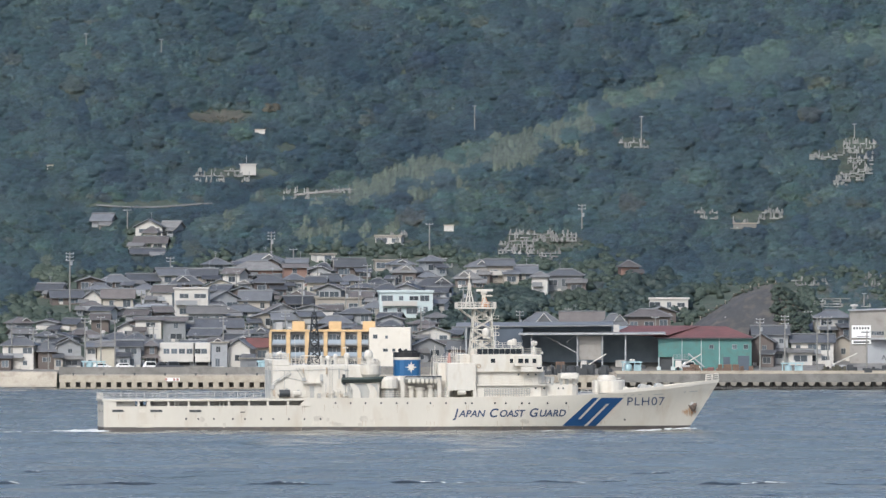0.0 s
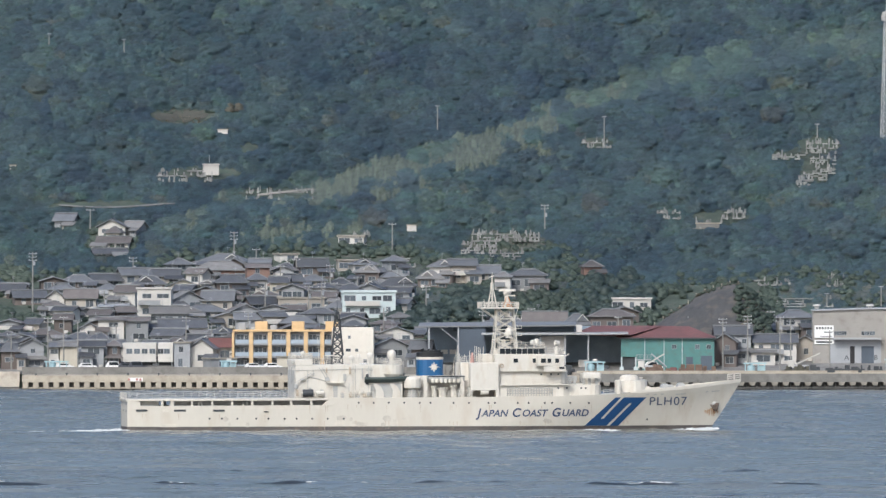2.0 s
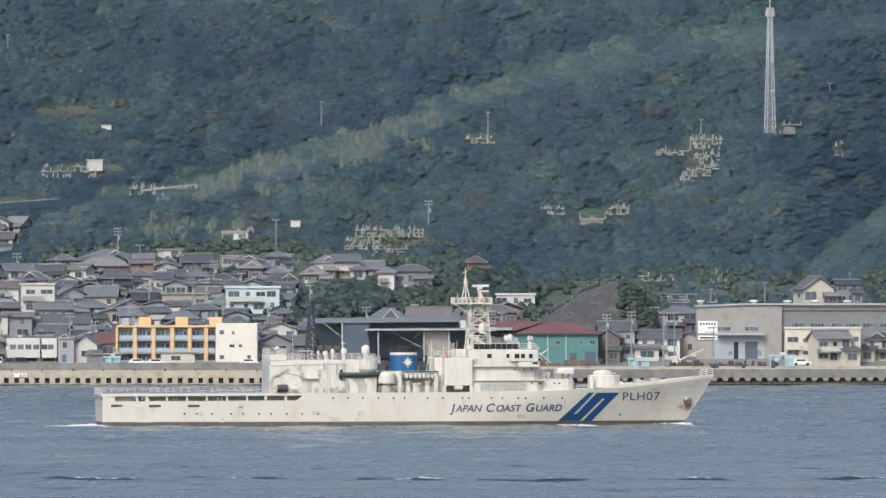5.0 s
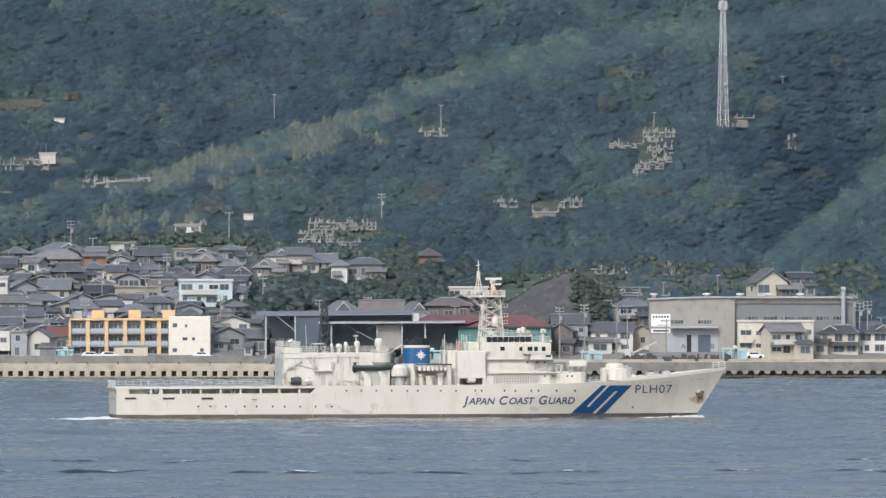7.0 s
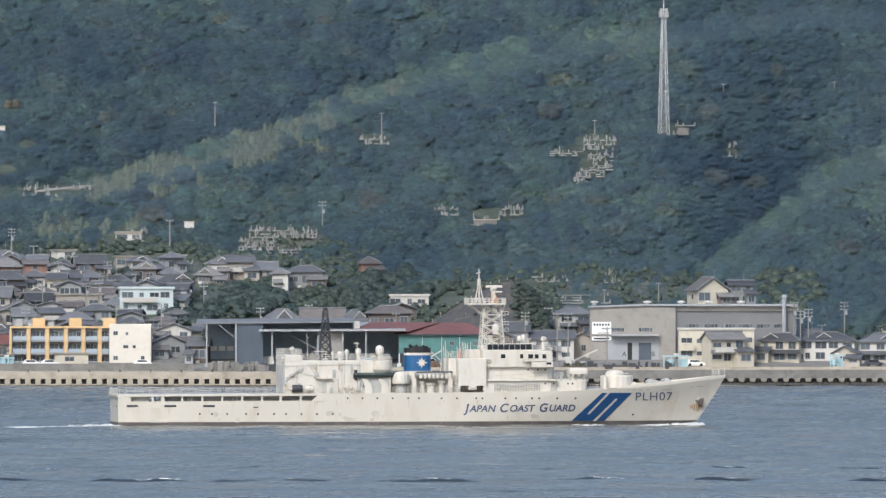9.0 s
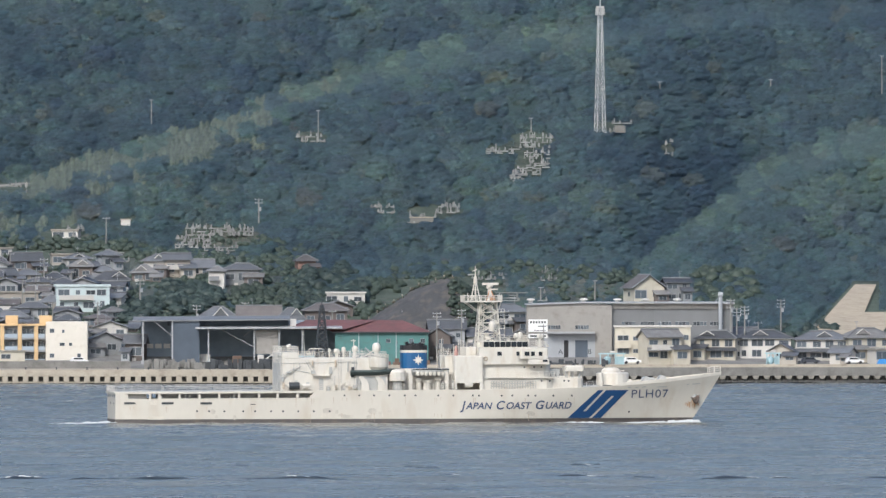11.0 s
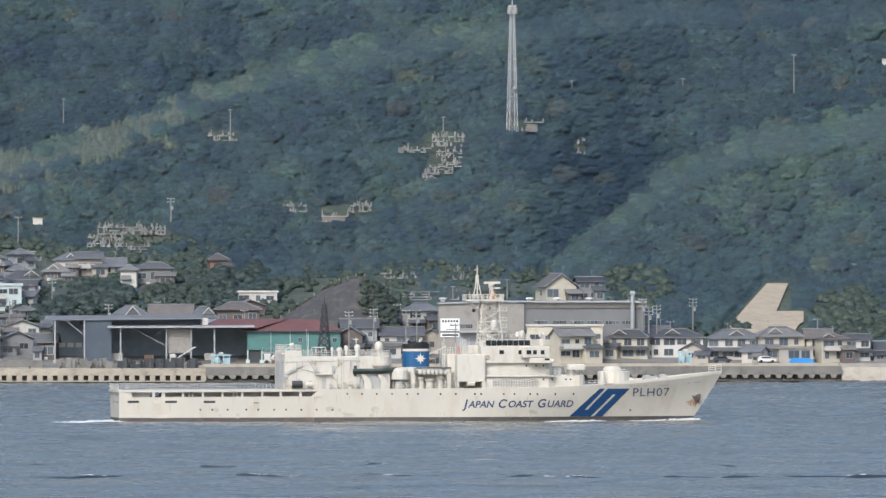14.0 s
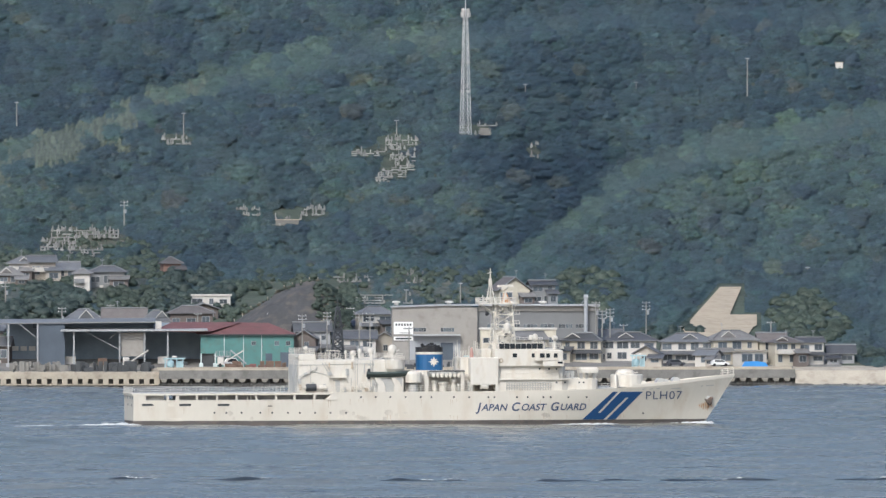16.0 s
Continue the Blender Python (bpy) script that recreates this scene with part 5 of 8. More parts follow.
def build_shore():
    s = F / 2548.0
    wall = tagged(new("seawall"), "beige concrete seawall with a dark waterline", "wall", kind="structure")

    def Zq(v):
        return EYE.z + (420 - v) / s
    x0, x1 = (-700 - 1190) / s, (112 - 1190) / s
    part("wall_face", Geo().add([(x0, 2516, -1), (x1, 2516, -1), (x1, 2518.5, 0.9), (x0, 2518.5, 0.9), (x1, 2520.5, 3.6), (x0, 2520.5, 3.6), (x1, 2530, 3.7), (x0, 2530, 3.7)], [(0, 1, 2, 3), (3, 2, 4, 5), (5, 4, 6, 7)]), "pale_concrete", wall)
    part("wall_foot", Geo().box(x0, x1, 2514, 2517.5, -2, 0.45), "wet_concrete", wall)
    # revetment and rocks at the east end
    rev = tagged(new("revetment"), "pale stone revetment above dark shore rocks", "wall", kind="structure")
    xe, xf = (2212 - 1190) / F * 2532, (3100 - 1190) / F * 2532
    part("revetment_face", Geo().add([(xe, 2516, 0.2), (xf, 2512, 0.2), (xf, 2518, 3.4), (xe, 2520, 3.2), (xf, 2532, 4.2), (xe, 2532, 4.2)], [(0, 1, 2, 3), (3, 2, 4, 5)]), "pale_concrete", rev)
    rng = random.Random(9)
    g = Geo()
    for i in range(240):
        x = rng.uniform(xe - 4, xe + 60)
        y = 2513.5 + rng.uniform(-2, 3.0)
        r = rng.uniform(0.3, 0.9)
        g.lathe((x, y, -0.3), [(r, 0), (r * rng.uniform(0.8, 1.1), r * 0.5), (r * 0.4, r * rng.uniform(0.8, 1.1))], 6, (1, rng.uniform(0.6, 1)))
    tagged(part("shore_rocks", g, "wet_concrete"), "dark wet rocks along the waterline", "rocks", kind="stuff")
    # earth mound under netting
    n, m = 60, 34
    c = place(1318, 592, 2565)
    k = F / 2565
    vs, fs = [], []
    for i in range(n + 1):
        a = -1 + 2 * i / n
        prof = float(np.interp(a, [-1, -0.75, -0.2, 0.15, 0.45, 0.7, 1], [0.02, 0.26, 0.72, 0.94, 1.0, 0.86, 0.45]))
        for j in range(m + 1):
            b = j / m
            z = prof * (92 / k) * math.sin(b * math.pi / 2) ** 0.9 + 0.5 * noise.noise(Vector((a * 6, b * 4, 2))) + 0.35 * noise.noise(Vector((a * 17, b * 12, 5)))
            vs.append((c.x + a * 112 / k, c.y + b * 26, c.z - 0.5 + z))
    fs = [(i * (m + 1) + j, (i + 1) * (m + 1) + j, (i + 1) * (m + 1) + j + 1, i * (m + 1) + j + 1) for i in range(n) for j in range(m)]
    dig = random.Random(62)
    for name, mat, count, label in (("mound_scrub", "leaf", 260, "green scrub spreading over one shoulder of the mound"), ("mound_weeds", "leaf_light", 160, "pale weeds on the shoulder and crest of the mound"), ("dry_weeds", "leaf_brown", 120, "dry brownish weeds along the crest of the mound")):
        spots = []
        while len(spots) < count:
            i, j = dig.randint(0, n), dig.randint(0, m)
            if i / n > 0.70 + 0.10 * dig.random() or (j > m - 6 and i > 8 and mat != "leaf"):
                spots.append((i * (m + 1) + j, 0, dig.uniform(0.3, 0.95) * (1.2 if mat == "leaf" else 0.7), 0.9))
        woods(name, spots, mat, label, lambda k, _: vs[k])
    for i in range(5, n - 6, 4):
        top = vs[i * (m + 1) + m - 3]
        stake = part("stake", Geo().tube((0, 0, -0.3), (0.05, 0, 0.75), 0.09, 0.07, 5).box(-0.12, 0.14, -0.1, 0.1, 0.6, 0.85, 0.03), "pale_concrete")
        stake.matrix_basis = pose(*top)
        tagged(stake, "short pale stake on the crest of the earth mound", "stake", "mound stakes")
    tagged(part("earth_mound", Geo().add(vs, fs), "mound", smooth=True), "bare grey-brown earth mound covered with netting", "mound", kind="structure")

    # sprayed-concrete slope in two steps
    def low(f, g):
        v = 608 - 45 * g
        return (2003 + 38 * g) * (1 - f) + (2150 if g > 0.55 else 2128 + 30 * g) * f, v, 3.2

    def high(f, g):
        v = 563 - 49 * g
        return (2041 + 44 * g) * (1 - f) + (2102 + 21 * g) * f, v, 3.2
    slab_from("slope_lower", low, "sprayed", "sand-coloured sprayed concrete slope, lower step", "slope")
    slab_from("slope_upper", high, "sprayed", "sand-coloured sprayed concrete slope, upper step", "slope")
    # terraces and dry banks among the woods
    slab_from("bank_west", lambda f, g: (338 + 96 * f, 207 - 20 * (g - 0.5) * math.sqrt(max(0.02, 1 - (2 * f - 1) ** 2)) * (1 + 0.3 * math.sin(f * 23)) - 5 * f, 1.2), "dry_bank", "dry grassy clearing on the hill", "bank")
    slab_from("bank_field", lambda f, g: (880 + 190 * f, 444 - 56 * (g - 0.5) * math.sqrt(max(0.02, 1 - (2 * f - 1) ** 2)), 0.6), "scrub_bank", "weedy terraced bank below the graveyard", "bank")
    slab_from("bank_road", lambda f, g: (1390 + 330 * f, 526 - 60 * (g - 0.5) * math.sqrt(max(0.02, 1 - (2 * f - 1) ** 2)) + 5 * math.sin(f * 9), 0.6), "scrub_bank", "scrubby bank beside the mound", "bank")
    slab_from("lane_1", lambda f, g: (170 + 205 * f, 364 + 4 * math.sin(f * 4) - 2.6 * g, 1.0), "dark_concrete", "weathered lane wall on the hillside", "wall")
    slab_from("lane_2", lambda f, g: (520 + 110 * f, 347 - 12 * f - 3.5 * g, 1.6), "concrete", "pale lane wall on the hillside", "wall")


M["road_surface"] = material("road_surface", (0.20, 0.195, 0.185), 0.9, vary=0.25, scale=0.2, fine=2, bump=0.3, dirt=(0.10, 0.10, 0.095), dirt_amount=0.3)
M["red_sign"] = material("red_sign", (0.42, 0.20, 0.17), 0.5, vary=0.1, bump=0)
M["dry_bank"] = material("dry_bank", (0.080, 0.078, 0.060), 0.95, vary=0.5, scale=0.15, fine=1.5, bump=0.7)
M["scrub_bank"] = material("scrub_bank", (0.092, 0.098, 0.075), 0.95, vary=0.5, scale=0.2, fine=1.2, bump=0.7, dirt=(0.25, 0.23, 0.19), dirt_amount=0.25)
slab_from("road", lambda f, g: (-600 + 2900 * f, 662 - 24 * g, 0.8), "road_surface", "pale worn concrete road and yard behind the quays", "road")
build_quay_west()
build_quay_east()
build_shore()


# ---- masts, poles, graves, groves and clutter ----
def utility_pole(u, vb, vt, arms=2, r=0.16, lamp=False):
    d = float(depth(u, vb))
    h = (vb - vt) * d / F
    pole = tagged(new("utility_pole"), "grey concrete utility pole with crossarms" if arms else "slender grey metal lamp pole", "pole", "utility poles")
    pole.matrix_basis = pose(*place(u, vb, d), 0, 0, (u * 7) % 40 - 20)
    part("shaft", Geo().tube((0, 0, -1.5), (0, 0, h), r * 1.25, r * 0.8, 7), "pole", pole)
    for k in range(arms):
        z = h - 0.3 - 0.75 * k
        part("crossarm", Geo().box(-0.95, 0.95, -0.07, 0.07, z - 0.06, z + 0.06), "steel", pole)
        for x in (-0.8, 0.0, 0.8):
            part("insulator", Geo().tube((x, 0, z + 0.06), (x, 0, z + 0.28), 0.07, 0.05, 5), "wall_white", pole)
    if arms > 1:
        part("transformer", Geo().tube((0.35, -0.2, h - 2.9), (0.35, -0.2, h - 2.0), 0.28, n=8), "steel", pole)
    if lamp:
        part("lamp_head", Geo().box(-0.55, 0.55, -0.12, 0.12, h - 0.05, h + 0.1), "steel", pole)
    return pole


def build_poles():
    for u, vb, vt, arms in ((123, 552, 447, 3), (301, 500, 455, 2), (178, 655, 560, 1), (150, 655, 562, 2), (58, 655, 582, 2), (20, 655, 575, 1), (203, 655, 566, 1), (271, 640, 575, 2), (480, 460, 410, 3), (519, 470, 440, 1), (535, 560, 500, 2),
                            (657, 530, 500, 2), (699, 530, 490, 1), (635, 570, 500, 2), (665, 600, 545, 1), (920, 578, 550, 2), (1290, 605, 560, 2), (1310, 605, 552, 3), (1345, 655, 563, 2), (1389, 655, 558, 3), (1446, 655, 560, 2), (1465, 655, 560, 3),
                            (1534, 655, 585, 1), (1865, 645, 540, 3), (1876, 645, 555, 3), (1890, 645, 552, 3), (1954, 600, 540, 3), (1914, 600, 580, 1), (2175, 600, 575, 1), (1006, 578, 545, 1), (345, 560, 505, 2), (395, 622, 560, 2), (440, 640, 575, 2), (612, 560, 505, 2), (650, 520, 468, 3), (745, 600, 545, 2), (562, 520, 470, 1), (85, 655, 590, 1), (1160, 600, 560, 1), (1430, 600, 550, 2), (505, 600, 552, 2), (590, 500, 458, 1), (250, 560, 515, 2), (418, 520, 478, 1), (820, 560, 505, 2), (760, 450, 395, 1), (1030, 410, 362, 2), (225, 405, 370, 1)):
        utility_pole(u, vb, vt, arms)
    for u, vb, vt in ((840, 238, 188), (1135, 260, 207), (1936, 172, 152), (1740, 175, 156), (2133, 182, 110), (285, 105, 70), (152, 92, 60), (1512, 245, 220), (1625, 545, 508), (1529, 545, 520), (2240, 490, 480)):
        utility_pole(u, vb, vt, 0, 0.14, True)


def build_tower():
    d = float(depth(1634, 241)) - 4
    s = F / d
    tower = tagged(new("lattice_tower"), "tall white steel lattice radio tower on the hillside", "tower")
    tower.matrix_basis = pose(*place(1634, 241, d), 0, 0, 20)
    h = (241 - 36) / s
    part("lattice", Geo().lattice(1.12, 0.44, -1, h, 13, 0.036), "tower_white", tower)
    part("platform", Geo().box(-0.9, 0.9, -0.9, 0.9, h - 0.15, h).rail([(-0.9, -0.9, h), (0.9, -0.9, h), (0.9, 0.9, h), (-0.9, 0.9, h), (-0.9, -0.9, h)], 1.2, 0.6, 0.04), "tower_white", tower)
    part("platform", Geo().box(-0.7, 0.7, -0.7, 0.7, h + 1.6, h + 1.72), "tower_white", tower)
    for a in range(4):
        x, y = math.cos(a * 1.57 + 0.7) * 0.9, math.sin(a * 1.57 + 0.7) * 0.9
        part("panel_aerial", Geo().box(x - 0.18, x + 0.18, y - 0.12, y + 0.12, h + 0.1, h + 2.0, 0.04), "wall_white", tower)
    part("spire", Geo().tube((0, 0, h), (0, 0, (241 + 8) / s), 0.16, 0.05), "tower_white", tower)
    for z in (0.35, 0.6):
        part("dish", Geo().lathe((0.2, -1.0, h * z), [(0.1, -0.1), (0.5, 0), (0.5, 0.25)], 8), "wall_white", tower)
    hut = tagged(new("equipment_hut"), "small grey equipment hut at the tower foot", "hut")
    hut.matrix_basis = pose(*place(1668, 238, d))
    part("wall", Geo().box(-1.1, 1.1, 0, 2.5, -1, 0.6), "dark_concrete", hut)
    part("roof", Geo().box(-1.2, 1.2, -0.1, 2.6, 0.6, 0.72), "concrete", hut)


def graveyard(u0, u1, v0, v1, count, seed, steps=3, name="graveyard", big=1.0, near=5.0):
    """Terraced graves: low walls, and upright stones of several heights on plinths."""
    rng = random.Random(seed)
    g = Geo()
    for k in range(steps + 1):
        v = v0 + (v1 - v0) * k / max(1, steps)
        a, b = place(u0, v, float(depth(u0, v)) - near), place(u1, v, float(depth(u1, v)) - near)
        n = 6
        for i in range(n):
            if rng.random() < 0.5:
                continue
            p, q = a.lerp(b, i / n), a.lerp(b, (i + 0.95) / n)
            g.box(p.x, q.x, p.y - 0.2, p.y + 0.4, p.z - 0.5, p.z - 0.22)
    for i in range(count):
        u, v = rng.uniform(u0, u1), v0 + (v1 - v0) * (rng.randrange(steps + 1) + rng.uniform(-0.2, 0.2)) / max(1, steps)
        p = place(u, v, float(depth(u, v)) - near - 0.2)
        w, h = rng.uniform(0.09, 0.18) * big, rng.choice((0.3, 0.35, 0.45, 0.6, 0.95)) * big
        g.box(p.x - w * 1.5, p.x + w * 1.5, p.y - 0.4, p.y + 0.4, p.z - 0.45, p.z + 0.05)
        g.box(p.x - w, p.x + w, p.y - w, p.y + w, p.z + 0.0, p.z + h, 0.04)
    ob = part(name, g, "stone")
    return tagged(ob, "terraced graveyard of pale upright gravestones", "graveyard", kind="stuff")


def grove(name, u, v, w, h, n, seed, mat, label, size=(1.3, 2.4)):
    rng = random.Random(seed)
    spots = []
    while len(spots) < n:
        a, b = rng.uniform(-1, 1), rng.uniform(-1, 1)
        if a * a + b * b < 1:
            spots.append((u + a * w, v + b * h, rng.uniform(*size), 1.0))
    return woods(name, spots, mat, label)


def build_graves():
    graveyard(1492, 1550, 268, 252, 34, 1, 2, near=8.0)
    graveyard(1432, 1492, 279, 272, 14, 15, 2, near=8.0)
    graveyard(1500, 1546, 288, 278, 18, 16, 3, near=8.0)
    graveyard(1503, 1545, 304, 294, 14, 2, 3, near=8.0)
    graveyard(1482, 1530, 316, 306, 10, 17, 3, near=8.0)
    graveyard(1474, 1505, 328, 318, 8, 18, 3, near=8.0)
    graveyard(1340, 1386, 384, 374, 26, 3, 1)
    graveyard(1292, 1345, 402, 392, 12, 19, 1)
    graveyard(342, 450, 318, 300, 46, 4, 2)
    graveyard(500, 625, 350, 338, 36, 5, 1)
    graveyard(900, 1022, 424, 412, 80, 6, 2, near=6.0)
    graveyard(882, 945, 446, 430, 46, 20, 3, near=6.0)
    graveyard(930, 1000, 456, 446, 14, 22, 2, near=6.0)
    graveyard(690, 720, 430, 414, 14, 7, 1)
    graveyard(1525, 1560, 504, 488, 12, 8, 1)
    graveyard(1095, 1148, 258, 250, 16, 9, 1)
    graveyard(1228, 1270, 384, 374, 14, 10, 1)
    graveyard(775, 800, 470, 455, 12, 11, 1, big=1.2)
    graveyard(1650, 1690, 240, 226, 14, 12, 1)
    graveyard(1745, 1762, 280, 262, 6, 13, 1)
    graveyard(1400, 1470, 502, 494, 14, 14, 1)
    graveyard(1440, 1540, 540, 526, 7, 21, 3)
    hut = tagged(new("hill_hut"), "small white hut on the hillside", "hut")
    p = on_ground(441, 306)
    hut.matrix_basis = pose(p.x, p.y - 5.0, p.z, 0, 0, 8)
    part("wall", Geo().box(-1.8, 1.8, 0, 3, -0.6, 1.9), "wall_white", hut)
    part("roof", Geo().box(-2.0, 2.0, -0.2, 3.2, 1.9, 2.15), "wall_white", hut)
    part("aerial", Geo().tube((-0.4, 1, 2.4), (-0.4, 1, 4.2), 0.06), "steel", hut)
    for u, v, w, h in ((461, 234, 1.2, 0.5), (795, 402, 1.1, 0.35), (1318, 402, 2.7, 0.8), (2294, 128, 0.9, 1.5), (90, 297, 0.7, 0.5)):
        p = on_ground(u, v)
        box = tagged(new("shelter"), "small pale concrete shelter in the woods", "hut")
        box.matrix_basis = pose(p.x, p.y - 5.5, p.z)
        part("wall", Geo().box(-w, w, 0, 2, -1.5, h), "wall_white" if w < 1.5 else "dark_concrete", box)
        part("roof", Geo().box(-w - 0.2, w + 0.2, -0.2, 2.2, h, h + 0.2), "pale_concrete", box)


def build_groves():
    n = 0
    rng = random.Random(41)
    spots = []
    for i in range(640):
        u, v = rng.uniform(30, 1060), rng.uniform(445, 640)
        if v > float(forest_edge(u)) - 4:
            spots.append((u, v, rng.uniform(0.5, 1.2), 1.0))
    for i in range(420):
        u = rng.uniform(-100, 1800)
        spots.append((u, float(forest_edge(u)) + rng.uniform(-6, 14), rng.uniform(0.7, 1.6), 1.0))
    for i in range(260):
        u, v = rng.uniform(790, 1830), rng.uniform(480, 600)
        if v > float(forest_edge(u)) - 4 and not (1225 < u < 1425 and v > 515):
            spots.append((u, v, rng.uniform(0.5, 1.3), 1.0))
    woods("garden_shrubs", spots, "leaf", "green shrubs and small trees in the village gardens")
    for u, v, w, h, k, mat, size in ((905, 545, 62, 26, 60, "leaf_dark", (1.4, 2.6)), (800, 562, 55, 22, 45, "leaf_dark", (1.4, 2.4)), (1010, 540, 40, 16, 24, "leaf", (1.2, 2.0)), (1165, 515, 75, 26, 50, "leaf_dark", (1.4, 2.6)),
                                     (25, 575, 60, 40, 55, "leaf", (1.4, 2.4)), (100, 585, 45, 22, 30, "leaf", (1.2, 2.0)), (85, 492, 40, 16, 24, "leaf_light", (1.4, 2.2)), (614, 480, 22, 12, 16, "leaf_dark", (1.2, 2.0)), (700, 492, 18, 12, 12, "leaf_dark", (1.2, 2.0)),
                                     (575, 568, 25, 10, 12, "leaf_dark", (1.0, 1.8)), (440, 590, 12, 12, 6, "leaf_dark", (1.2, 1.8)), (1070, 470, 60, 35, 60, "leaf", (0.9, 1.8)), (980, 440, 80, 20, 40, "leaf", (0.6, 1.2)), (1470, 500, 60, 22, 12, "leaf", (0.9, 1.7)),
                                     (1420, 560, 28, 24, 30, "leaf", (0.8, 1.4)), (1590, 510, 90, 22, 14, "leaf", (0.8, 1.5)), (1600, 535, 60, 12, 7, "leaf_light", (0.9, 1.5)), (1850, 530, 60, 40, 60, "leaf", (1.2, 2.4)), (1335, 506, 46, 5, 40, "leaf_light", (0.35, 0.7)), (960, 436, 70, 22, 90, "leaf_light", (0.3, 0.6)), (880, 480, 60, 16, 50, "leaf_light", (0.4, 0.9)), (262, 432, 48, 26, 40, "leaf", (0.8, 1.5)), (870, 466, 75, 8, 34, "leaf", (0.9, 1.6)), (1000, 474, 60, 8, 26, "leaf", (0.9, 1.6)), (930, 512, 50, 10, 26, "leaf", (0.7, 1.2)), (1060, 545, 40, 12, 24, "leaf", (0.8, 1.4)), (1150, 545, 75, 20, 60, "leaf_dark", (1.0, 1.9)), (1060, 520, 40, 25, 34, "leaf", (1.0, 1.8)), (1428, 545, 22, 34, 44, "leaf", (0.8, 1.5)), (1250, 520, 40, 12, 30, "leaf", (1.0, 1.7)),
                                     (2330, 640, 40, 14, 16, "leaf_dark", (1.6, 2.4)), (2255, 590, 60, 26, 60, "leaf", (1.2, 2.2)), (2000, 600, 60, 14, 24, "leaf_dark", (1.0, 1.8)), (740, 445, 60, 14, 30, "leaf", (0.8, 1.6)),
                                     (482, 196, 20, 7, 7, "leaf_brown", (1.1, 1.7)), (388, 214, 46, 6, 46, "leaf_brown", (0.25, 0.5)), (400, 200, 50, 4, 24, "leaf", (0.3, 0.6)), (1240, 560, 40, 14, 20, "leaf", (0.9, 1.6)), (1900, 632, 22, 8, 8, "leaf_dark", (0.6, 1.1)), (1960, 636, 20, 6, 8, "leaf", (0.6, 1.0)), (2230, 560, 60, 30, 50, "leaf", (1.4, 2.4))):
        n += 1
        grove("grove", u, v, w, h, k, 100 + n, mat, "cluster of leafy trees and shrubs between the houses" if 450 < v else "cluster of low trees on the hillside", size)


def car(u, v, d, body, turn=90.0, van=False):
    thing = tagged(new("car"), ("white" if body == "car_white" else "dark") + (" van" if van else " car") + " parked behind the quay", "car", "parked cars")
    thing.matrix_basis = pose(*place(u, v, d), 0, 0, turn - 90)
    h = 1.75 if van else 1.4
    part("body", Geo().side([(-2.0, 0.3), (2.0, 0.3), (2.05, 0.75), (1.2, 0.9), (0.7, h), (-1.3, h), (-1.9, 0.95)], -0.8, 0.8), body, thing)
    part("side_window", Geo().side([(-1.2, 0.95), (1.0, 0.95), (0.62, h - 0.12), (-1.15, h - 0.12)], -0.83, 0.83), "glass", thing)
    for x in (-1.25, 1.25):
        for y in (-0.75, 0.75):
            part("wheel", Geo().tube((x, y - 0.12, 0.32), (x, y + 0.12, 0.32), 0.32, n=10), "black", thing)
    return thing


def crane_frame(u, v, d, w, h, label):
    thing = tagged(new("dock_gear"), label, "machinery")
    thing.matrix_basis = pose(*place(u, v, d))
    for x in (-w / 2, -w / 6, w / 6, w / 2):
        part("leg", Geo().box(x - 0.12, x + 0.12, -0.12, 0.12, 0, h), "aqua", thing)
    part("beam", Geo().box(-w / 2 - 0.4, w / 2 + 0.4, -0.2, 0.2, h, h + 0.3), "aqua", thing)
    part("tank", Geo().lathe((-w / 5, 0.6, 0.1), [(0.5, 0), (0.8, 0.4), (0.8, 1.3), (0.3, 1.7)], 10), "aqua", thing)
    part("cabin", Geo().box(w / 8, w / 2, 0.4, 1.6, 0, h * 0.8, 0.08), "aqua", thing)
    part("motor", Geo().tube((-0.4, 0.2, h + 0.5), (0.6, 0.2, h + 0.5), 0.25, n=8), "wall_white", thing)
    return thing


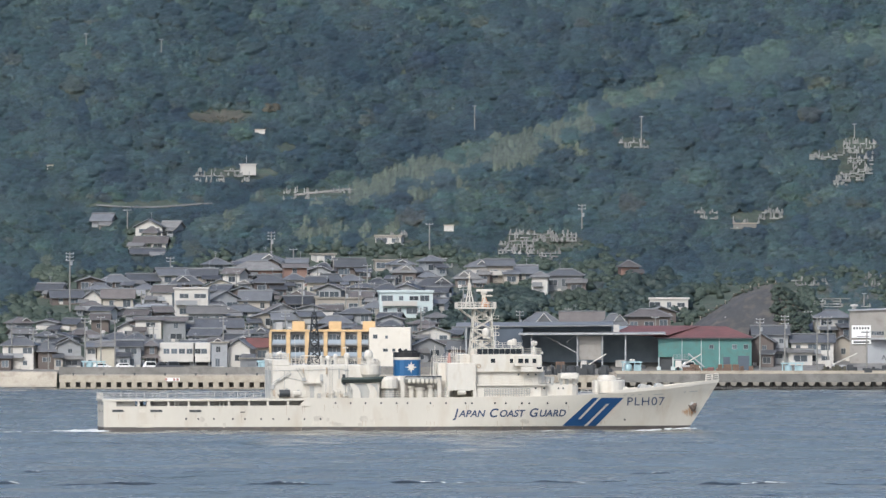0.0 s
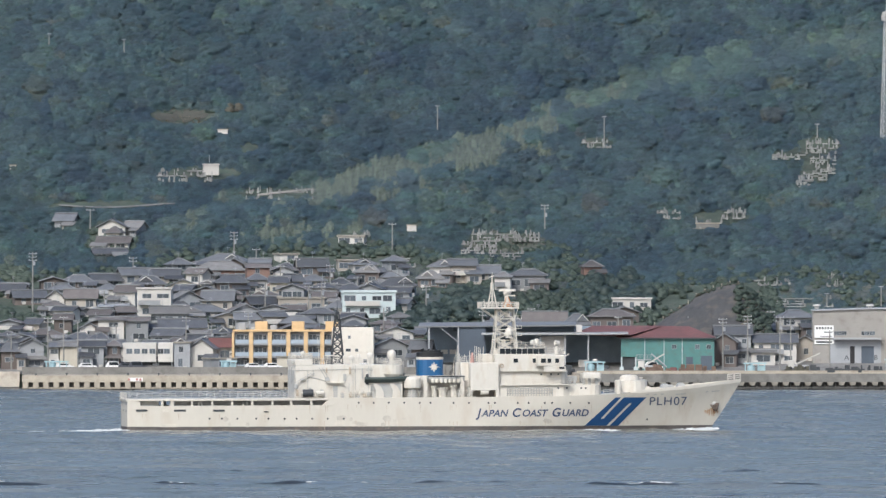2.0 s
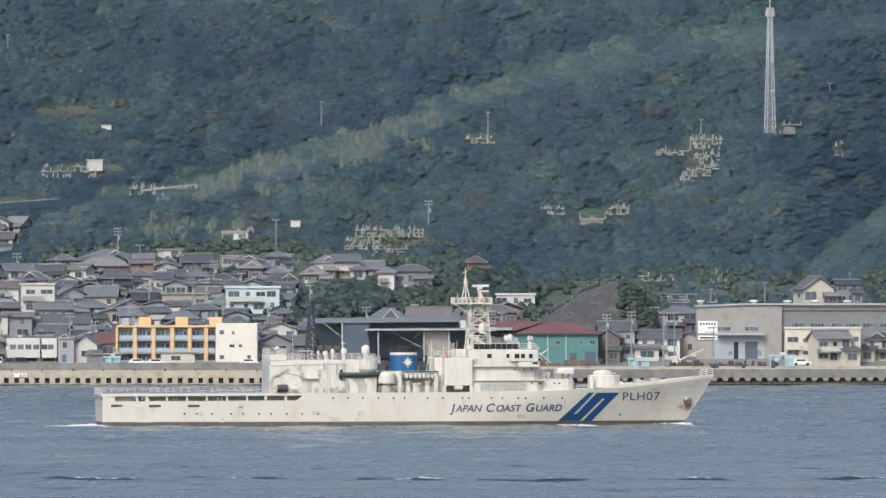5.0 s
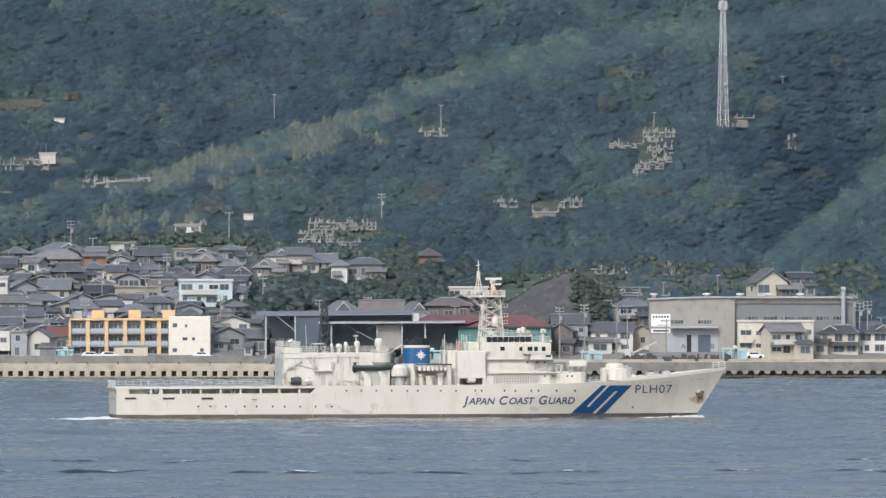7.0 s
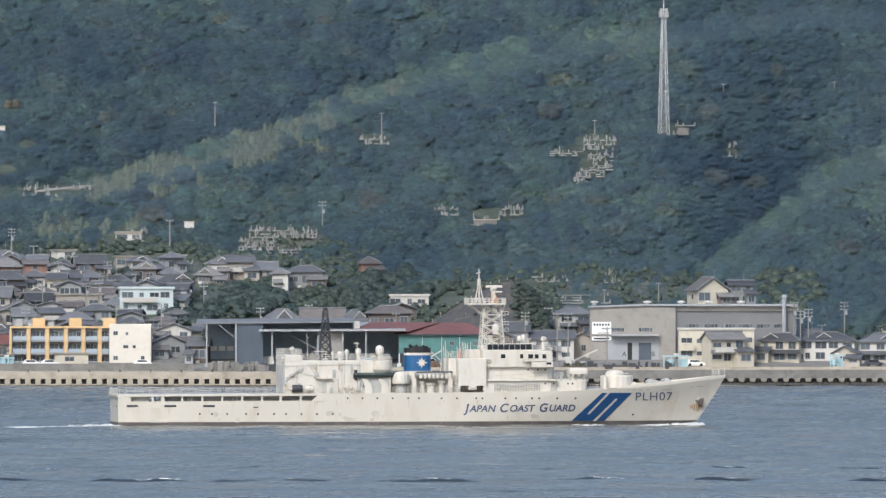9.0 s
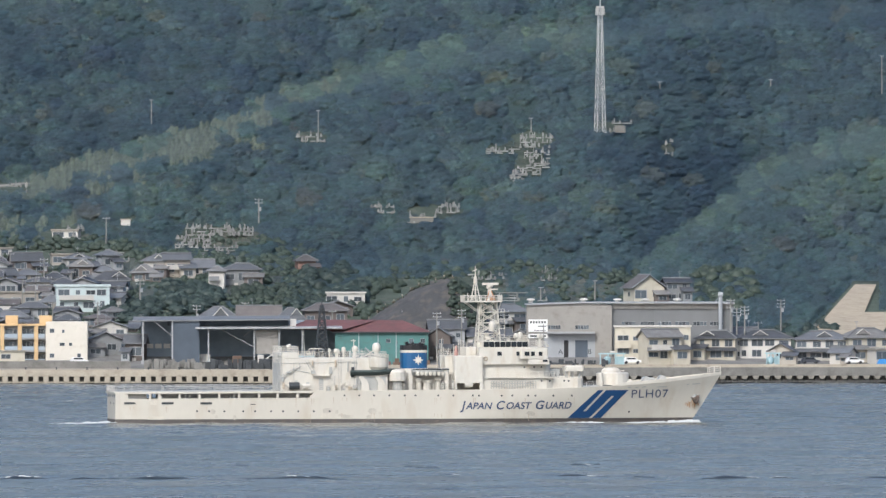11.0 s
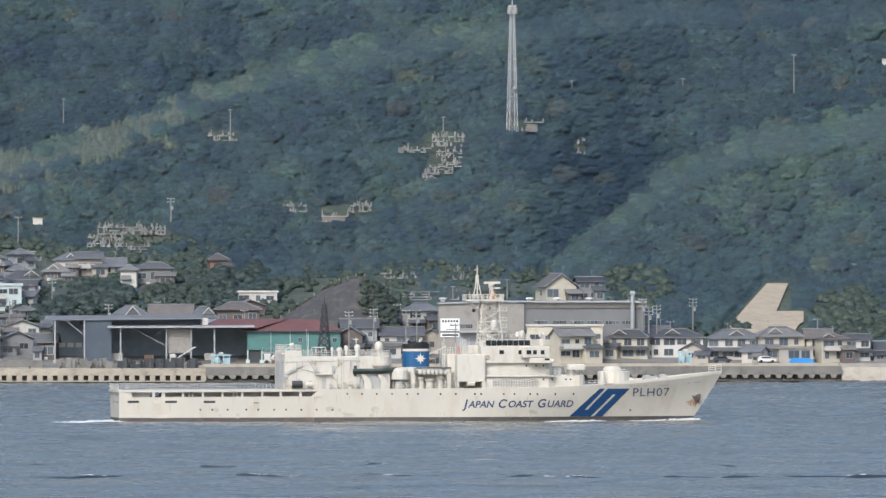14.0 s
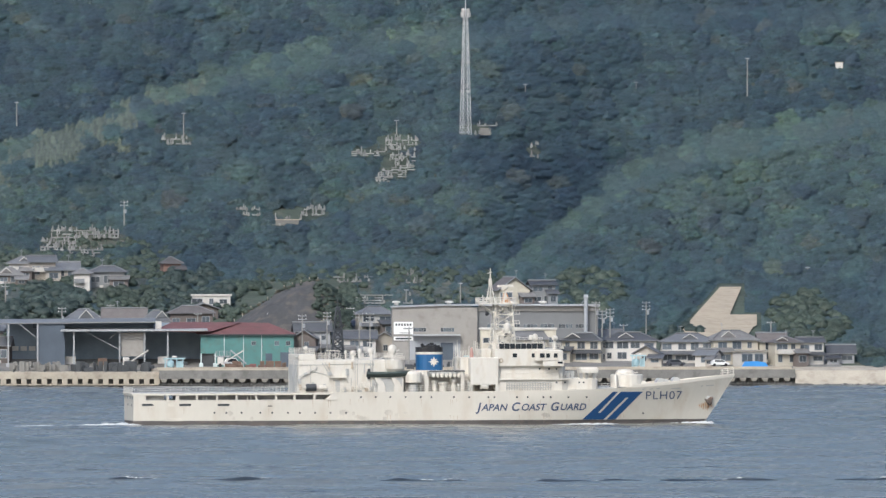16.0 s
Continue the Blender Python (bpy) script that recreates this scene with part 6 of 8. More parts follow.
def build_clutter():
    for u, body, van in ((220, "car_white", False), (268, "car_white", True), (290, "car_dark", False), (308, "car_dark", True), (180, "car_white", False), (515, "car_white", False), (548, "car_white", False), (2084, "car_white", False), (1222, "car_white", True), (712, "car_white", False), (1690, "car_white", False), (2006, "car_dark", False)):
        car(u, 654.5, 2523, body, 90 + (u % 3) * 4, van)
    crane_frame(165, 655, 2522, 4.4, 1.6, "pale aqua dock machinery and tarpaulin")
    crane_frame(1402, 660, 2512, 4.2, 1.9, "pair of pale aqua tanks in a frame on the quay")
    crane_frame(1118, 658, 2512, 3.8, 1.9, "pale aqua dock winch on the quay")
    crane_frame(1655, 656, 2514, 5.0, 2.2, "pale aqua steel frames on the quay")
    crane_frame(1940, 656, 2518, 2.6, 2.3, "pale aqua dock frame beside the houses")
    crane_frame(470, 654, 2522, 3.0, 1.6, "pale aqua dock cabin beside a shed")
    tarp = part("tarpaulin", Geo().side([(-2.9, 0), (2.9, 0), (2.2, 1.0), (0.4, 1.25), (-2.3, 1.15)], -1.0, 1.0), "tarp")
    tarp.matrix_basis = pose(*place(2147, 656, 2522))
    tagged(tarp, "bright blue tarpaulin over a heap on the quay", "tarpaulin")
    rng = random.Random(31)
    for u0, u1, n, mat, label in ((1210, 1330, 26, "rust", "heap of brown scrap steel on the quay"), (1450, 1500, 16, "dry_bank", "heap of tan earth and sacks"), (940, 1090, 60, "dark_grey", "stacks of dark steel bars and boxes"), (1500, 1650, 30, "dark_grey", "dark stacked gear along the quay"), (830, 930, 40, "dark_concrete", "heap of dull scrap, blocks and planks"), (1250, 1300, 10, "roof_red", "dull red hatch covers stacked")):
        g = Geo()
        for i in range(n):
            p = place(rng.uniform(u0, u1), 658, 2514 + rng.uniform(-4, 5))
            w, h = rng.uniform(0.15, 0.9), rng.uniform(0.1, 1.5) ** 1.2
            g.box(p.x - w, p.x + w, p.y - 0.5, p.y + 0.5, 2.9, 3.75 + h, 0.08)
        tagged(part("stacked_material", g, mat), label, "heap", kind="stuff")
    for u, v, w, mat in ((1478, 655, 2.2, "wall_white"), (1208, 656, 1.6, "wall_white"), (1040, 656, 1.5, "wall_white")):
        t = tagged(new("small_truck"), "small white loader truck on the quay", "truck")
        t.matrix_basis = pose(*place(u, v, 2517))
        part("cab", Geo().box(-w, -w + 1.4, -0.8, 0.8, 0.5, 2.1, 0.15), mat, t)
        part("bed", Geo().box(-w + 1.4, w, -0.8, 0.8, 0.6, 1.1), "steel", t)
        part("boom", Geo().tube((-w + 1.7, 0, 1.2), (w + 2.5, 0, 3.6), 0.16), mat, t)
        for x in (-w + 0.6, w - 0.5):
            part("wheel", Geo().tube((x, -0.85, 0.4), (x, 0.85, 0.4), 0.4, n=10), "black", t)


build_poles()
build_tower()
build_graves()
build_groves()
build_clutter()


# ---- the ship ----
# drawing units: 10.27 to the metre along the hull, from the stern
def st(u):
    return (u - 215) / 10.27        # along the starboard side


def ce(u):
    return (u - 205.5) / 10.27      # along the centre line


def zz(u, v):
    return (753 - 6.5 * (u - 200) / 1050 - v) / 10.37


def sheer(x):
    return float(np.interp(x, [0, 66, 74, 87, 95, 105.2], [5.45, 5.55, 5.65, 6.05, 6.65, 7.75]))


def half_beam(x, z):
    f = min(max(z / 6.5, 0.0), 1.2)
    x0, xe, p = 58 + 12 * f, 99.9 + 4.2 * f, 1.65 + 0.75 * f
    b = 7.3 - 0.5 * (1 - min(f, 1)) - 0.75 * max(0.0, 1 - x / 14.0) ** 2
    if x > x0:
        b *= max(0.0, 1 - ((x - x0) / (xe - x0)) ** p)
    return b


def hull_shell(z_low, z_high, out=0.0):
    """Both sides of the hull between two heights (functions of x), closed with a top, a bottom and a transom."""
    g = Geo()
    n, m = 106, 8
    ring = []
    for i in range(n + 1):
        s = i / n
        sec = []
        for j in range(m + 1):
            f = j / m
            x = s * 105.2
            z = z_low(x) + (z_high(x) - z_low(x)) * f
            xe = 99.9 + 4.2 * min(max(z / 6.5, 0.0), 1.2)
            x = s * xe
            z = z_low(x) + (z_high(x) - z_low(x)) * f
            sec.append((x, half_beam(x, z) + out, z))
        ring.append(sec)
    vs, k = [], m + 1
    for sec in ring:
        vs += [(x, -y, z) for x, y, z in sec] + [(x, y, z) for x, y, z in sec]
    fs = []
    for i in range(n):
        a, b = i * 2 * k, (i + 1) * 2 * k
        for j in range(m):
            fs.append((a + j, b + j, b + j + 1, a + j + 1))
            fs.append((a + k + j, a + k + j + 1, b + k + j + 1, b + k + j))
        fs.append((a + m, b + m, b + k + m, a + k + m))
        fs.append((a, a + k, b + k, b))
    fs.append(tuple(range(0, k)) + tuple(range(2 * k - 1, k - 1, -1)))
    g.add(vs, fs)
    return g


def hull_decal(name, me_verts, faces, mat, parent, lift=0.05):
    """Paint laid on the starboard side: (x, z) outline points carried onto the hull."""
    g = Geo()
    pts = []
    for x, z in me_verts:
        x += max(0.0, 7.1 - half_beam(x, z)) * 0.13
        pts.append((x, -half_beam(x, z) - lift, z))
    g.add(pts, faces)
    return part(name, g, mat, parent)


def hull_text(text, x, z, size, shear, name, parent, mat="letter", squeeze=1.0):
    cu = bpy.data.curves.new(name, "FONT")
    cu.body, cu.size, cu.shear = text, size, shear
    cu.offset = (0.02 if shear > 0.1 else 0.0) * size
    cu.space_character = 1.0 if shear > 0.1 else 1.12
    tmp = new("tmp_text", cu)
    bpy.context.view_layer.update()
    me = bpy.data.meshes.new_from_object(tmp.evaluated_get(bpy.context.evaluated_depsgraph_get()))
    vs = [(x + v.co.x * squeeze, z + v.co.y) for v in me.vertices]
    fs = [tuple(p.vertices) for p in me.polygons]
    width = max(v[0] for v in vs) - x
    bpy.data.objects.remove(tmp)
    bpy.data.meshes.remove(me)
    hull_decal(name, vs, fs, mat, parent, 0.06)
    return width


def build_ship():
    ship = tagged(new("patrol_ship"), "white coast guard patrol ship with blue bow stripes under way", "ship")
    # hull: low along the mooring deck aft, full height from there forward
    step = 34.6

    def top(x):
        return 4.28 if x < step - 0.5 else sheer(x)

    def boot(x):
        return 0.80 - 0.0032 * x
    part("hull", hull_shell(boot, top), "hull_white", ship, "white painted steel hull with faint rust streaks", smooth=False)
    part("boot_topping", hull_shell(lambda x: -2.0, boot, 0.0), "boot_top_pile_shade", ship, "dark grey waterline band")
    # bulwark on the forecastle
    xs = [i * 0.75 + 84 for i in range(29)]
    for s in (-1, 1):
        vs = []
        for a in xs:
            za = sheer(a)
            ya = half_beam(a, za)
            h = 0.55 * float(smooth(84, 88, a))
            vs += [(a, s * ya, za), (a + 0.08, s * ya, za + h), (a + 0.08, s * max(ya - 0.1, 0), za + h), (a, s * max(ya - 0.1, 0), za)]
        fs = [(4 * i + j, 4 * i + 4 + j, 4 * i + 4 + (j + 1) % 4, 4 * i + (j + 1) % 4) for i in range(len(xs) - 1) for j in range(4)]
        part("bulwark", Geo().add(vs, fs), "hull_white", ship)
    # flight deck on pillars above the mooring deck
    out = [(x, -half_beam(x, 5.2) - 0.05) for x in np.linspace(-0.25, step + 0.4, 14)]
    part("flight_deck", Geo().plan(out + [(x, -y) for x, y in reversed(out)], 5.12, 5.45), "hull_white", ship)
    for u, w in ((226, 22), (275, 3.5), (292, 5), (326.5, 3), (361.5, 3), (396, 3), (431, 3), (466, 3), (498.5, 3.5), (533.5, 3.5)):
        for s in (-1, 1):
            x = st(u)
            y = half_beam(x, 4.7) - 0.03
            part("pillar", Geo().add([(x + a * w / 20.54 * k, s * (y - c), z) for z, k in ((4.2, 1.25 if w < 10 else 1.0), (5.14, 1.0)) for a, c in ((-1, 0), (1, 0), (1, 0.18), (-1, 0.18))],
                                     [(0, 1, 5, 4), (1, 2, 6, 5), (2, 3, 7, 6), (3, 0, 4, 7)]), "hull_white", ship)
    part("transom_plate", Geo().box(0.0, 0.15, -6.5, 6.5, 4.2, 5.13), "hull_white", ship)
    for yy in (-5.2, -2.0, 2.0, 5.2):
        part("transom_slot", Geo().box(-0.03, 0.05, yy - 0.8, yy + 0.8, 4.5, 4.95), "deck_shade", ship)
    g = Geo().add([(st(556), -7.25, 4.2), (step + 0.3, -7.25, 4.2), (step + 0.3, -7.25, 5.14), (st(567), -7.25, 5.14),
                   (st(556), -7.05, 4.2), (step + 0.3, -7.05, 4.2), (step + 0.3, -7.05, 5.14), (st(567), -7.05, 5.14)],
                  [(0, 1, 2, 3), (7, 6, 5, 4), (0, 3, 7, 4), (3, 2, 6, 7)])
    part("gusset", g, "hull_white", ship)
    part("mooring_deck_house", Geo().box(8.2, step, -5.2, 5.2, 4.28, 5.12), "deck_shade", ship, "dark recessed deckhouse side")
    part("locker", Geo().box(2.2, 5.4, -5.6, -3.5, 4.28, 5.1, 0.08), "ship_grey", ship)
    for x in (12.0, 19.6, 7.3):
        part("bollard", Geo().tube((x, -6.3, 4.28), (x, -6.3, 4.9), 0.16).tube((x + 0.6, -6.3, 4.28), (x + 0.6, -6.3, 4.9), 0.16), "ship_grey", ship)
    y = [(x, -half_beam(x, 5.3), 5.45) for x in np.linspace(0.2, 27.8, 8)]
    part("deck_net", Geo().rail(y, 1.0, 1.3, 0.02, 3), "ship_white", ship, "light safety net frame around the flight deck")
    part("deck_net", Geo().rail([(a, -b, c) for a, b, c in y], 1.0, 1.3, 0.02, 3), "ship_white", ship)
    part("stern_rail", Geo().rail([(-0.1, -6.3, 5.45), (-0.1, 6.3, 5.45)], 1.05, 1.3, 0.035, 4), "ship_white", ship)
    # slots, scuttles, scuppers in the side
    slot = mesh_of("vent_slot", Geo().box(-1.0, 1.0, -0.08, 0.05, -0.17, 0.17), M["dark_grey"])
    for u, w in ((240, 1), (305.5, 1), (373, 1)):
        shared("vent_slot", slot, ship, pose(st(u), -half_beam(st(u), 3.5), zz(u, 716)))
    shared("vent_slot", slot, ship, pose(st(455), -half_beam(st(455), 3.5), zz(455, 718)) @ Matrix.Diagonal((0.4, 1, 0.4, 1)))
    scut = mesh_of("porthole", Geo().tube((0, -0.06, 0), (0, 0.05, 0), 0.17, n=8), M["dark_grey"])
    for u in (357, 378, 405, 438, 459, 487, 508, 535, 562, 590):
        shared("porthole", scut, ship, pose(st(u), -half_beam(st(u), 2.2), zz(u, 730)))
    for u in (616, 642, 668, 695, 722, 741, 781, 808, 842, 853, 893, 912, 940, 953, 985, 1018):
        shared("porthole", scut, ship, pose(st(u), -half_beam(st(u), 4.7), zz(u, 702)))
    for u in (202, 205):
        shared("porthole", scut, ship, pose(-0.02, (u - 205) * 1.6 + 1, zz(u, 717), 0, 0, 90))
    shared("porthole", scut, ship, pose(st(1124), -half_beam(st(1124), 1.6), zz(1124, 731)))
    # worn, repainted plates
    for u, v, w, h in ((583, 738, 18, 10), (680, 736, 8, 12), (281, 715, 12, 8), (285, 742, 28, 6)):
        xs = [st(u - w / 2), st(u), st(u + w / 2)]
        z0, z1 = zz(u, v + h / 2), zz(u, v - h / 2)
        hull_decal("repainted_plate", [(x, z0) for x in xs] + [(x, z1) for x in xs], [(0, 1, 4, 3), (1, 2, 5, 4)], "plate_patch", ship, 0.02)
    # stripes: a broad band, two pale slits cut through it, as separate bars of paint
    def bar(u0b, u1b, vb, u0t, u1t, vt, mat="navy"):
        vs, fs = [], []
        n = 8
        for i in range(n + 1):
            f = i / n
            v = vb + (vt - vb) * f
            for k in range(4):
                u = (u0b + (u0t - u0b) * f) * (1 - k / 3) + (u1b + (u1t - u1b) * f) * k / 3
                vs.append((st(u), zz(u, v)))
        for i in range(n):
            for k in range(3):
                fs.append((i * 4 + k, i * 4 + k + 1, i * 4 + k + 5, i * 4 + k + 4))
        hull_decal("stripe", vs, fs, mat, ship, 0.045)
    bar(1010, 1048, 742, 1023, 1060.5, 730)            # foot
    bar(1023, 1037.5, 730, 1064, 1073.5, 692.5)        # rear leg
    bar(1042.5, 1060.5, 730, 1068, 1087.5, 703)        # middle leg
    bar(1053.5, 1069, 742, 1092.5, 1107, 703)          # front leg
    bar(1068, 1107, 703, 1078.5, 1118, 692.5)          # head
    # lettering in small capitals
    x = st(822)
    zb = zz(915, 726)
    for word in ("JAPAN", "COAST", "GUARD"):
        w = hull_text(word[0], x, zb, 2.03, 0.25, "lettering", ship)
        x += w + 0.02
        w = hull_text(word[1:], x, zb + 0.05, 1.60, 0.25, "lettering", ship, squeeze=1.04)
        x += w + 0.5
    w = hull_text("PLH07", st(1122), zz(1155, 706), 2.0, 0.05, "lettering", ship, squeeze=1.1)
    # anchor in its pocket, with rust below
    ax = ce(1237)
    az = zz(1237, 706)
    ay = -half_beam(ax, az)
    anchor = part("anchor", Geo().lathe((ax + 0.1, ay - 0.1, az - 0.75), [(0.1, -0.35), (0.4, -0.1), (0.5, 0.3), (0.62, 0.75), (0.35, 1.1)], 9, (1, 0.5)), "rusty_iron", ship, "dark rusty stockless anchor in its pocket")
    part("fluke", Geo().tube((ax - 0.15, ay - 0.25, az - 0.7), (ax - 0.8, ay - 0.2, az + 0.15), 0.2, 0.1).tube((ax + 0.3, ay - 0.25, az - 0.7), (ax + 0.65, ay - 0.15, az + 0.35), 0.2, 0.1), "rusty_iron", anchor)
    part("hawse_lip", Geo().lathe((ax - 0.15, ay - 0.05, az + 0.15), [(0.2, -0.35), (0.5, -0.15), (0.5, 0.25), (0.2, 0.45)], 10, (1, 0.6)), "ship_grey", anchor, "pale grey hawse pipe lip")
    rng = random.Random(3)
    for i in range(22):
        u = 1220 + i * 1.15 + rng.uniform(-1, 1)
        v0 = 711 + abs(i - 12) * 0.5 + rng.uniform(-1.5, 1.5)
        v1 = v0 + rng.uniform(6, 18) * (1 - abs(i - 11) / 14)
        w = rng.uniform(0.5, 1.3)
        x0 = st(u)
        vs = [(x0 - w / 11, zz(u, v0)), (x0 + w / 11, zz(u, v0)), (x0 + w / 30, zz(u, v1)), (x0 - w / 30, zz(u, v1))]
        hull_decal("rust_streak", vs, [(0, 1, 2, 3)], "rust_pale" if i % 3 else "rust_faint", ship, 0.03 + 0.002 * i)
    for i in range(46):
        u = rng.choice((240, 305, 373, 455, 535, 562, 590, 616, 668, 722, 781, 842, 893, 940, 985, 1018, 1080, 1178, 1190)) + rng.uniform(-7, 7)
        v0 = (722 if u < 500 else rng.choice((706, 706, 734))) + rng.uniform(-1, 1)
        v1, w, x0 = v0 + rng.uniform(4, 17), rng.uniform(0.35, 0.9), st(u)
        hull_decal("rust_weep", [(x0 - w / 11, zz(u, v0)), (x0 + w / 11, zz(u, v0)), (x0 + w / 40, zz(u, v1)), (x0 - w / 40, zz(u, v1))], [(0, 1, 2, 3)], "rust_trace", ship, 0.018 + 0.0006 * i)
    for i in range(14):
        u, v = rng.uniform(560, 720) if i < 9 else rng.uniform(230, 1000), rng.uniform(728, 744)
        w, h = rng.uniform(3, 10), rng.uniform(2, 7)
        ring = [(st(u + w * math.cos(k * 0.785) * rng.uniform(0.6, 1.1)), zz(u, v + h * math.sin(k * 0.785) * rng.uniform(0.6, 1.1))) for k in range(8)]
        hull_decal("scuff", ring, [tuple(range(8))], "scuffed", ship, 0.012 + 0.0004 * i)
    # fairleads on the bow
    for u, v, w in ((1178, 687, 9), (1240, 682, 7), (1120, 688, 3), (1133, 688, 3), (1146, 687, 3), (1225, 683, 2)):
        hull_decal("fairlead", [(st(u - w), zz(u, v + 1)), (st(u + w), zz(u, v)), (st(u + w), zz(u, v - 1.5)), (st(u - w), zz(u, v - 0.5))], [(0, 1, 2, 3)], "ship_grey", ship, 0.08)
    # ---- hangar ----
    hz = 11.05
    part("hangar", Geo().box(28.4, 46.6, -6.3, 6.3, 5.45, hz, 0.12), "ship_white", ship, "white steel helicopter hangar")
    part("hangar_head", Geo().box(28.4, 31.4, -6.3, 6.3, hz, 12.0, 0.1), "ship_white", ship)
    part("hangar_rail", Geo().rail([(31.6, -6.2, hz), (46.4, -6.2, hz), (46.4, 6.2, hz), (31.6, 6.2, hz)], 1.0, 1.4), "ship_white", ship)
    part("head_rail", Geo().rail([(28.5, -6.2, 12.0), (31.3, -6.2, 12.0), (31.3, 6.2, 12.0), (28.5, 6.2, 12.0), (28.5, -6.2, 12.0)], 1.0, 1.0), "ship_white", ship)
    part("hangar_door", Geo().box(28.3, 28.42, -4.6, 4.6, 5.5, 10.2), "ship_grey", ship, "grey roller door")
    part("searchlight", Geo().tube((29.5, -5.2, 12.9), (30.1, -5.4, 13.2), 0.35, 0.3, 8).tube((29.8, -5.3, 12.0), (29.8, -5.3, 12.9), 0.08), "ship_white", ship)
    part("horn", Geo().tube((28.3, -6.2, 11.5), (27.8, -6.3, 11.5), 0.12, 0.25, 8), "ship_white", ship)
    g = Geo()
    for a, b in (((st(548), 641), (st(562), 664)), ((st(505), 668), (st(535), 650))):
        g.tube((a[0], -6.6, zz(540, a[1])), (b[0], -6.6, zz(540, b[1])), 0.06).tube((a[0] + 0.5, -6.6, zz(540, a[1])), (b[0] + 0.5, -6.6, zz(540, b[1])), 0.06)
    part("stair", g, "ship_grey", ship)
    part("gallery", Geo().box(st(560), st(592), -7.0, -6.2, zz(576, 668), zz(576, 666)).tube((st(590), -6.9, zz(576, 667)), (st(605), -6.9, 5.55), 0.07).tube((st(566), -6.9, zz(576, 667)), (st(566), -6.9, 5.55), 0.05), "ship_white", ship)
    part("door", Geo().box(st(572), st(580), -6.36, -6.28, 5.6, 7.5), "ship_grey", ship)
    part("reel", Geo().tube((st(519), -6.9, 6.35), (st(537), -6.9, 6.35), 0.62, n=12), "dark_grey", ship, "dark cable reel")
    part("life_raft", Geo().tube((st(543), -6.8, 6.3), (st(555), -6.8, 6.3), 0.42, n=10), "ship_white", ship, "white raft canister")
    part("life_raft", Geo().tube((st(515), -6.8, 6.3), (st(520), -6.8, 6.3), 0.3, n=10), "ship_white", ship)
    for u, v, w, h in ((505, 670, 5, 8), (558, 658, 7, 6), (585, 685, 6, 14), (610, 680, 4, 5), (618, 678, 7, 7), (632, 684, 5, 6), (612, 689, 6, 5), (642, 676, 4, 4), (480 + 35, 660, 8, 3)):
        part("locker", Geo().box(st(u), st(u + w), -6.75, -6.25, zz(u, v + h), zz(u, v), 0.04), "ship_grey" if (u + v) % 3 else "ship_white", ship)
    for u, v0, v1 in ((500, 670, 640), (528, 690, 645), (600, 690, 668), (538, 655, 645)):
        part("pipe", Geo().tube((st(u), -6.4, zz(u, v0)), (st(u), -6.4, zz(u, v1)), 0.05), "ship_grey", ship)
    g = Geo().tube((st(527), -6.4, zz(540, 656)), (st(556), -6.4, zz(540, 663)), 0.05).tube((st(500), -6.4, zz(510, 668)), (st(512), -6.4, zz(510, 672)), 0.05)
    part("pipe", g, "ship_grey", ship)
    part("deck_rail", Geo().rail([(st(503), -7.15, 5.52), (st(640), -7.15, 5.55)], 1.0, 1.3, 0.03), "ship_white", ship)
    part("deck_rail", Geo().rail([(st(695), -7.15, 5.55), (st(812), -7.15, 5.55)], 1.0, 1.3, 0.03), "ship_white", ship)
    for u, v0, v1, w in ((600, 652, 640, 3), (622, 660, 642, 2), (560, 650, 641, 2), (637, 690, 672, 2.5), (590, 664, 652, 5), (530, 690, 676, 4), (550, 690, 679, 5), (508, 690, 680, 4), (600, 692, 684, 4), (624, 692, 686, 5)):
        part("fitting", Geo().box(st(u), st(u + w), -6.6, -6.28, zz(u, v0), zz(u, v1), 0.03), "ship_grey" if int(u) % 4 else "ship_tan", ship)
    for u in (497, 607, 634):
        part("ladder", Geo().tube((st(u), -6.42, 5.5), (st(u), -6.42, 11.0), 0.035, n=4).tube((st(u + 4), -6.42, 5.5), (st(u + 4), -6.42, 11.0), 0.035, n=4), "ship_grey", ship)
    part("conduit", Geo().tube((st(500), -6.38, zz(520, 646)), (st(640), -6.38, zz(580, 643)), 0.04, n=4), "ship_grey", ship)
    # radomes and aerials on the hangar roof
    for u, base, r, h in ((665, 625, 0.72, 1.5), (607, 626, 0.36, 0.9), (593, 628, 0.5, 0.8), (627, 625, 0.5, 1.0), (582, 626, 0.25, 0.6)):
        x = ce(u)
        yy = -3.0 if u != 593 else -4.5
        x += 0.35
        part("radome", Geo().dome((x, yy, zz(u, base)), r, h).tube((x, yy, hz - 0.05), (x, yy, zz(u, base) + 0.05), r * 0.55, n=8), "ship_white", ship, "white satellite radome", smooth=False)
    part("whip_aerial", Geo().tube((ce(541), -4, hz), (ce(539), -4, zz(539, 588)), 0.05, 0.03), "ship_white", ship)
    part("radar_mast", Geo().tube((ce(630), -2, hz), (ce(630), -2, zz(630, 603)), 0.12, 0.06).box(ce(625), ce(634), -2.1, -1.9, zz(630, 607), zz(630, 605.5)), "ship_white", ship)
    g = Geo()
    g.box(ce(553), ce(572), -3.5, -1.5, zz(560, 621), zz(560, 619.5))
    for a in (ce(554), ce(571)):
        g.tube((a, -3.4, hz), (a + 0.3, -3.4, zz(560, 620)), 0.05).tube((a, -1.6, hz), (a - 0.3, -1.6, zz(560, 620)), 0.05)
    part("roof_platform", g, "ship_white", ship)
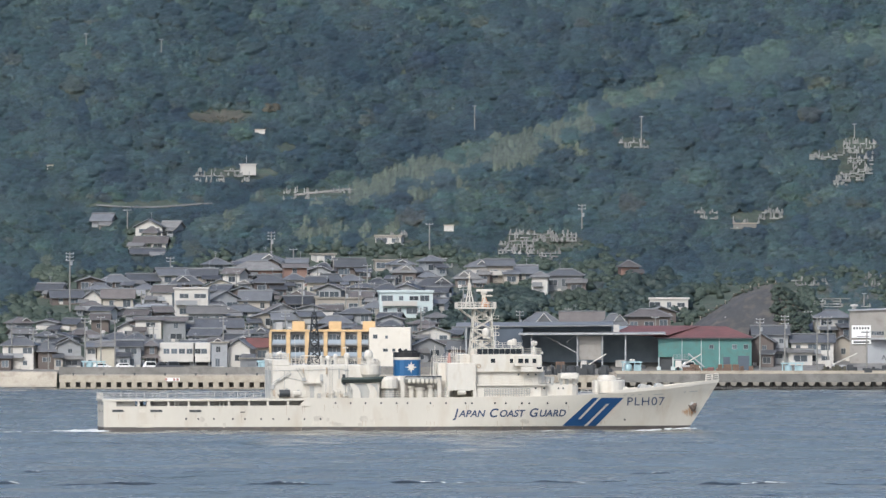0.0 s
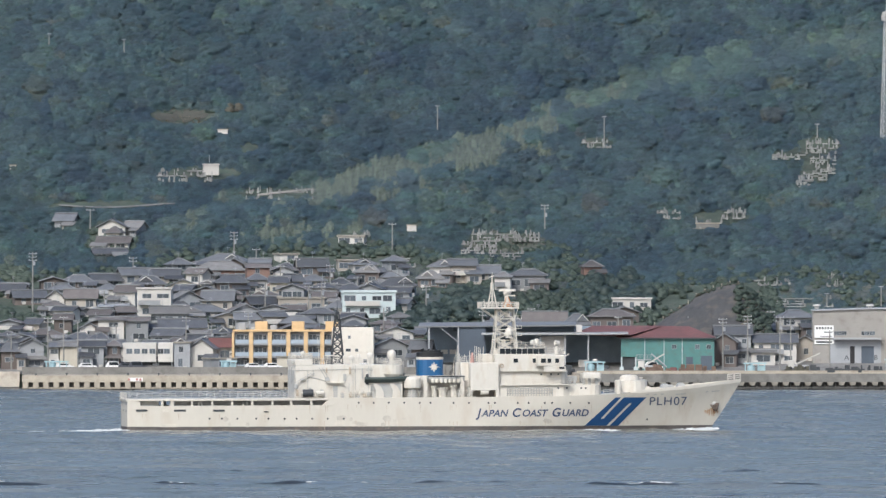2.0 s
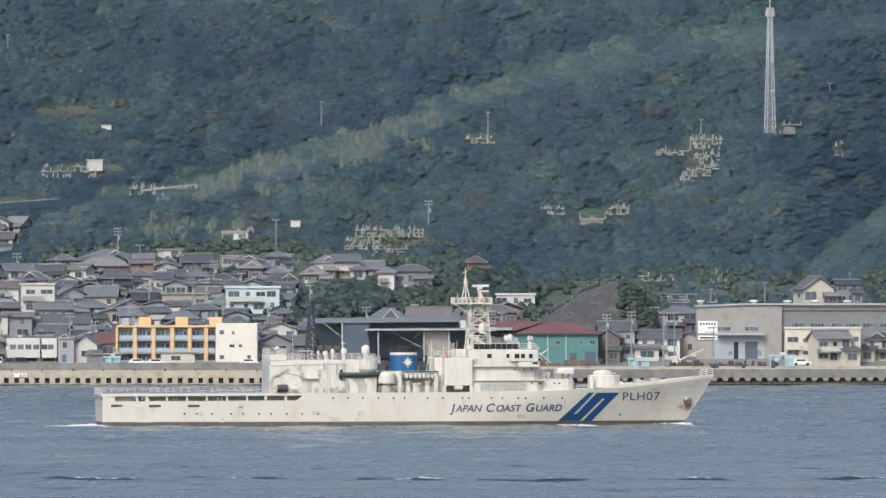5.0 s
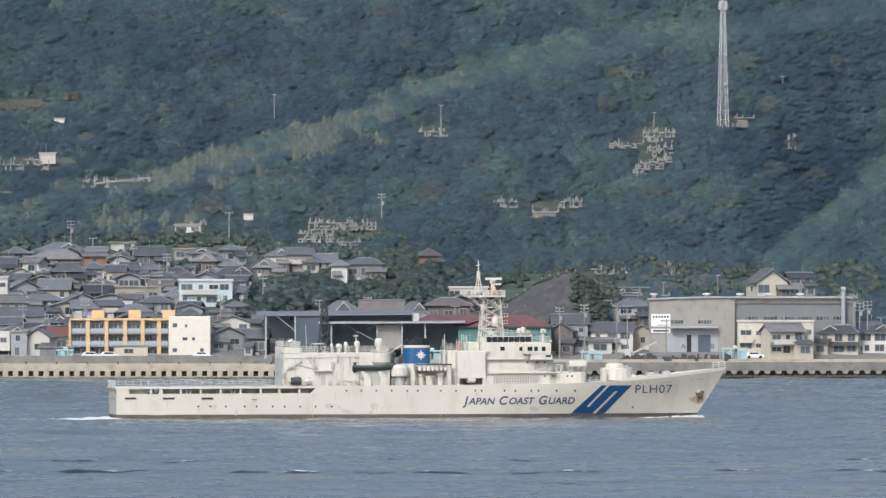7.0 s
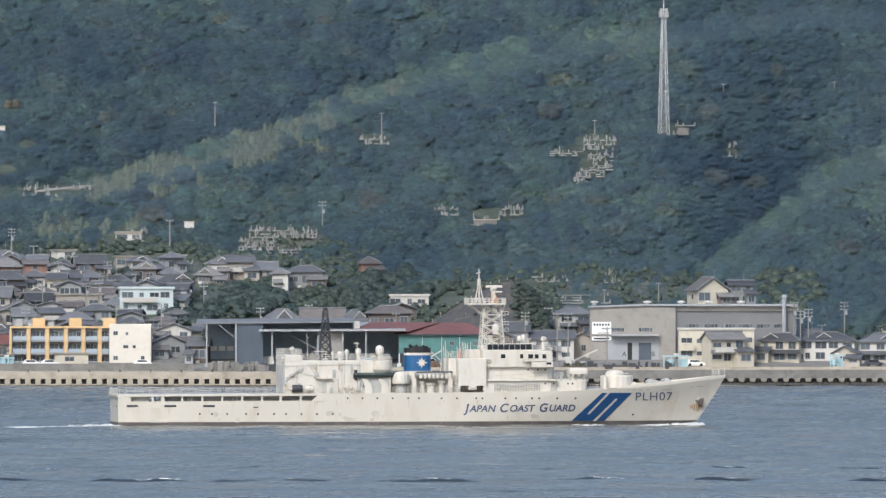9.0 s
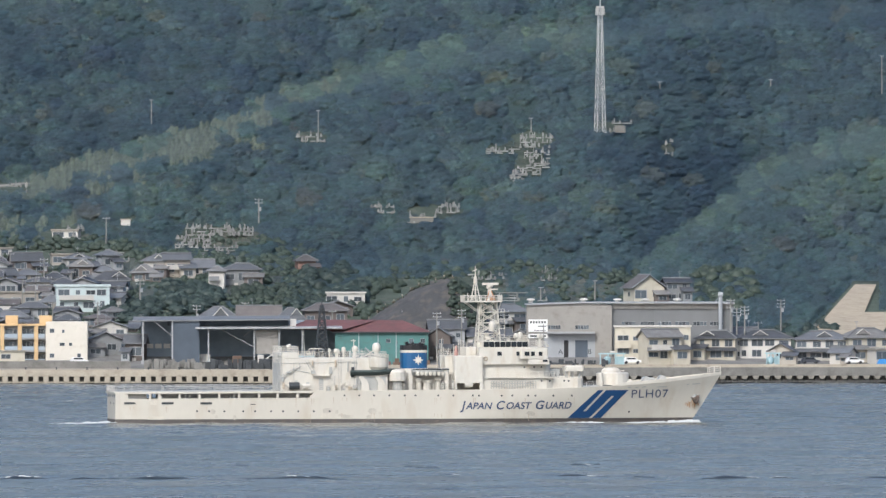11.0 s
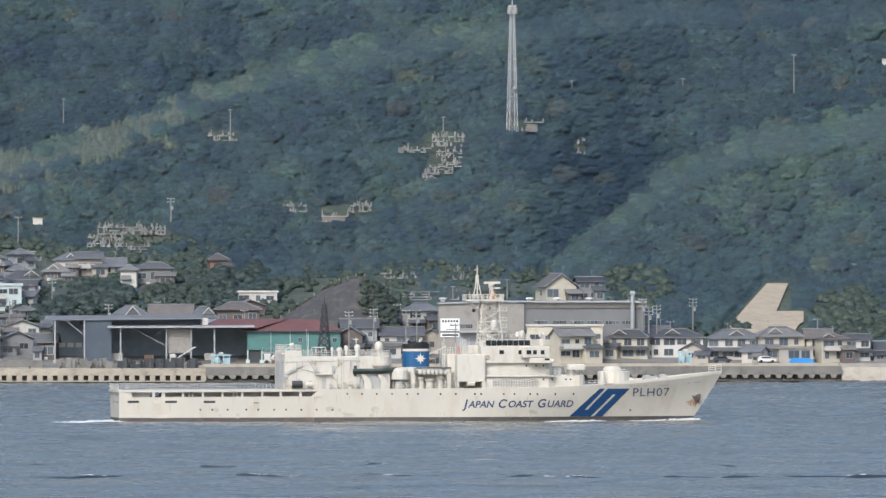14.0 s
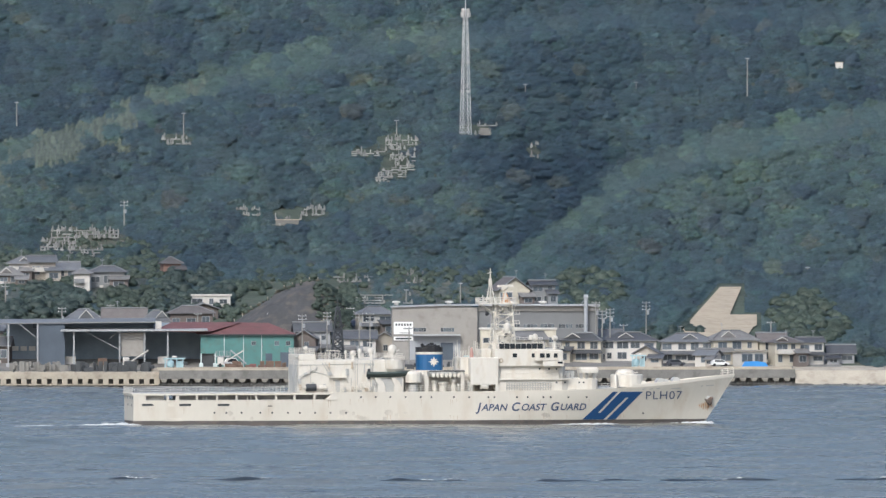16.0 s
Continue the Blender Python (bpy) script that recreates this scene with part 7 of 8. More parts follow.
    tub = part("director_tub", Geo().lathe((ce(668), -6.0, zz(672, 658)), [(1.2, 0), (1.7, 0.6), (1.8, 2.1), (1.72, 2.15), (1.6, 1.2)], 18), "ship_white", ship, "cream round look-out tub")
    part("tub_rail", Geo().rail([(ce(668) + 1.75 * math.cos(k * 0.785), -6.0 + 1.75 * math.sin(k * 0.785), zz(672, 658) + 2.1) for k in range(9)], 0.6, 0.7, 0.04, 2), "ship_white", tub)
    # dark lattice derrick
    part("derrick", Geo().lattice(1.05, 0.35, hz, zz(577, 549), 7, 0.07, (ce(580), 2.5)).lathe((ce(580), 2.5, zz(577, 549)), [(0.4, 0), (0.4, 0.5), (0.1, 0.6)], 8).tube((ce(580), 2.5, zz(577, 549)), (ce(580), 2.5, zz(577, 527)), 0.1, 0.04).box(ce(576), ce(584), 2.2, 2.8, zz(577, 585), zz(577, 583)), "dark_grey", ship, "dark steel lattice mast with a thin spike")
    # ---- boats amidships ----
    boat = part("rescue_boat", boat_geo(st(627), st(706), -6.3, zz(660, 667), 1.0), "boat_green", ship, "dark grey inflatable boat in davits")
    part("console", Geo().box(st(670), st(678), -6.7, -5.9, zz(660, 656), zz(660, 646), 0.1), "dark_grey", boat)
    part("outboard", Geo().box(st(629), st(634), -6.6, -6.0, zz(630, 670), zz(630, 652), 0.1), "dark_grey", boat)
    part("roll_bar", Geo().tube((st(634), -6.8, zz(630, 655)), (st(634), -6.8, zz(630, 645)), 0.06).tube((st(634), -5.8, zz(630, 655)), (st(634), -5.8, zz(630, 645)), 0.06).tube((st(630), -6.3, zz(630, 645)), (st(641), -6.3, zz(630, 645)), 0.1), "ship_grey", boat)
    for u in (652, 681):
        pts = [(st(u - 6), zz(u, 693)), (st(u + 8), zz(u, 693)), (st(u + 8), zz(u, 684)), (st(u + 4), zz(u, 675)), (st(u - 3), zz(u, 669)), (st(u - 10), zz(u, 667)), (st(u - 9), zz(u, 672)), (st(u - 5), zz(u, 680))]
        part("davit", Geo().side(pts, -6.9, -6.5), "ship_white", ship, "white curved boat davit")
    # flat grey plate on the hangar side: shadow between the davits as colour
    part("boat_recess", Geo().box(st(640), st(690), -6.36, -6.2, 5.5, zz(660, 669)), "ship_grey", ship, "grey panel standing for the shade behind the davits")
    part("winch_house", Geo().box(st(655), st(672), -6.2, -4.0, 5.5, zz(660, 668), 0.1), "ship_grey", ship)
    # side behind the lifeboat, the boat's shadow given by its darker colour
    part("side_house", Geo().box(ce(690), ce(815), -4.6, 4.6, 5.5, zz(740, 662), 0.1), "ship_white_shaded", ship)
    part("raft_drum", Geo().lathe((st(711), -6.0, zz(711, 677)), [(1.3, 0), (1.5, 0.1), (1.5, 1.5), (1.3, 1.9), (0.5, 2.1)], 14), "ship_white", ship, "white round winch cover")
    part("drum_pedestal", Geo().lathe((st(711), -6.0, 5.5), [(0.9, 0), (0.75, 1.9)], 10), "ship_grey", ship)
    for u in (733, 797):
        part("davit", Geo().side([(st(u - 3), 5.5), (st(u + 3), 5.5), (st(u + 3), zz(u, 668)), (st(u), zz(u, 657)), (st(u - 6), zz(u, 654)), (st(u - 4), zz(u, 662))], -6.9, -6.6), "ship_white", ship)
    boat = part("lifeboat", boat_geo(st(737), st(802), -5.9, zz(770, 667), 1.15), "ship_grey", ship, "pale grey lifeboat in davits with a dark rim")
    part("grab_line", Geo().rail([(st(738), -7.0, zz(770, 657)), (st(800), -7.0, zz(770, 657))], 0.12, 0.8, 0.09, 1), "dark_grey", boat)
    g = Geo()
    for i in range(7):
        u = 745 + i * 7.5
        g.lathe((st(u), -7.12, zz(u, 663)), [(0.05, -0.5), (0.3, -0.25), (0.3, 0.25), (0.05, 0.3)], 8, (1, 0.4))
    part("fender", g, "ship_white", boat)
    for u, w, h in ((745, 9, 20), (757, 14, 17), (778, 10, 22), (790, 5, 14), (722, 5, 12), (808, 5, 17)):
        part("ventilator", Geo().lathe((st(u + w / 2), -5.4, 5.5), [(w / 22, 0), (w / 22, h / 14), (w / 16, h / 13), (w / 16, h / 10.4), (w / 40, h / 10)], 10), "ship_white" if w > 5 else "ship_grey", ship)
    # ---- funnel ----
    x0, x1 = ce(713) + 0.2, ce(760) + 0.2

    def oval(a, b, w, n=18):
        c, r = (a + b) / 2, (b - a) / 2
        return [(c + r * math.copysign(abs(math.cos(6.2832 * i / n)) ** 0.7, math.cos(6.2832 * i / n)), w * math.copysign(abs(math.sin(6.2832 * i / n)) ** 0.7, math.sin(6.2832 * i / n))) for i in range(n)]
    fz = zz(740, 627)
    funnel = part("funnel", Geo().plan(oval(x0, x1, 2.2), 8.5, fz), "funnel_blue", ship, "blue funnel with a white compass-star emblem")
    part("funnel_band", Geo().plan(oval(x0 - 0.02, x1 + 0.02, 2.22), fz, fz + 0.42), "ship_white", funnel)
    part("funnel_top", Geo().plan(oval(x0 - 0.02, x1 + 0.02, 2.22), fz + 0.42, zz(740, 614)).plan(oval(x0 + 0.9, x1 - 0.4, 1.6), zz(740, 614), zz(740, 611)), "black", funnel, "black funnel top")
    for k, dx in enumerate((1.2, 2.2, 3.4)):
        part("exhaust_pipe", Geo().tube((x0 + dx, -0.4, zz(740, 613)), (x0 + dx - 0.25, -0.4, zz(740, 608 + k)), 0.28, n=8), "black", funnel)
    part("funnel_base", Geo().plan(oval(x0 - 0.15, x1 + 0.15, 2.4), 7.5, zz(740, 655)), "ship_white", funnel)
    cx, cz = ce(741.5) + 0.2, zz(741, 640)
    vs = [(cx, -2.3, cz)]
    for i in range(16):
        r = (1.0 if i % 4 == 0 else 0.78) if i % 2 == 0 else 0.42
        vs.append((cx + r * math.sin(math.pi * i / 8), -2.27, cz + r * math.cos(math.pi * i / 8)))
    part("star_emblem", Geo().add(vs, [(0, i, i % 16 + 1) for i in range(1, 17)]), "ship_white", funnel, "white eight-pointed star")
    # ---- gantry box with its arch, aft of the bridge ----
    x0, x1 = st(811), st(861)
    part("arch_house", Geo().box(x0, x1, -6.9, -3.4, zz(835, 680), zz(835, 632), 0.12), "ship_white", ship)
    part("arch_leg", Geo().box(x0, x0 + 0.35, -6.9, -3.4, 5.5, zz(835, 679)), "ship_white", ship)
    part("arch_leg", Geo().box(x1 - 0.55, x1, -6.9, -3.4, 5.5, zz(835, 679)), "ship_white", ship)
    part("life_raft", Geo().tube((st(829), -6.4, 6.4), (st(843), -6.4, 6.4), 0.5, n=10), "ship_white", ship)
    # back of the arch, its shade in the colour too
    part("recess", Geo().box(x0 + 0.3, x1 - 0.5, -3.9, -3.3, 5.5, zz(835, 679)), "ship_white_shaded", ship)
    # ---- bridge and deckhouses ----
    def house(ua, ub, va, vb, w, rounded=1.4, name="deckhouse"):
        a, b_ = ce(ua), ce(ub)
        pl = [(a, -w), (b_ - rounded, -w), (b_ - rounded * 0.4, -w + rounded * 0.45), (b_, -w + rounded * 1.5), (b_, w - rounded * 1.5), (b_ - rounded * 0.4, w - rounded * 0.45), (b_ - rounded, w), (a, w)]
        return part(name, Geo().plan(pl, zz((ua + ub) / 2, vb), zz((ua + ub) / 2, va)), "ship_white", ship)
    house(846, 975, 646, 694, 5.6)
    house(846, 985, 672, 694, 6.3, 2.0)
    part("deck_edge", Geo().box(ce(850), ce(978), -6.7, 6.7, zz(910, 671.5), zz(910, 669.5)), "ship_white", ship)
    house(846, 968, 617, 647, 6.2, 1.6, "bridge")
    part("bridge_wing", Geo().box(ce(930), ce(968), -7.3, 7.3, zz(950, 647), zz(950, 638), 0.1), "ship_white", ship)
    part("bridge_wing", Geo().box(ce(918), ce(966), -7.2, -5.6, zz(945, 637), zz(945, 618), 0.15), "ship_white", ship)
    win = mesh_of("window", Geo().box(-0.5, 0.5, -0.06, 0.04, -0.42, 0.42), M["glass"])
    for u, k in ((922, 0.7), (938, 1.1), (948.5, 0.85), (962, 0.85)):
        shared("window", win, ship, pose(st(u), -7.22, zz(u, 628)) @ Matrix.Diagonal((k * 0.75, 1, 0.85, 1)), "dark bridge window")
    shared("window", win, ship, pose(st(891), -6.22, zz(891, 628)) @ Matrix.Diagonal((0.75, 1, 0.8, 1)))
    shared("window", win, ship, pose(st(970), -7.32, zz(970, 640.5)) @ Matrix.Diagonal((0.85, 1, 0.4, 1)))
    for u, v in ((936, 652), (953, 652), (966, 652), (1005, 676), (1013, 676), (980, 676), (965, 676)):
        shared("porthole", scut, ship, pose(st(u), -5.62 if v < 660 else -6.32, zz(u, v)))
    # screened upper bridge: dark panes in a white frame
    xa, xb, za, zb = ce(854), ce(932), zz(895, 617), zz(895, 606)
    part("upper_bridge", Geo().box(xa, xb + 0.1, -5.4, 5.4, za - 0.1, zb - 0.35), "ship_white", ship)
    for i in range(8):
        w = (xb - xa) / 8
        part("screen_pane", Geo().box(xa + i * w + 0.06, xa + (i + 1) * w - 0.06, -5.75, -5.65, za + 0.05, zb - 0.1), "glass", ship, "dark glass wind screen pane")
    for i in range(6):
        part("screen_pane", Geo().box(xb + 0.02, xb + 0.12, -5.6 + i * 1.9, -3.8 + i * 1.9, za + 0.05, zb - 0.1), "glass", ship)
    part("screen_frame", Geo().box(xa, xb, -5.8, -5.62, zb - 0.1, zb + 0.05).box(xa, xb, -5.8, -5.62, za - 0.1, za + 0.05), "ship_white", ship)
    part("bridge_rail", Geo().rail([(ce(850), -5.6, zb), (xb, -5.6, zb), (xb, 5.6, zb)], 0.9, 1.5).rail([(xb, -6.6, za), (ce(965), -6.6, za), (ce(965), 6.6, za)], 1.0, 1.4), "ship_white", ship)
    part("deck_rail", Geo().rail([(ce(866), -6.6, zz(905, 690)), (ce(945), -6.6, zz(905, 690))], 1.3, 0.45, 0.05, 3), "ship_grey", ship)
    part("deck_rail", Geo().rail([(ce(866), -6.6, zz(905, 669.5)), (ce(978), -6.6, zz(905, 669.5))], 0.9, 1.3), "ship_white", ship)
    part("lifebuoy", Geo().add(*ring_geo((st(866.5), -6.3, zz(866, 637)), 0.3, 0.09)), "ship_tan", ship, "faded lifebuoy on the bridge side")
    part("searchlight", Geo().tube((ce(916), -4, zb), (ce(916), -4, zz(916, 600)), 0.12).dome((ce(914), -4, zz(916, 601)), 0.45, 0.9).dome((ce(921), -4, zz(916, 601)), 0.5, 1.1), "ship_white", ship)
    part("searchlight", Geo().tube((ce(956), -4, za), (ce(956), -4, zz(956, 600)), 0.3, 0.2, 8).tube((ce(953), -4.3, zz(956, 597)), (ce(959), -4.0, zz(956, 598)), 0.42, n=8), "ship_white", ship)
    part("pelorus", Geo().tube((ce(934), -5, za), (ce(934), -5, zz(934, 603)), 0.25, 0.2, 8).tube((ce(968), -5, za), (ce(968), -5, zz(968, 612)), 0.3, 0.2, 8), "ship_white", ship)
    # clutter between funnel and mast: flag lockers, vents, poles
    rng = random.Random(8)
    for i in range(24):
        u = 778 + i * 3.0
        v1 = 632 - rng.uniform(3, 30)
        part("post", Geo().tube((ce(u), -3 + rng.uniform(-1, 2), zz(u, 655)), (ce(u), -3, zz(u, v1)), rng.uniform(0.05, 0.14), 0.05), "ship_white", ship)
    part("flag_locker", Geo().lathe((ce(808), -4.0, zz(808, 632)), [(0.35, 0), (0.3, 0.7), (0.12, 1.7)], 8), "red_faded", ship, "faded red gear box")
    part("vent_house", Geo().box(ce(788), ce(846), -4.0, 4.0, 8.0, zz(815, 632), 0.1), "ship_white", ship)
    part("vent_house", Geo().box(ce(826), ce(845), -3.0, 3.0, zz(835, 632), zz(835, 617), 0.1), "ship_white", ship)
    part("platform_rail", Geo().rail([(ce(788), -4, zz(800, 632)), (ce(846), -4, zz(800, 632))], 1.1, 1.0), "ship_white", ship)
    # ---- mast ----
    mx = ce(858)
    mast_shift = 0.8
    mast = part("mast", Geo().box(mx - 1.8, mx + 2.4, -2.2, 2.2, zz(860, 617), zz(860, 611)), "ship_white", ship, "white lattice radar mast")
    mast.location.x = mast_shift
    part("mast_lattice", Geo().lattice(1.95, 1.4, zz(860, 612), zz(860, 537), 4, 0.085, (mx + 0.35, 0)), "ship_white", mast)
    pz = zz(855, 536)
    part("platform", Geo().box(ce(817), ce(884), -2.4, 2.4, pz - 0.15, pz + 0.1), "ship_white", mast)
    part("platform_rail", Geo().rail([(ce(817), -2.3, pz + 0.1), (ce(884), -2.3, pz + 0.1), (ce(884), 2.3, pz + 0.1), (ce(817), 2.3, pz + 0.1), (ce(817), -2.3, pz + 0.1)], 0.85, 0.7, 0.04), "ship_white", mast)
    part("bracket", Geo().tube((ce(820), -1.5, pz), (ce(846), -1.4, zz(846, 556)), 0.1).tube((ce(820), 1.5, pz), (ce(846), 1.4, zz(846, 556)), 0.1).tube((ce(884), -1.2, pz), (ce(878), -1.2, zz(846, 556)), 0.08), "ship_white", mast)
    part("topmast", tripod(840, 831, 850, pz), "ship_white", mast)
    scan = part("radar_pedestal", Geo().lathe((ce(866), 0, pz), [(0.55, 0), (0.4, 1.2), (0.22, 1.7), (0.22, 2.2), (0.5, 2.5), (0.5, 2.75)], 10), "ship_white", mast)
    part("radar_scanner", Geo().box(ce(852), ce(881), -0.3, 0.3, pz + 2.75, pz + 3.15, 0.08), "ship_white", scan, "long white radar scanner bar")
    part("radar_stay", Geo().tube((ce(858), -1.2, pz), (ce(864), -0.3, pz + 1.7), 0.07).tube((ce(874), -1.2, pz), (ce(868), -0.3, pz + 1.7), 0.07).tube((ce(856), -1.6, pz + 0.9), (ce(876), -1.6, pz + 0.9), 0.05), "orange_dull", mast, "orange painted stay")
    part("radar_scanner", Geo().box(ce(867), ce(880), -0.2, 0.2, zz(878, 516), zz(878, 513.5)).tube((ce(863), 0, pz), (ce(863), 0, zz(872, 513)), 0.14).dome((ce(863), 0, zz(863, 514)), 0.32, 0.8), "ship_white", mast)
    part("radar_scanner", Geo().box(ce(828), ce(836), -1.8, -1.4, zz(830, 530), zz(830, 526), 0.1).tube((ce(824), -1.5, pz), (ce(824), -1.5, zz(824, 521)), 0.06), "ship_white", mast)
    part("lamp", Geo().dome((ce(866), -1.9, pz + 0.15), 0.4, 0.6), "orange_dull", mast, "orange signal lamp cover")
    part("radome", Geo().dome((ce(866), -2.4, zz(866, 587)), 0.62, 1.6).box(ce(861), ce(872), -2.8, -1.4, zz(866, 589), zz(866, 587)), "ship_white", mast, "white satellite radome")
    for v in (555, 572, 584, 600):
        part("yard", Geo().box(ce(876), ce(890), -1.7, -0.8, zz(880, v + 0.8), zz(880, v)).rail([(ce(877), -1.7, zz(880, v)), (ce(889), -1.7, zz(880, v))], 0.5, 0.5, 0.03, 1), "ship_white", mast)
    part("mast_box", Geo().box(ce(843), ce(848), -1.5, 0.2, zz(845, 560), zz(845, 550), 0.05), "ship_white", mast)
    part("mast_box", Geo().box(ce(855), ce(862), -1.2, 0.2, zz(845, 604), zz(845, 592), 0.05), "ship_white", mast)
    part("mast_box", Geo().box(ce(862), ce(870), -1.0, 1.0, zz(865, 553), zz(865, 545)), "ship_white", mast)
    part("ladder", Geo().rail([(ce(850), -1.9, zz(850, 610)), (ce(853), -1.7, zz(850, 540))], 0.01, 0.5, 0.05, 1).tube((ce(846), -1.9, zz(850, 610)), (ce(849), -1.6, zz(850, 540)), 0.05), "ship_white", mast)
    part("signal_shape", Geo().lathe((ce(829), -3.0, zz(829, 558)), [(0.05, 0), (0.3, 0.15), (0.33, 0.35), (0.3, 0.55), (0.05, 0.7)], 10).tube((ce(829), -3, zz(829, 552)), (ce(822), -2.0, pz), 0.012, n=3), "black", mast, "black round signal shape on a halyard")
    # ---- forward: deckhouse, gun tub, gear ----
    house(975, 1033, 671, 694, 5.4, 1.2, "fore_house")
    part("gun_tub", Geo().lathe((ce(1020), -0.5, zz(1020, 662)), [(1.4, -0.9), (1.75, 0), (1.85, 1.1)], 14), "ship_white", ship, "white round platform shield")
    part("gun_platform", Geo().box(ce(970), ce(1030), -4.6, 3, zz(1010, 671), zz(1010, 668.5)), "ship_white", ship)
    for u in (976, 984, 1000, 1010, 1022):
        part("ready_locker", Geo().box(ce(u), ce(u + 5), -4.6, -4.0, zz(u, 671), zz(u, 659), 0.04), "ship_grey", ship)
    part("hose_box", Geo().box(ce(974), ce(992), -3.5, -2.5, zz(980, 664), zz(980, 656), 0.08), "ship_grey", ship)
    part("mount_shade", Geo().box(ce(1000), ce(1032), -5.5, -3.5, zz(1015, 659), zz(1015, 649), 0.25), "ship_white", ship)
    part("vent_post", Geo().tube((ce(1066), -3, sheer(84)), (ce(1066), -3, zz(1066, 663)), 0.35, 0.3, 8), "ship_white", ship)
    turret = part("gun_house", Geo().lathe((ce(1091), 0, zz(1086, 684)), [(2.8, 0), (2.8, 1.95), (2.6, 2.1)], 18), "ship_white", ship, "white drum-shaped gun mount base")
    part("gun_shield", Geo().lathe((ce(1088), 0, zz(1086, 664)), [(1.5, 0), (1.45, 0.6), (1.1, 0.95), (0.4, 1.05)], 12, (1.1, 0.8)).tube((ce(1094), 0, zz(1086, 660)), (ce(1112), 0, zz(1086, 659)), 0.08), "ship_white", turret)
    for u, r, h in ((1119, 0.55, 1.2), (1150, 0.75, 1.1), (1178, 0.7, 0.9), (1160, 0.5, 0.7)):
        part("windlass", Geo().tube((ce(u), -1.5, sheer(ce(u)) + 0.4), (ce(u), 1.0, sheer(ce(u)) + 0.4), r, n=10), "ship_grey" if u != 1119 else "ship_white", ship)
    part("bow_rail", Geo().rail([(ce(1262), -0.8, sheer(103) + 0.5), (ce(1283), 0, sheer(105.2) + 0.5), (ce(1262), 0.8, sheer(103) + 0.5)], 1.0, 0.9, 0.04), "ship_white", ship)
    part("jackstaff", Geo().tube((ce(1283), 0, sheer(105)), (ce(1283.5), 0, zz(1283, 652)), 0.07, 0.04), "ship_white", ship)
    part("fore_rail", Geo().rail([(ce(1035), -6.2, 5.7), (ce(1060), -5.6, 5.75)], 1.0, 1.2), "ship_white", ship)
    return ship


def tripod(c, a, b, z0):
    """Topmast: six legs drawn together under a drum, and a spike with a short arm."""
    g, z1 = Geo(), zz(840, 503)
    for k in range(6):
        th = k * math.pi / 3 + 0.3
        foot = ((ce(a) + ce(b)) / 2 + (ce(b) - ce(a)) / 2 * math.cos(th), 0.85 * math.sin(th), z0)
        g.tube(foot, (ce(c) + 0.2 * math.cos(th), 0.2 * math.sin(th), z1), 0.085, n=5)
    for f in (0.3, 0.6):
        g.lathe((ce(c), 0, z0 + (z1 - z0) * f), [(0.95 * (1 - 0.8 * f), 0), (0.95 * (1 - 0.8 * f), 0.08)], 10)
    g.tube((ce(c), 0, z1 - 0.1), (ce(c), 0, zz(840, 492)), 0.34, 0.28, 8).tube((ce(c), 0, zz(840, 492)), (ce(c), 0, zz(840, 474)), 0.13, 0.06)
    return g.tube((ce(c - 5), 0, zz(840, 483)), (ce(c + 3), 0, zz(840, 480)), 0.07)


def boat_geo(xa, xb, y, z, h):
    """A boat hull with a rising bow, from stern xa to bow xb."""
    g = Geo()
    n = 12
    secs = []
    for i in range(n + 1):
        f = i / n
        x = xa + (xb - xa) * f
        w = 1.0 * (1 - max(0.0, (f - 0.6) / 0.4) ** 2.2) + 0.02
        up = 0.5 * max(0.0, f - 0.55) ** 1.3
        secs.append([(x, y - w, z + h * 0.95 + up), (x, y - w * 1.05, z + h * 0.6 + up), (x, y - w * 0.6, z + h * 0.15 + up * 1.2), (x, y, z + up * 1.6),
                     (x, y + w * 0.6, z + h * 0.15 + up * 1.2), (x, y + w * 1.05, z + h * 0.6 + up), (x, y + w, z + h * 0.95 + up), (x, y, z + h * 0.8 + up)])
    vs = [p for s in secs for p in s]
    fs = [(i * 8 + j, i * 8 + (j + 1) % 8, i * 8 + 8 + (j + 1) % 8, i * 8 + 8 + j) for i in range(n) for j in range(8)]
    return g.add(vs, fs + [tuple(range(8)), tuple(range(n * 8 + 7, n * 8 - 1, -1))])


def ring_geo(c, r, w, n=12, m=6):
    vs = [(c[0] + (r + w * math.cos(6.2832 * j / m)) * math.cos(6.2832 * i / n), c[1] + w * math.sin(6.2832 * j / m), c[2] + (r + w * math.cos(6.2832 * j / m)) * math.sin(6.2832 * i / n)) for i in range(n) for j in range(m)]
    return vs, [(i * m + j, ((i + 1) % n) * m + j, ((i + 1) % n) * m + (j + 1) % m, i * m + (j + 1) % m) for i in range(n) for j in range(m)]


M["plate_patch"] = material("plate_patch", (0.62, 0.58, 0.50), 0.5, vary=0.15, scale=0.8, fine=4)
M["rust_pale"] = material("rust_pale", (0.40, 0.23, 0.115), 0.85, vary=0.35, fine=8)
M["rust_trace"] = material("rust_trace", (0.50, 0.43, 0.34), 0.7, vary=0.2, fine=8)
M["scuffed"] = material("scuffed", (0.52, 0.485, 0.42), 0.6, vary=0.22, scale=0.9, fine=5)
M["ship_tan"] = material("ship_tan", (0.48, 0.40, 0.30), 0.6, vary=0.2)
M["rust_faint"] = material("rust_faint", (0.55, 0.44, 0.32), 0.8, vary=0.25, fine=8)
M["rusty_iron"] = material("rusty_iron", (0.11, 0.085, 0.07), 0.8, vary=0.4, fine=6, dirt=(0.2, 0.1, 0.05), dirt_amount=0.3)
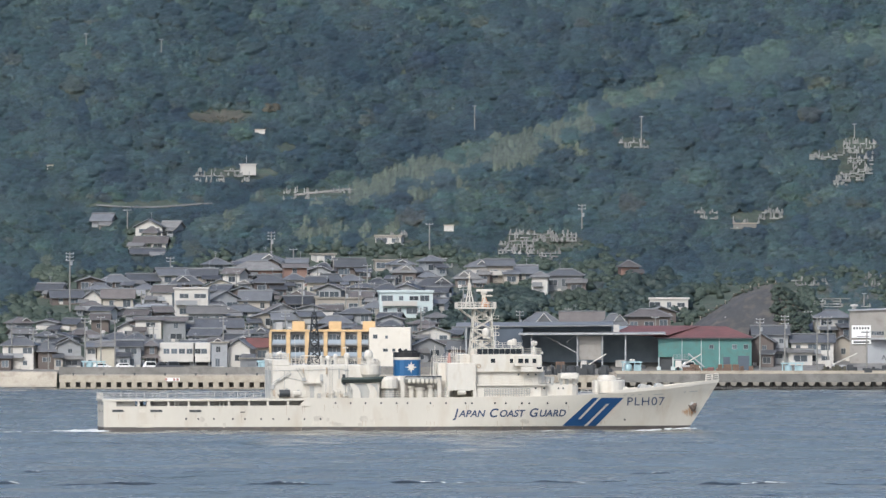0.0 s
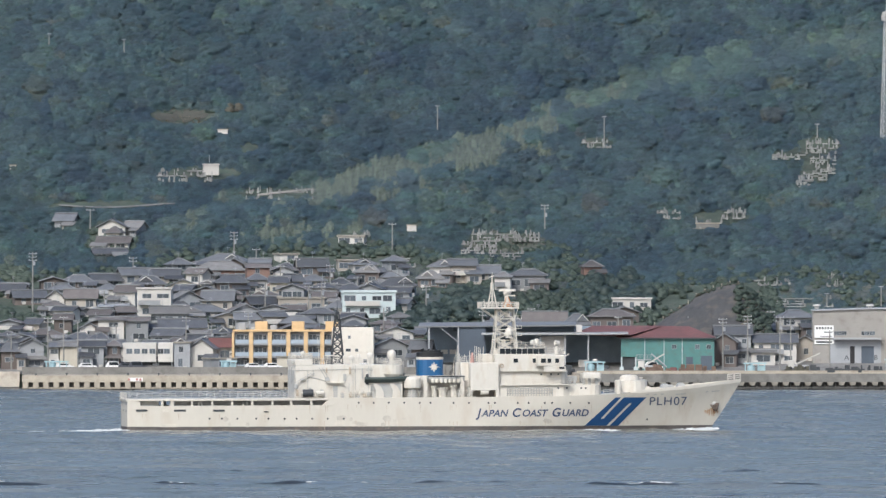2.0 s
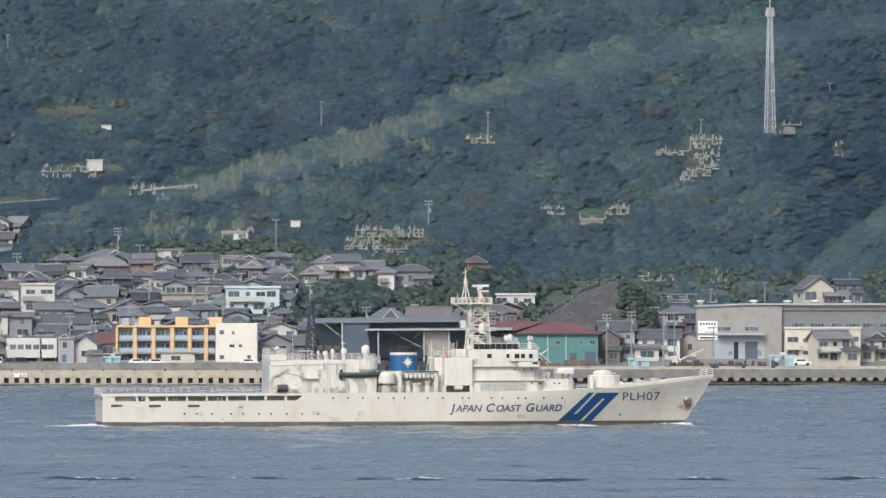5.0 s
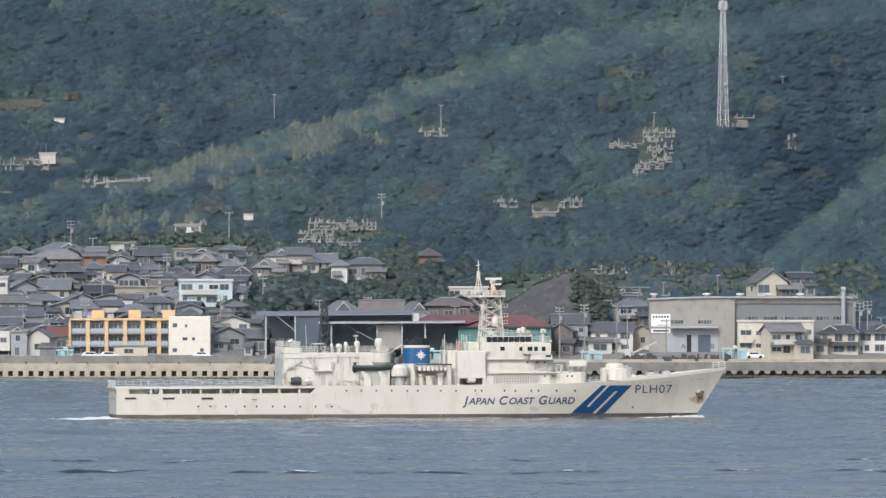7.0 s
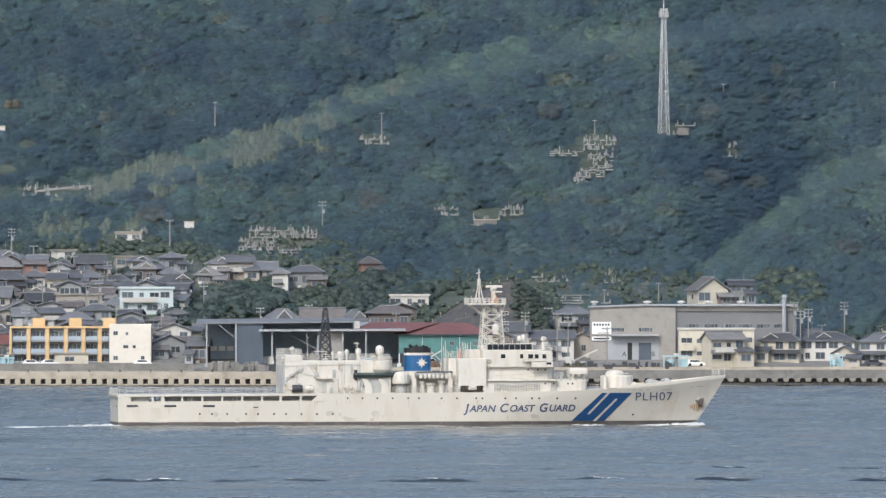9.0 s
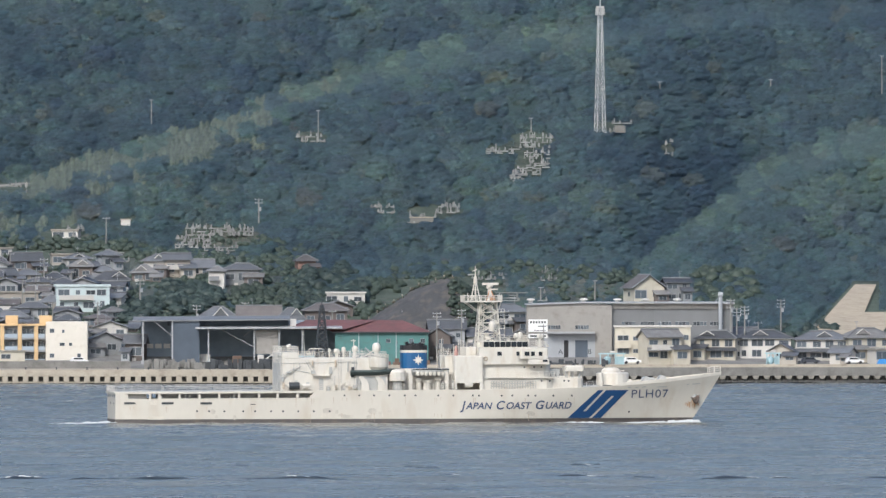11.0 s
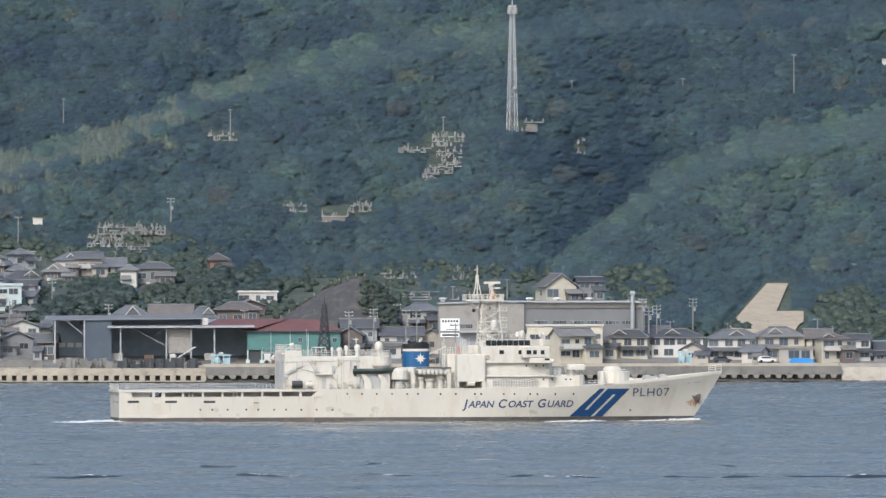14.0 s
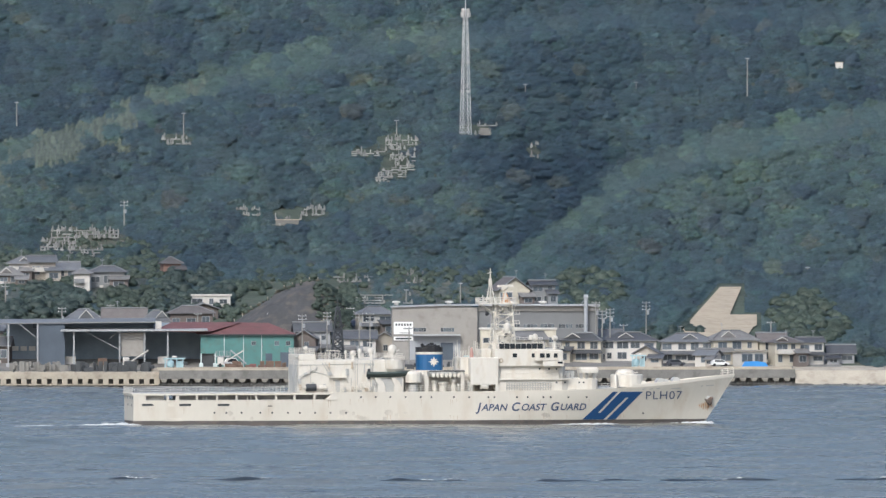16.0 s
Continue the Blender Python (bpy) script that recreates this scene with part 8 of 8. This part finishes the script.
M["boat_green"] = material("boat_green", (0.055, 0.075, 0.07), 0.55, vary=0.25)
M["red_faded"] = material("red_faded", (0.46, 0.27, 0.23), 0.6, vary=0.2)
M["orange_dull"] = material("orange_dull", (0.50, 0.24, 0.10), 0.6, vary=0.2)
SHIP = build_ship()


# ---- foam and waves ----
def foam_strip(name, pts, rng, label, parent_mat="foam"):
    """Low, broken heaps of foam along a line; pts: (x, y, half width, height)."""
    g = Geo()
    for (xa, ya, wa, ha), (xb, yb, wb, hb) in zip(pts, pts[1:]):
        n = max(2, int(abs(xb - xa) / 0.22))
        for i in range(n):
            f = (i + rng.random()) / n
            if rng.random() < 0.15:
                continue
            x, y, w, h = xa + (xb - xa) * f, ya + (yb - ya) * f, wa + (wb - wa) * f, ha + (hb - ha) * f
            y += rng.uniform(-w, w)
            L, W, H = rng.uniform(0.5, 1.5), rng.uniform(0.15, 0.35), h * rng.uniform(0.2, 0.75)
            g.add([(x - L, y, -0.1), (x, y - W, -0.1), (x + L, y, -0.1), (x, y + W, -0.1), (x - 0.3 * L, y - 0.2 * W, H * 0.8), (x + 0.35 * L, y, H), (x, y + 0.3 * W, H * 0.9)],
                  [(0, 1, 4), (1, 5, 4), (1, 2, 5), (2, 3, 6), (2, 6, 5), (3, 0, 4), (3, 4, 6), (4, 5, 6)])
    ob = part(name, g, "foam", None, label)
    return tagged(ob, label, "foam", kind="stuff")


_r = random.Random(21)
BOW_FOAM = foam_strip("bow_wave", [(100.7, -0.5, 0.3, 0.75), (98, -1.8, 0.5, 0.75), (95, -3.0, 0.6, 0.55), (91, -4.2, 0.6, 0.28), (85, -5.7, 0.4, 0.1)], _r, "white foam curling from the ship's stem")
SIDE_FOAM = foam_strip("side_foam", [(84, -6.6, 0.4, 0.15), (80.5, -7.0, 0.6, 0.6), (78, -7.2, 0.6, 0.45), (72, -7.4, 0.4, 0.05)], _r, "small white wavelets along the hull")
WAKE_FOAM = foam_strip("stern_wake", [(1.0, -6.8, 0.5, 0.2), (-2, -7.4, 1.0, 0.95), (-4, -7.5, 1.3, 0.8), (-7, -8, 1.4, 0.5), (-13, -8.2, 1.3, 0.3), (-22, -9, 1.0, 0.12), (-45, -10, 0.9, 0.08)], _r, "white foam trail behind the stern")
TRACK_MOVERS = [SHIP, BOW_FOAM, SIDE_FOAM, WAKE_FOAM]


def swell_crest(seed, length, height, cap):
    """One steep, short wave, its face shaded by a dark colour, and, on some, a broken white top."""
    rng = random.Random(seed)
    thing = tagged(new("wave_crest"), "dark steep wave with a thin white crest" if cap else "dark smooth steep wave", "wave", "passing wave train")
    n, m = 26, 9
    vs = []
    for i in range(n + 1):
        s = i / n * 2 - 1
        env = max(0.0, 1 - s ** 4) * (0.85 + 0.25 * math.sin(5 * s + seed) + 0.12 * math.sin(13 * s + 2 * seed))
        bend = 0.9 * math.sin(2.1 * s + seed * 1.7) + 0.02 * length * s
        for j in range(m + 1):
            q = j / m * 2 - 1
            vs.append((s * length, bend + q * 2.3, height * env * (math.cos(q * math.pi / 2) ** 1.6) - 0.12))
    fs = [(i * (m + 1) + j, (i + 1) * (m + 1) + j, (i + 1) * (m + 1) + j + 1, i * (m + 1) + j + 1) for i in range(n) for j in range(m)]
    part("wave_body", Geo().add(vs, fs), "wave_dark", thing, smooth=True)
    g = Geo()
    for k in range(int(18 * cap)):
        s = rng.uniform(-0.1, 0.75) if cap > 0.5 else rng.uniform(-0.05, 0.3)
        env = max(0.0, 1 - s ** 4) * (0.85 + 0.25 * math.sin(5 * s + seed) + 0.12 * math.sin(13 * s + 2 * seed))
        x, y, z = s * length, 0.9 * math.sin(2.1 * s + seed * 1.7) + 0.02 * length * s - 0.2 + rng.uniform(-0.3, 0.3), height * env - 0.14
        L, W, H = rng.uniform(0.2, 0.7), rng.uniform(0.1, 0.2), rng.uniform(0.03, 0.09)
        g.add([(x - L, y, z - 0.1), (x, y - W, z - 0.12), (x + L, y, z - 0.1), (x, y + W, z - 0.1), (x - 0.3 * L, y, z + H * 0.8), (x + 0.3 * L, y, z + H)],
              [(0, 1, 4), (1, 5, 4), (1, 2, 5), (2, 3, 5), (3, 4, 5), (3, 0, 4)])
    if g.v:
        part("foam_cap", g, "foam", thing)
    return thing


WAVES = []
for k in range(15):
    cap = (1.0, 0.15, 0.3, 0.9, 0.5)[k % 5]
    WAVES.append((swell_crest(k + 40, 3.4 + 0.9 * math.sin(k * 3.1), 0.30, 0.0 if k % 4 else 0.2), 60 + 285 * k + 45 * math.sin(k * 2.7), 836 + 2.5 * math.sin(k * 2.1)))
    WAVES.append((swell_crest(k, 8.4 + 1.3 * math.sin(k * 2.3), 0.52, cap), -50 + 270 * k + 18 * math.sin(k * 4.1), 858 + 1.5 * math.sin(k * 1.3)))


def build_wavelets():
    """Many short ripples, their shaded faces given by a darker colour, strewn over the strait."""
    rng = random.Random(55)
    g = Geo()
    for i in range(420):
        y = 1400 + 720 * rng.random() ** 1.3
        x = rng.uniform(-130, 130)
        L, W, H = rng.uniform(0.8, 4.5), rng.uniform(0.5, 1.0), rng.uniform(0.07, 0.17)
        n, vs, fs = 8, [], []
        bend = rng.uniform(-0.6, 0.6)
        for k in range(n + 1):
            s = k / n * 2 - 1
            env = max(0.0, 1 - s * s)
            for q, zf in ((-1, 0), (-0.25, 0.8), (0.1, 1), (1, 0)):
                vs.append((x + s * L, y + bend * s * s + q * W, H * env * zf - 0.05))
        for k in range(n):
            for j in range(3):
                fs.append((k * 4 + j, k * 4 + 4 + j, k * 4 + 5 + j, k * 4 + 1 + j))
        g.add(vs, fs)
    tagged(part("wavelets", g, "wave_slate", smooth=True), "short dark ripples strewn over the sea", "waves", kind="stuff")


# darker than the sea, to paint the shade on the ripples
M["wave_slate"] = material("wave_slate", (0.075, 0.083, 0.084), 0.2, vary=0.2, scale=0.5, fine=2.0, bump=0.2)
build_wavelets()


def motions():
    """The ship under way with its foam, and the wave train running the other way."""
    for ob in TRACK_MOVERS:
        rows = []
        for t in (0.0, 4.0, 8.0, 12.0, 16.0):
            d = 1968 + 1.95 * t
            u = 177.5 + 53.8 * t
            p = place(u, 420, d)
            rows.append((t, pose(p.x, p.y, 0.0, 0, -0.2 if ob is SHIP else 0, 7.5)))
        walk(ob, rows)
    for ob, u, v in WAVES:
        rows = []
        for t in (0.0, 8.0, 16.0):
            p = place(u - 68.0 * t, v, F * EYE.z / (v - 420))
            rows.append((t, pose(p.x, p.y, 0.0)))
        walk(ob, rows)


motions()
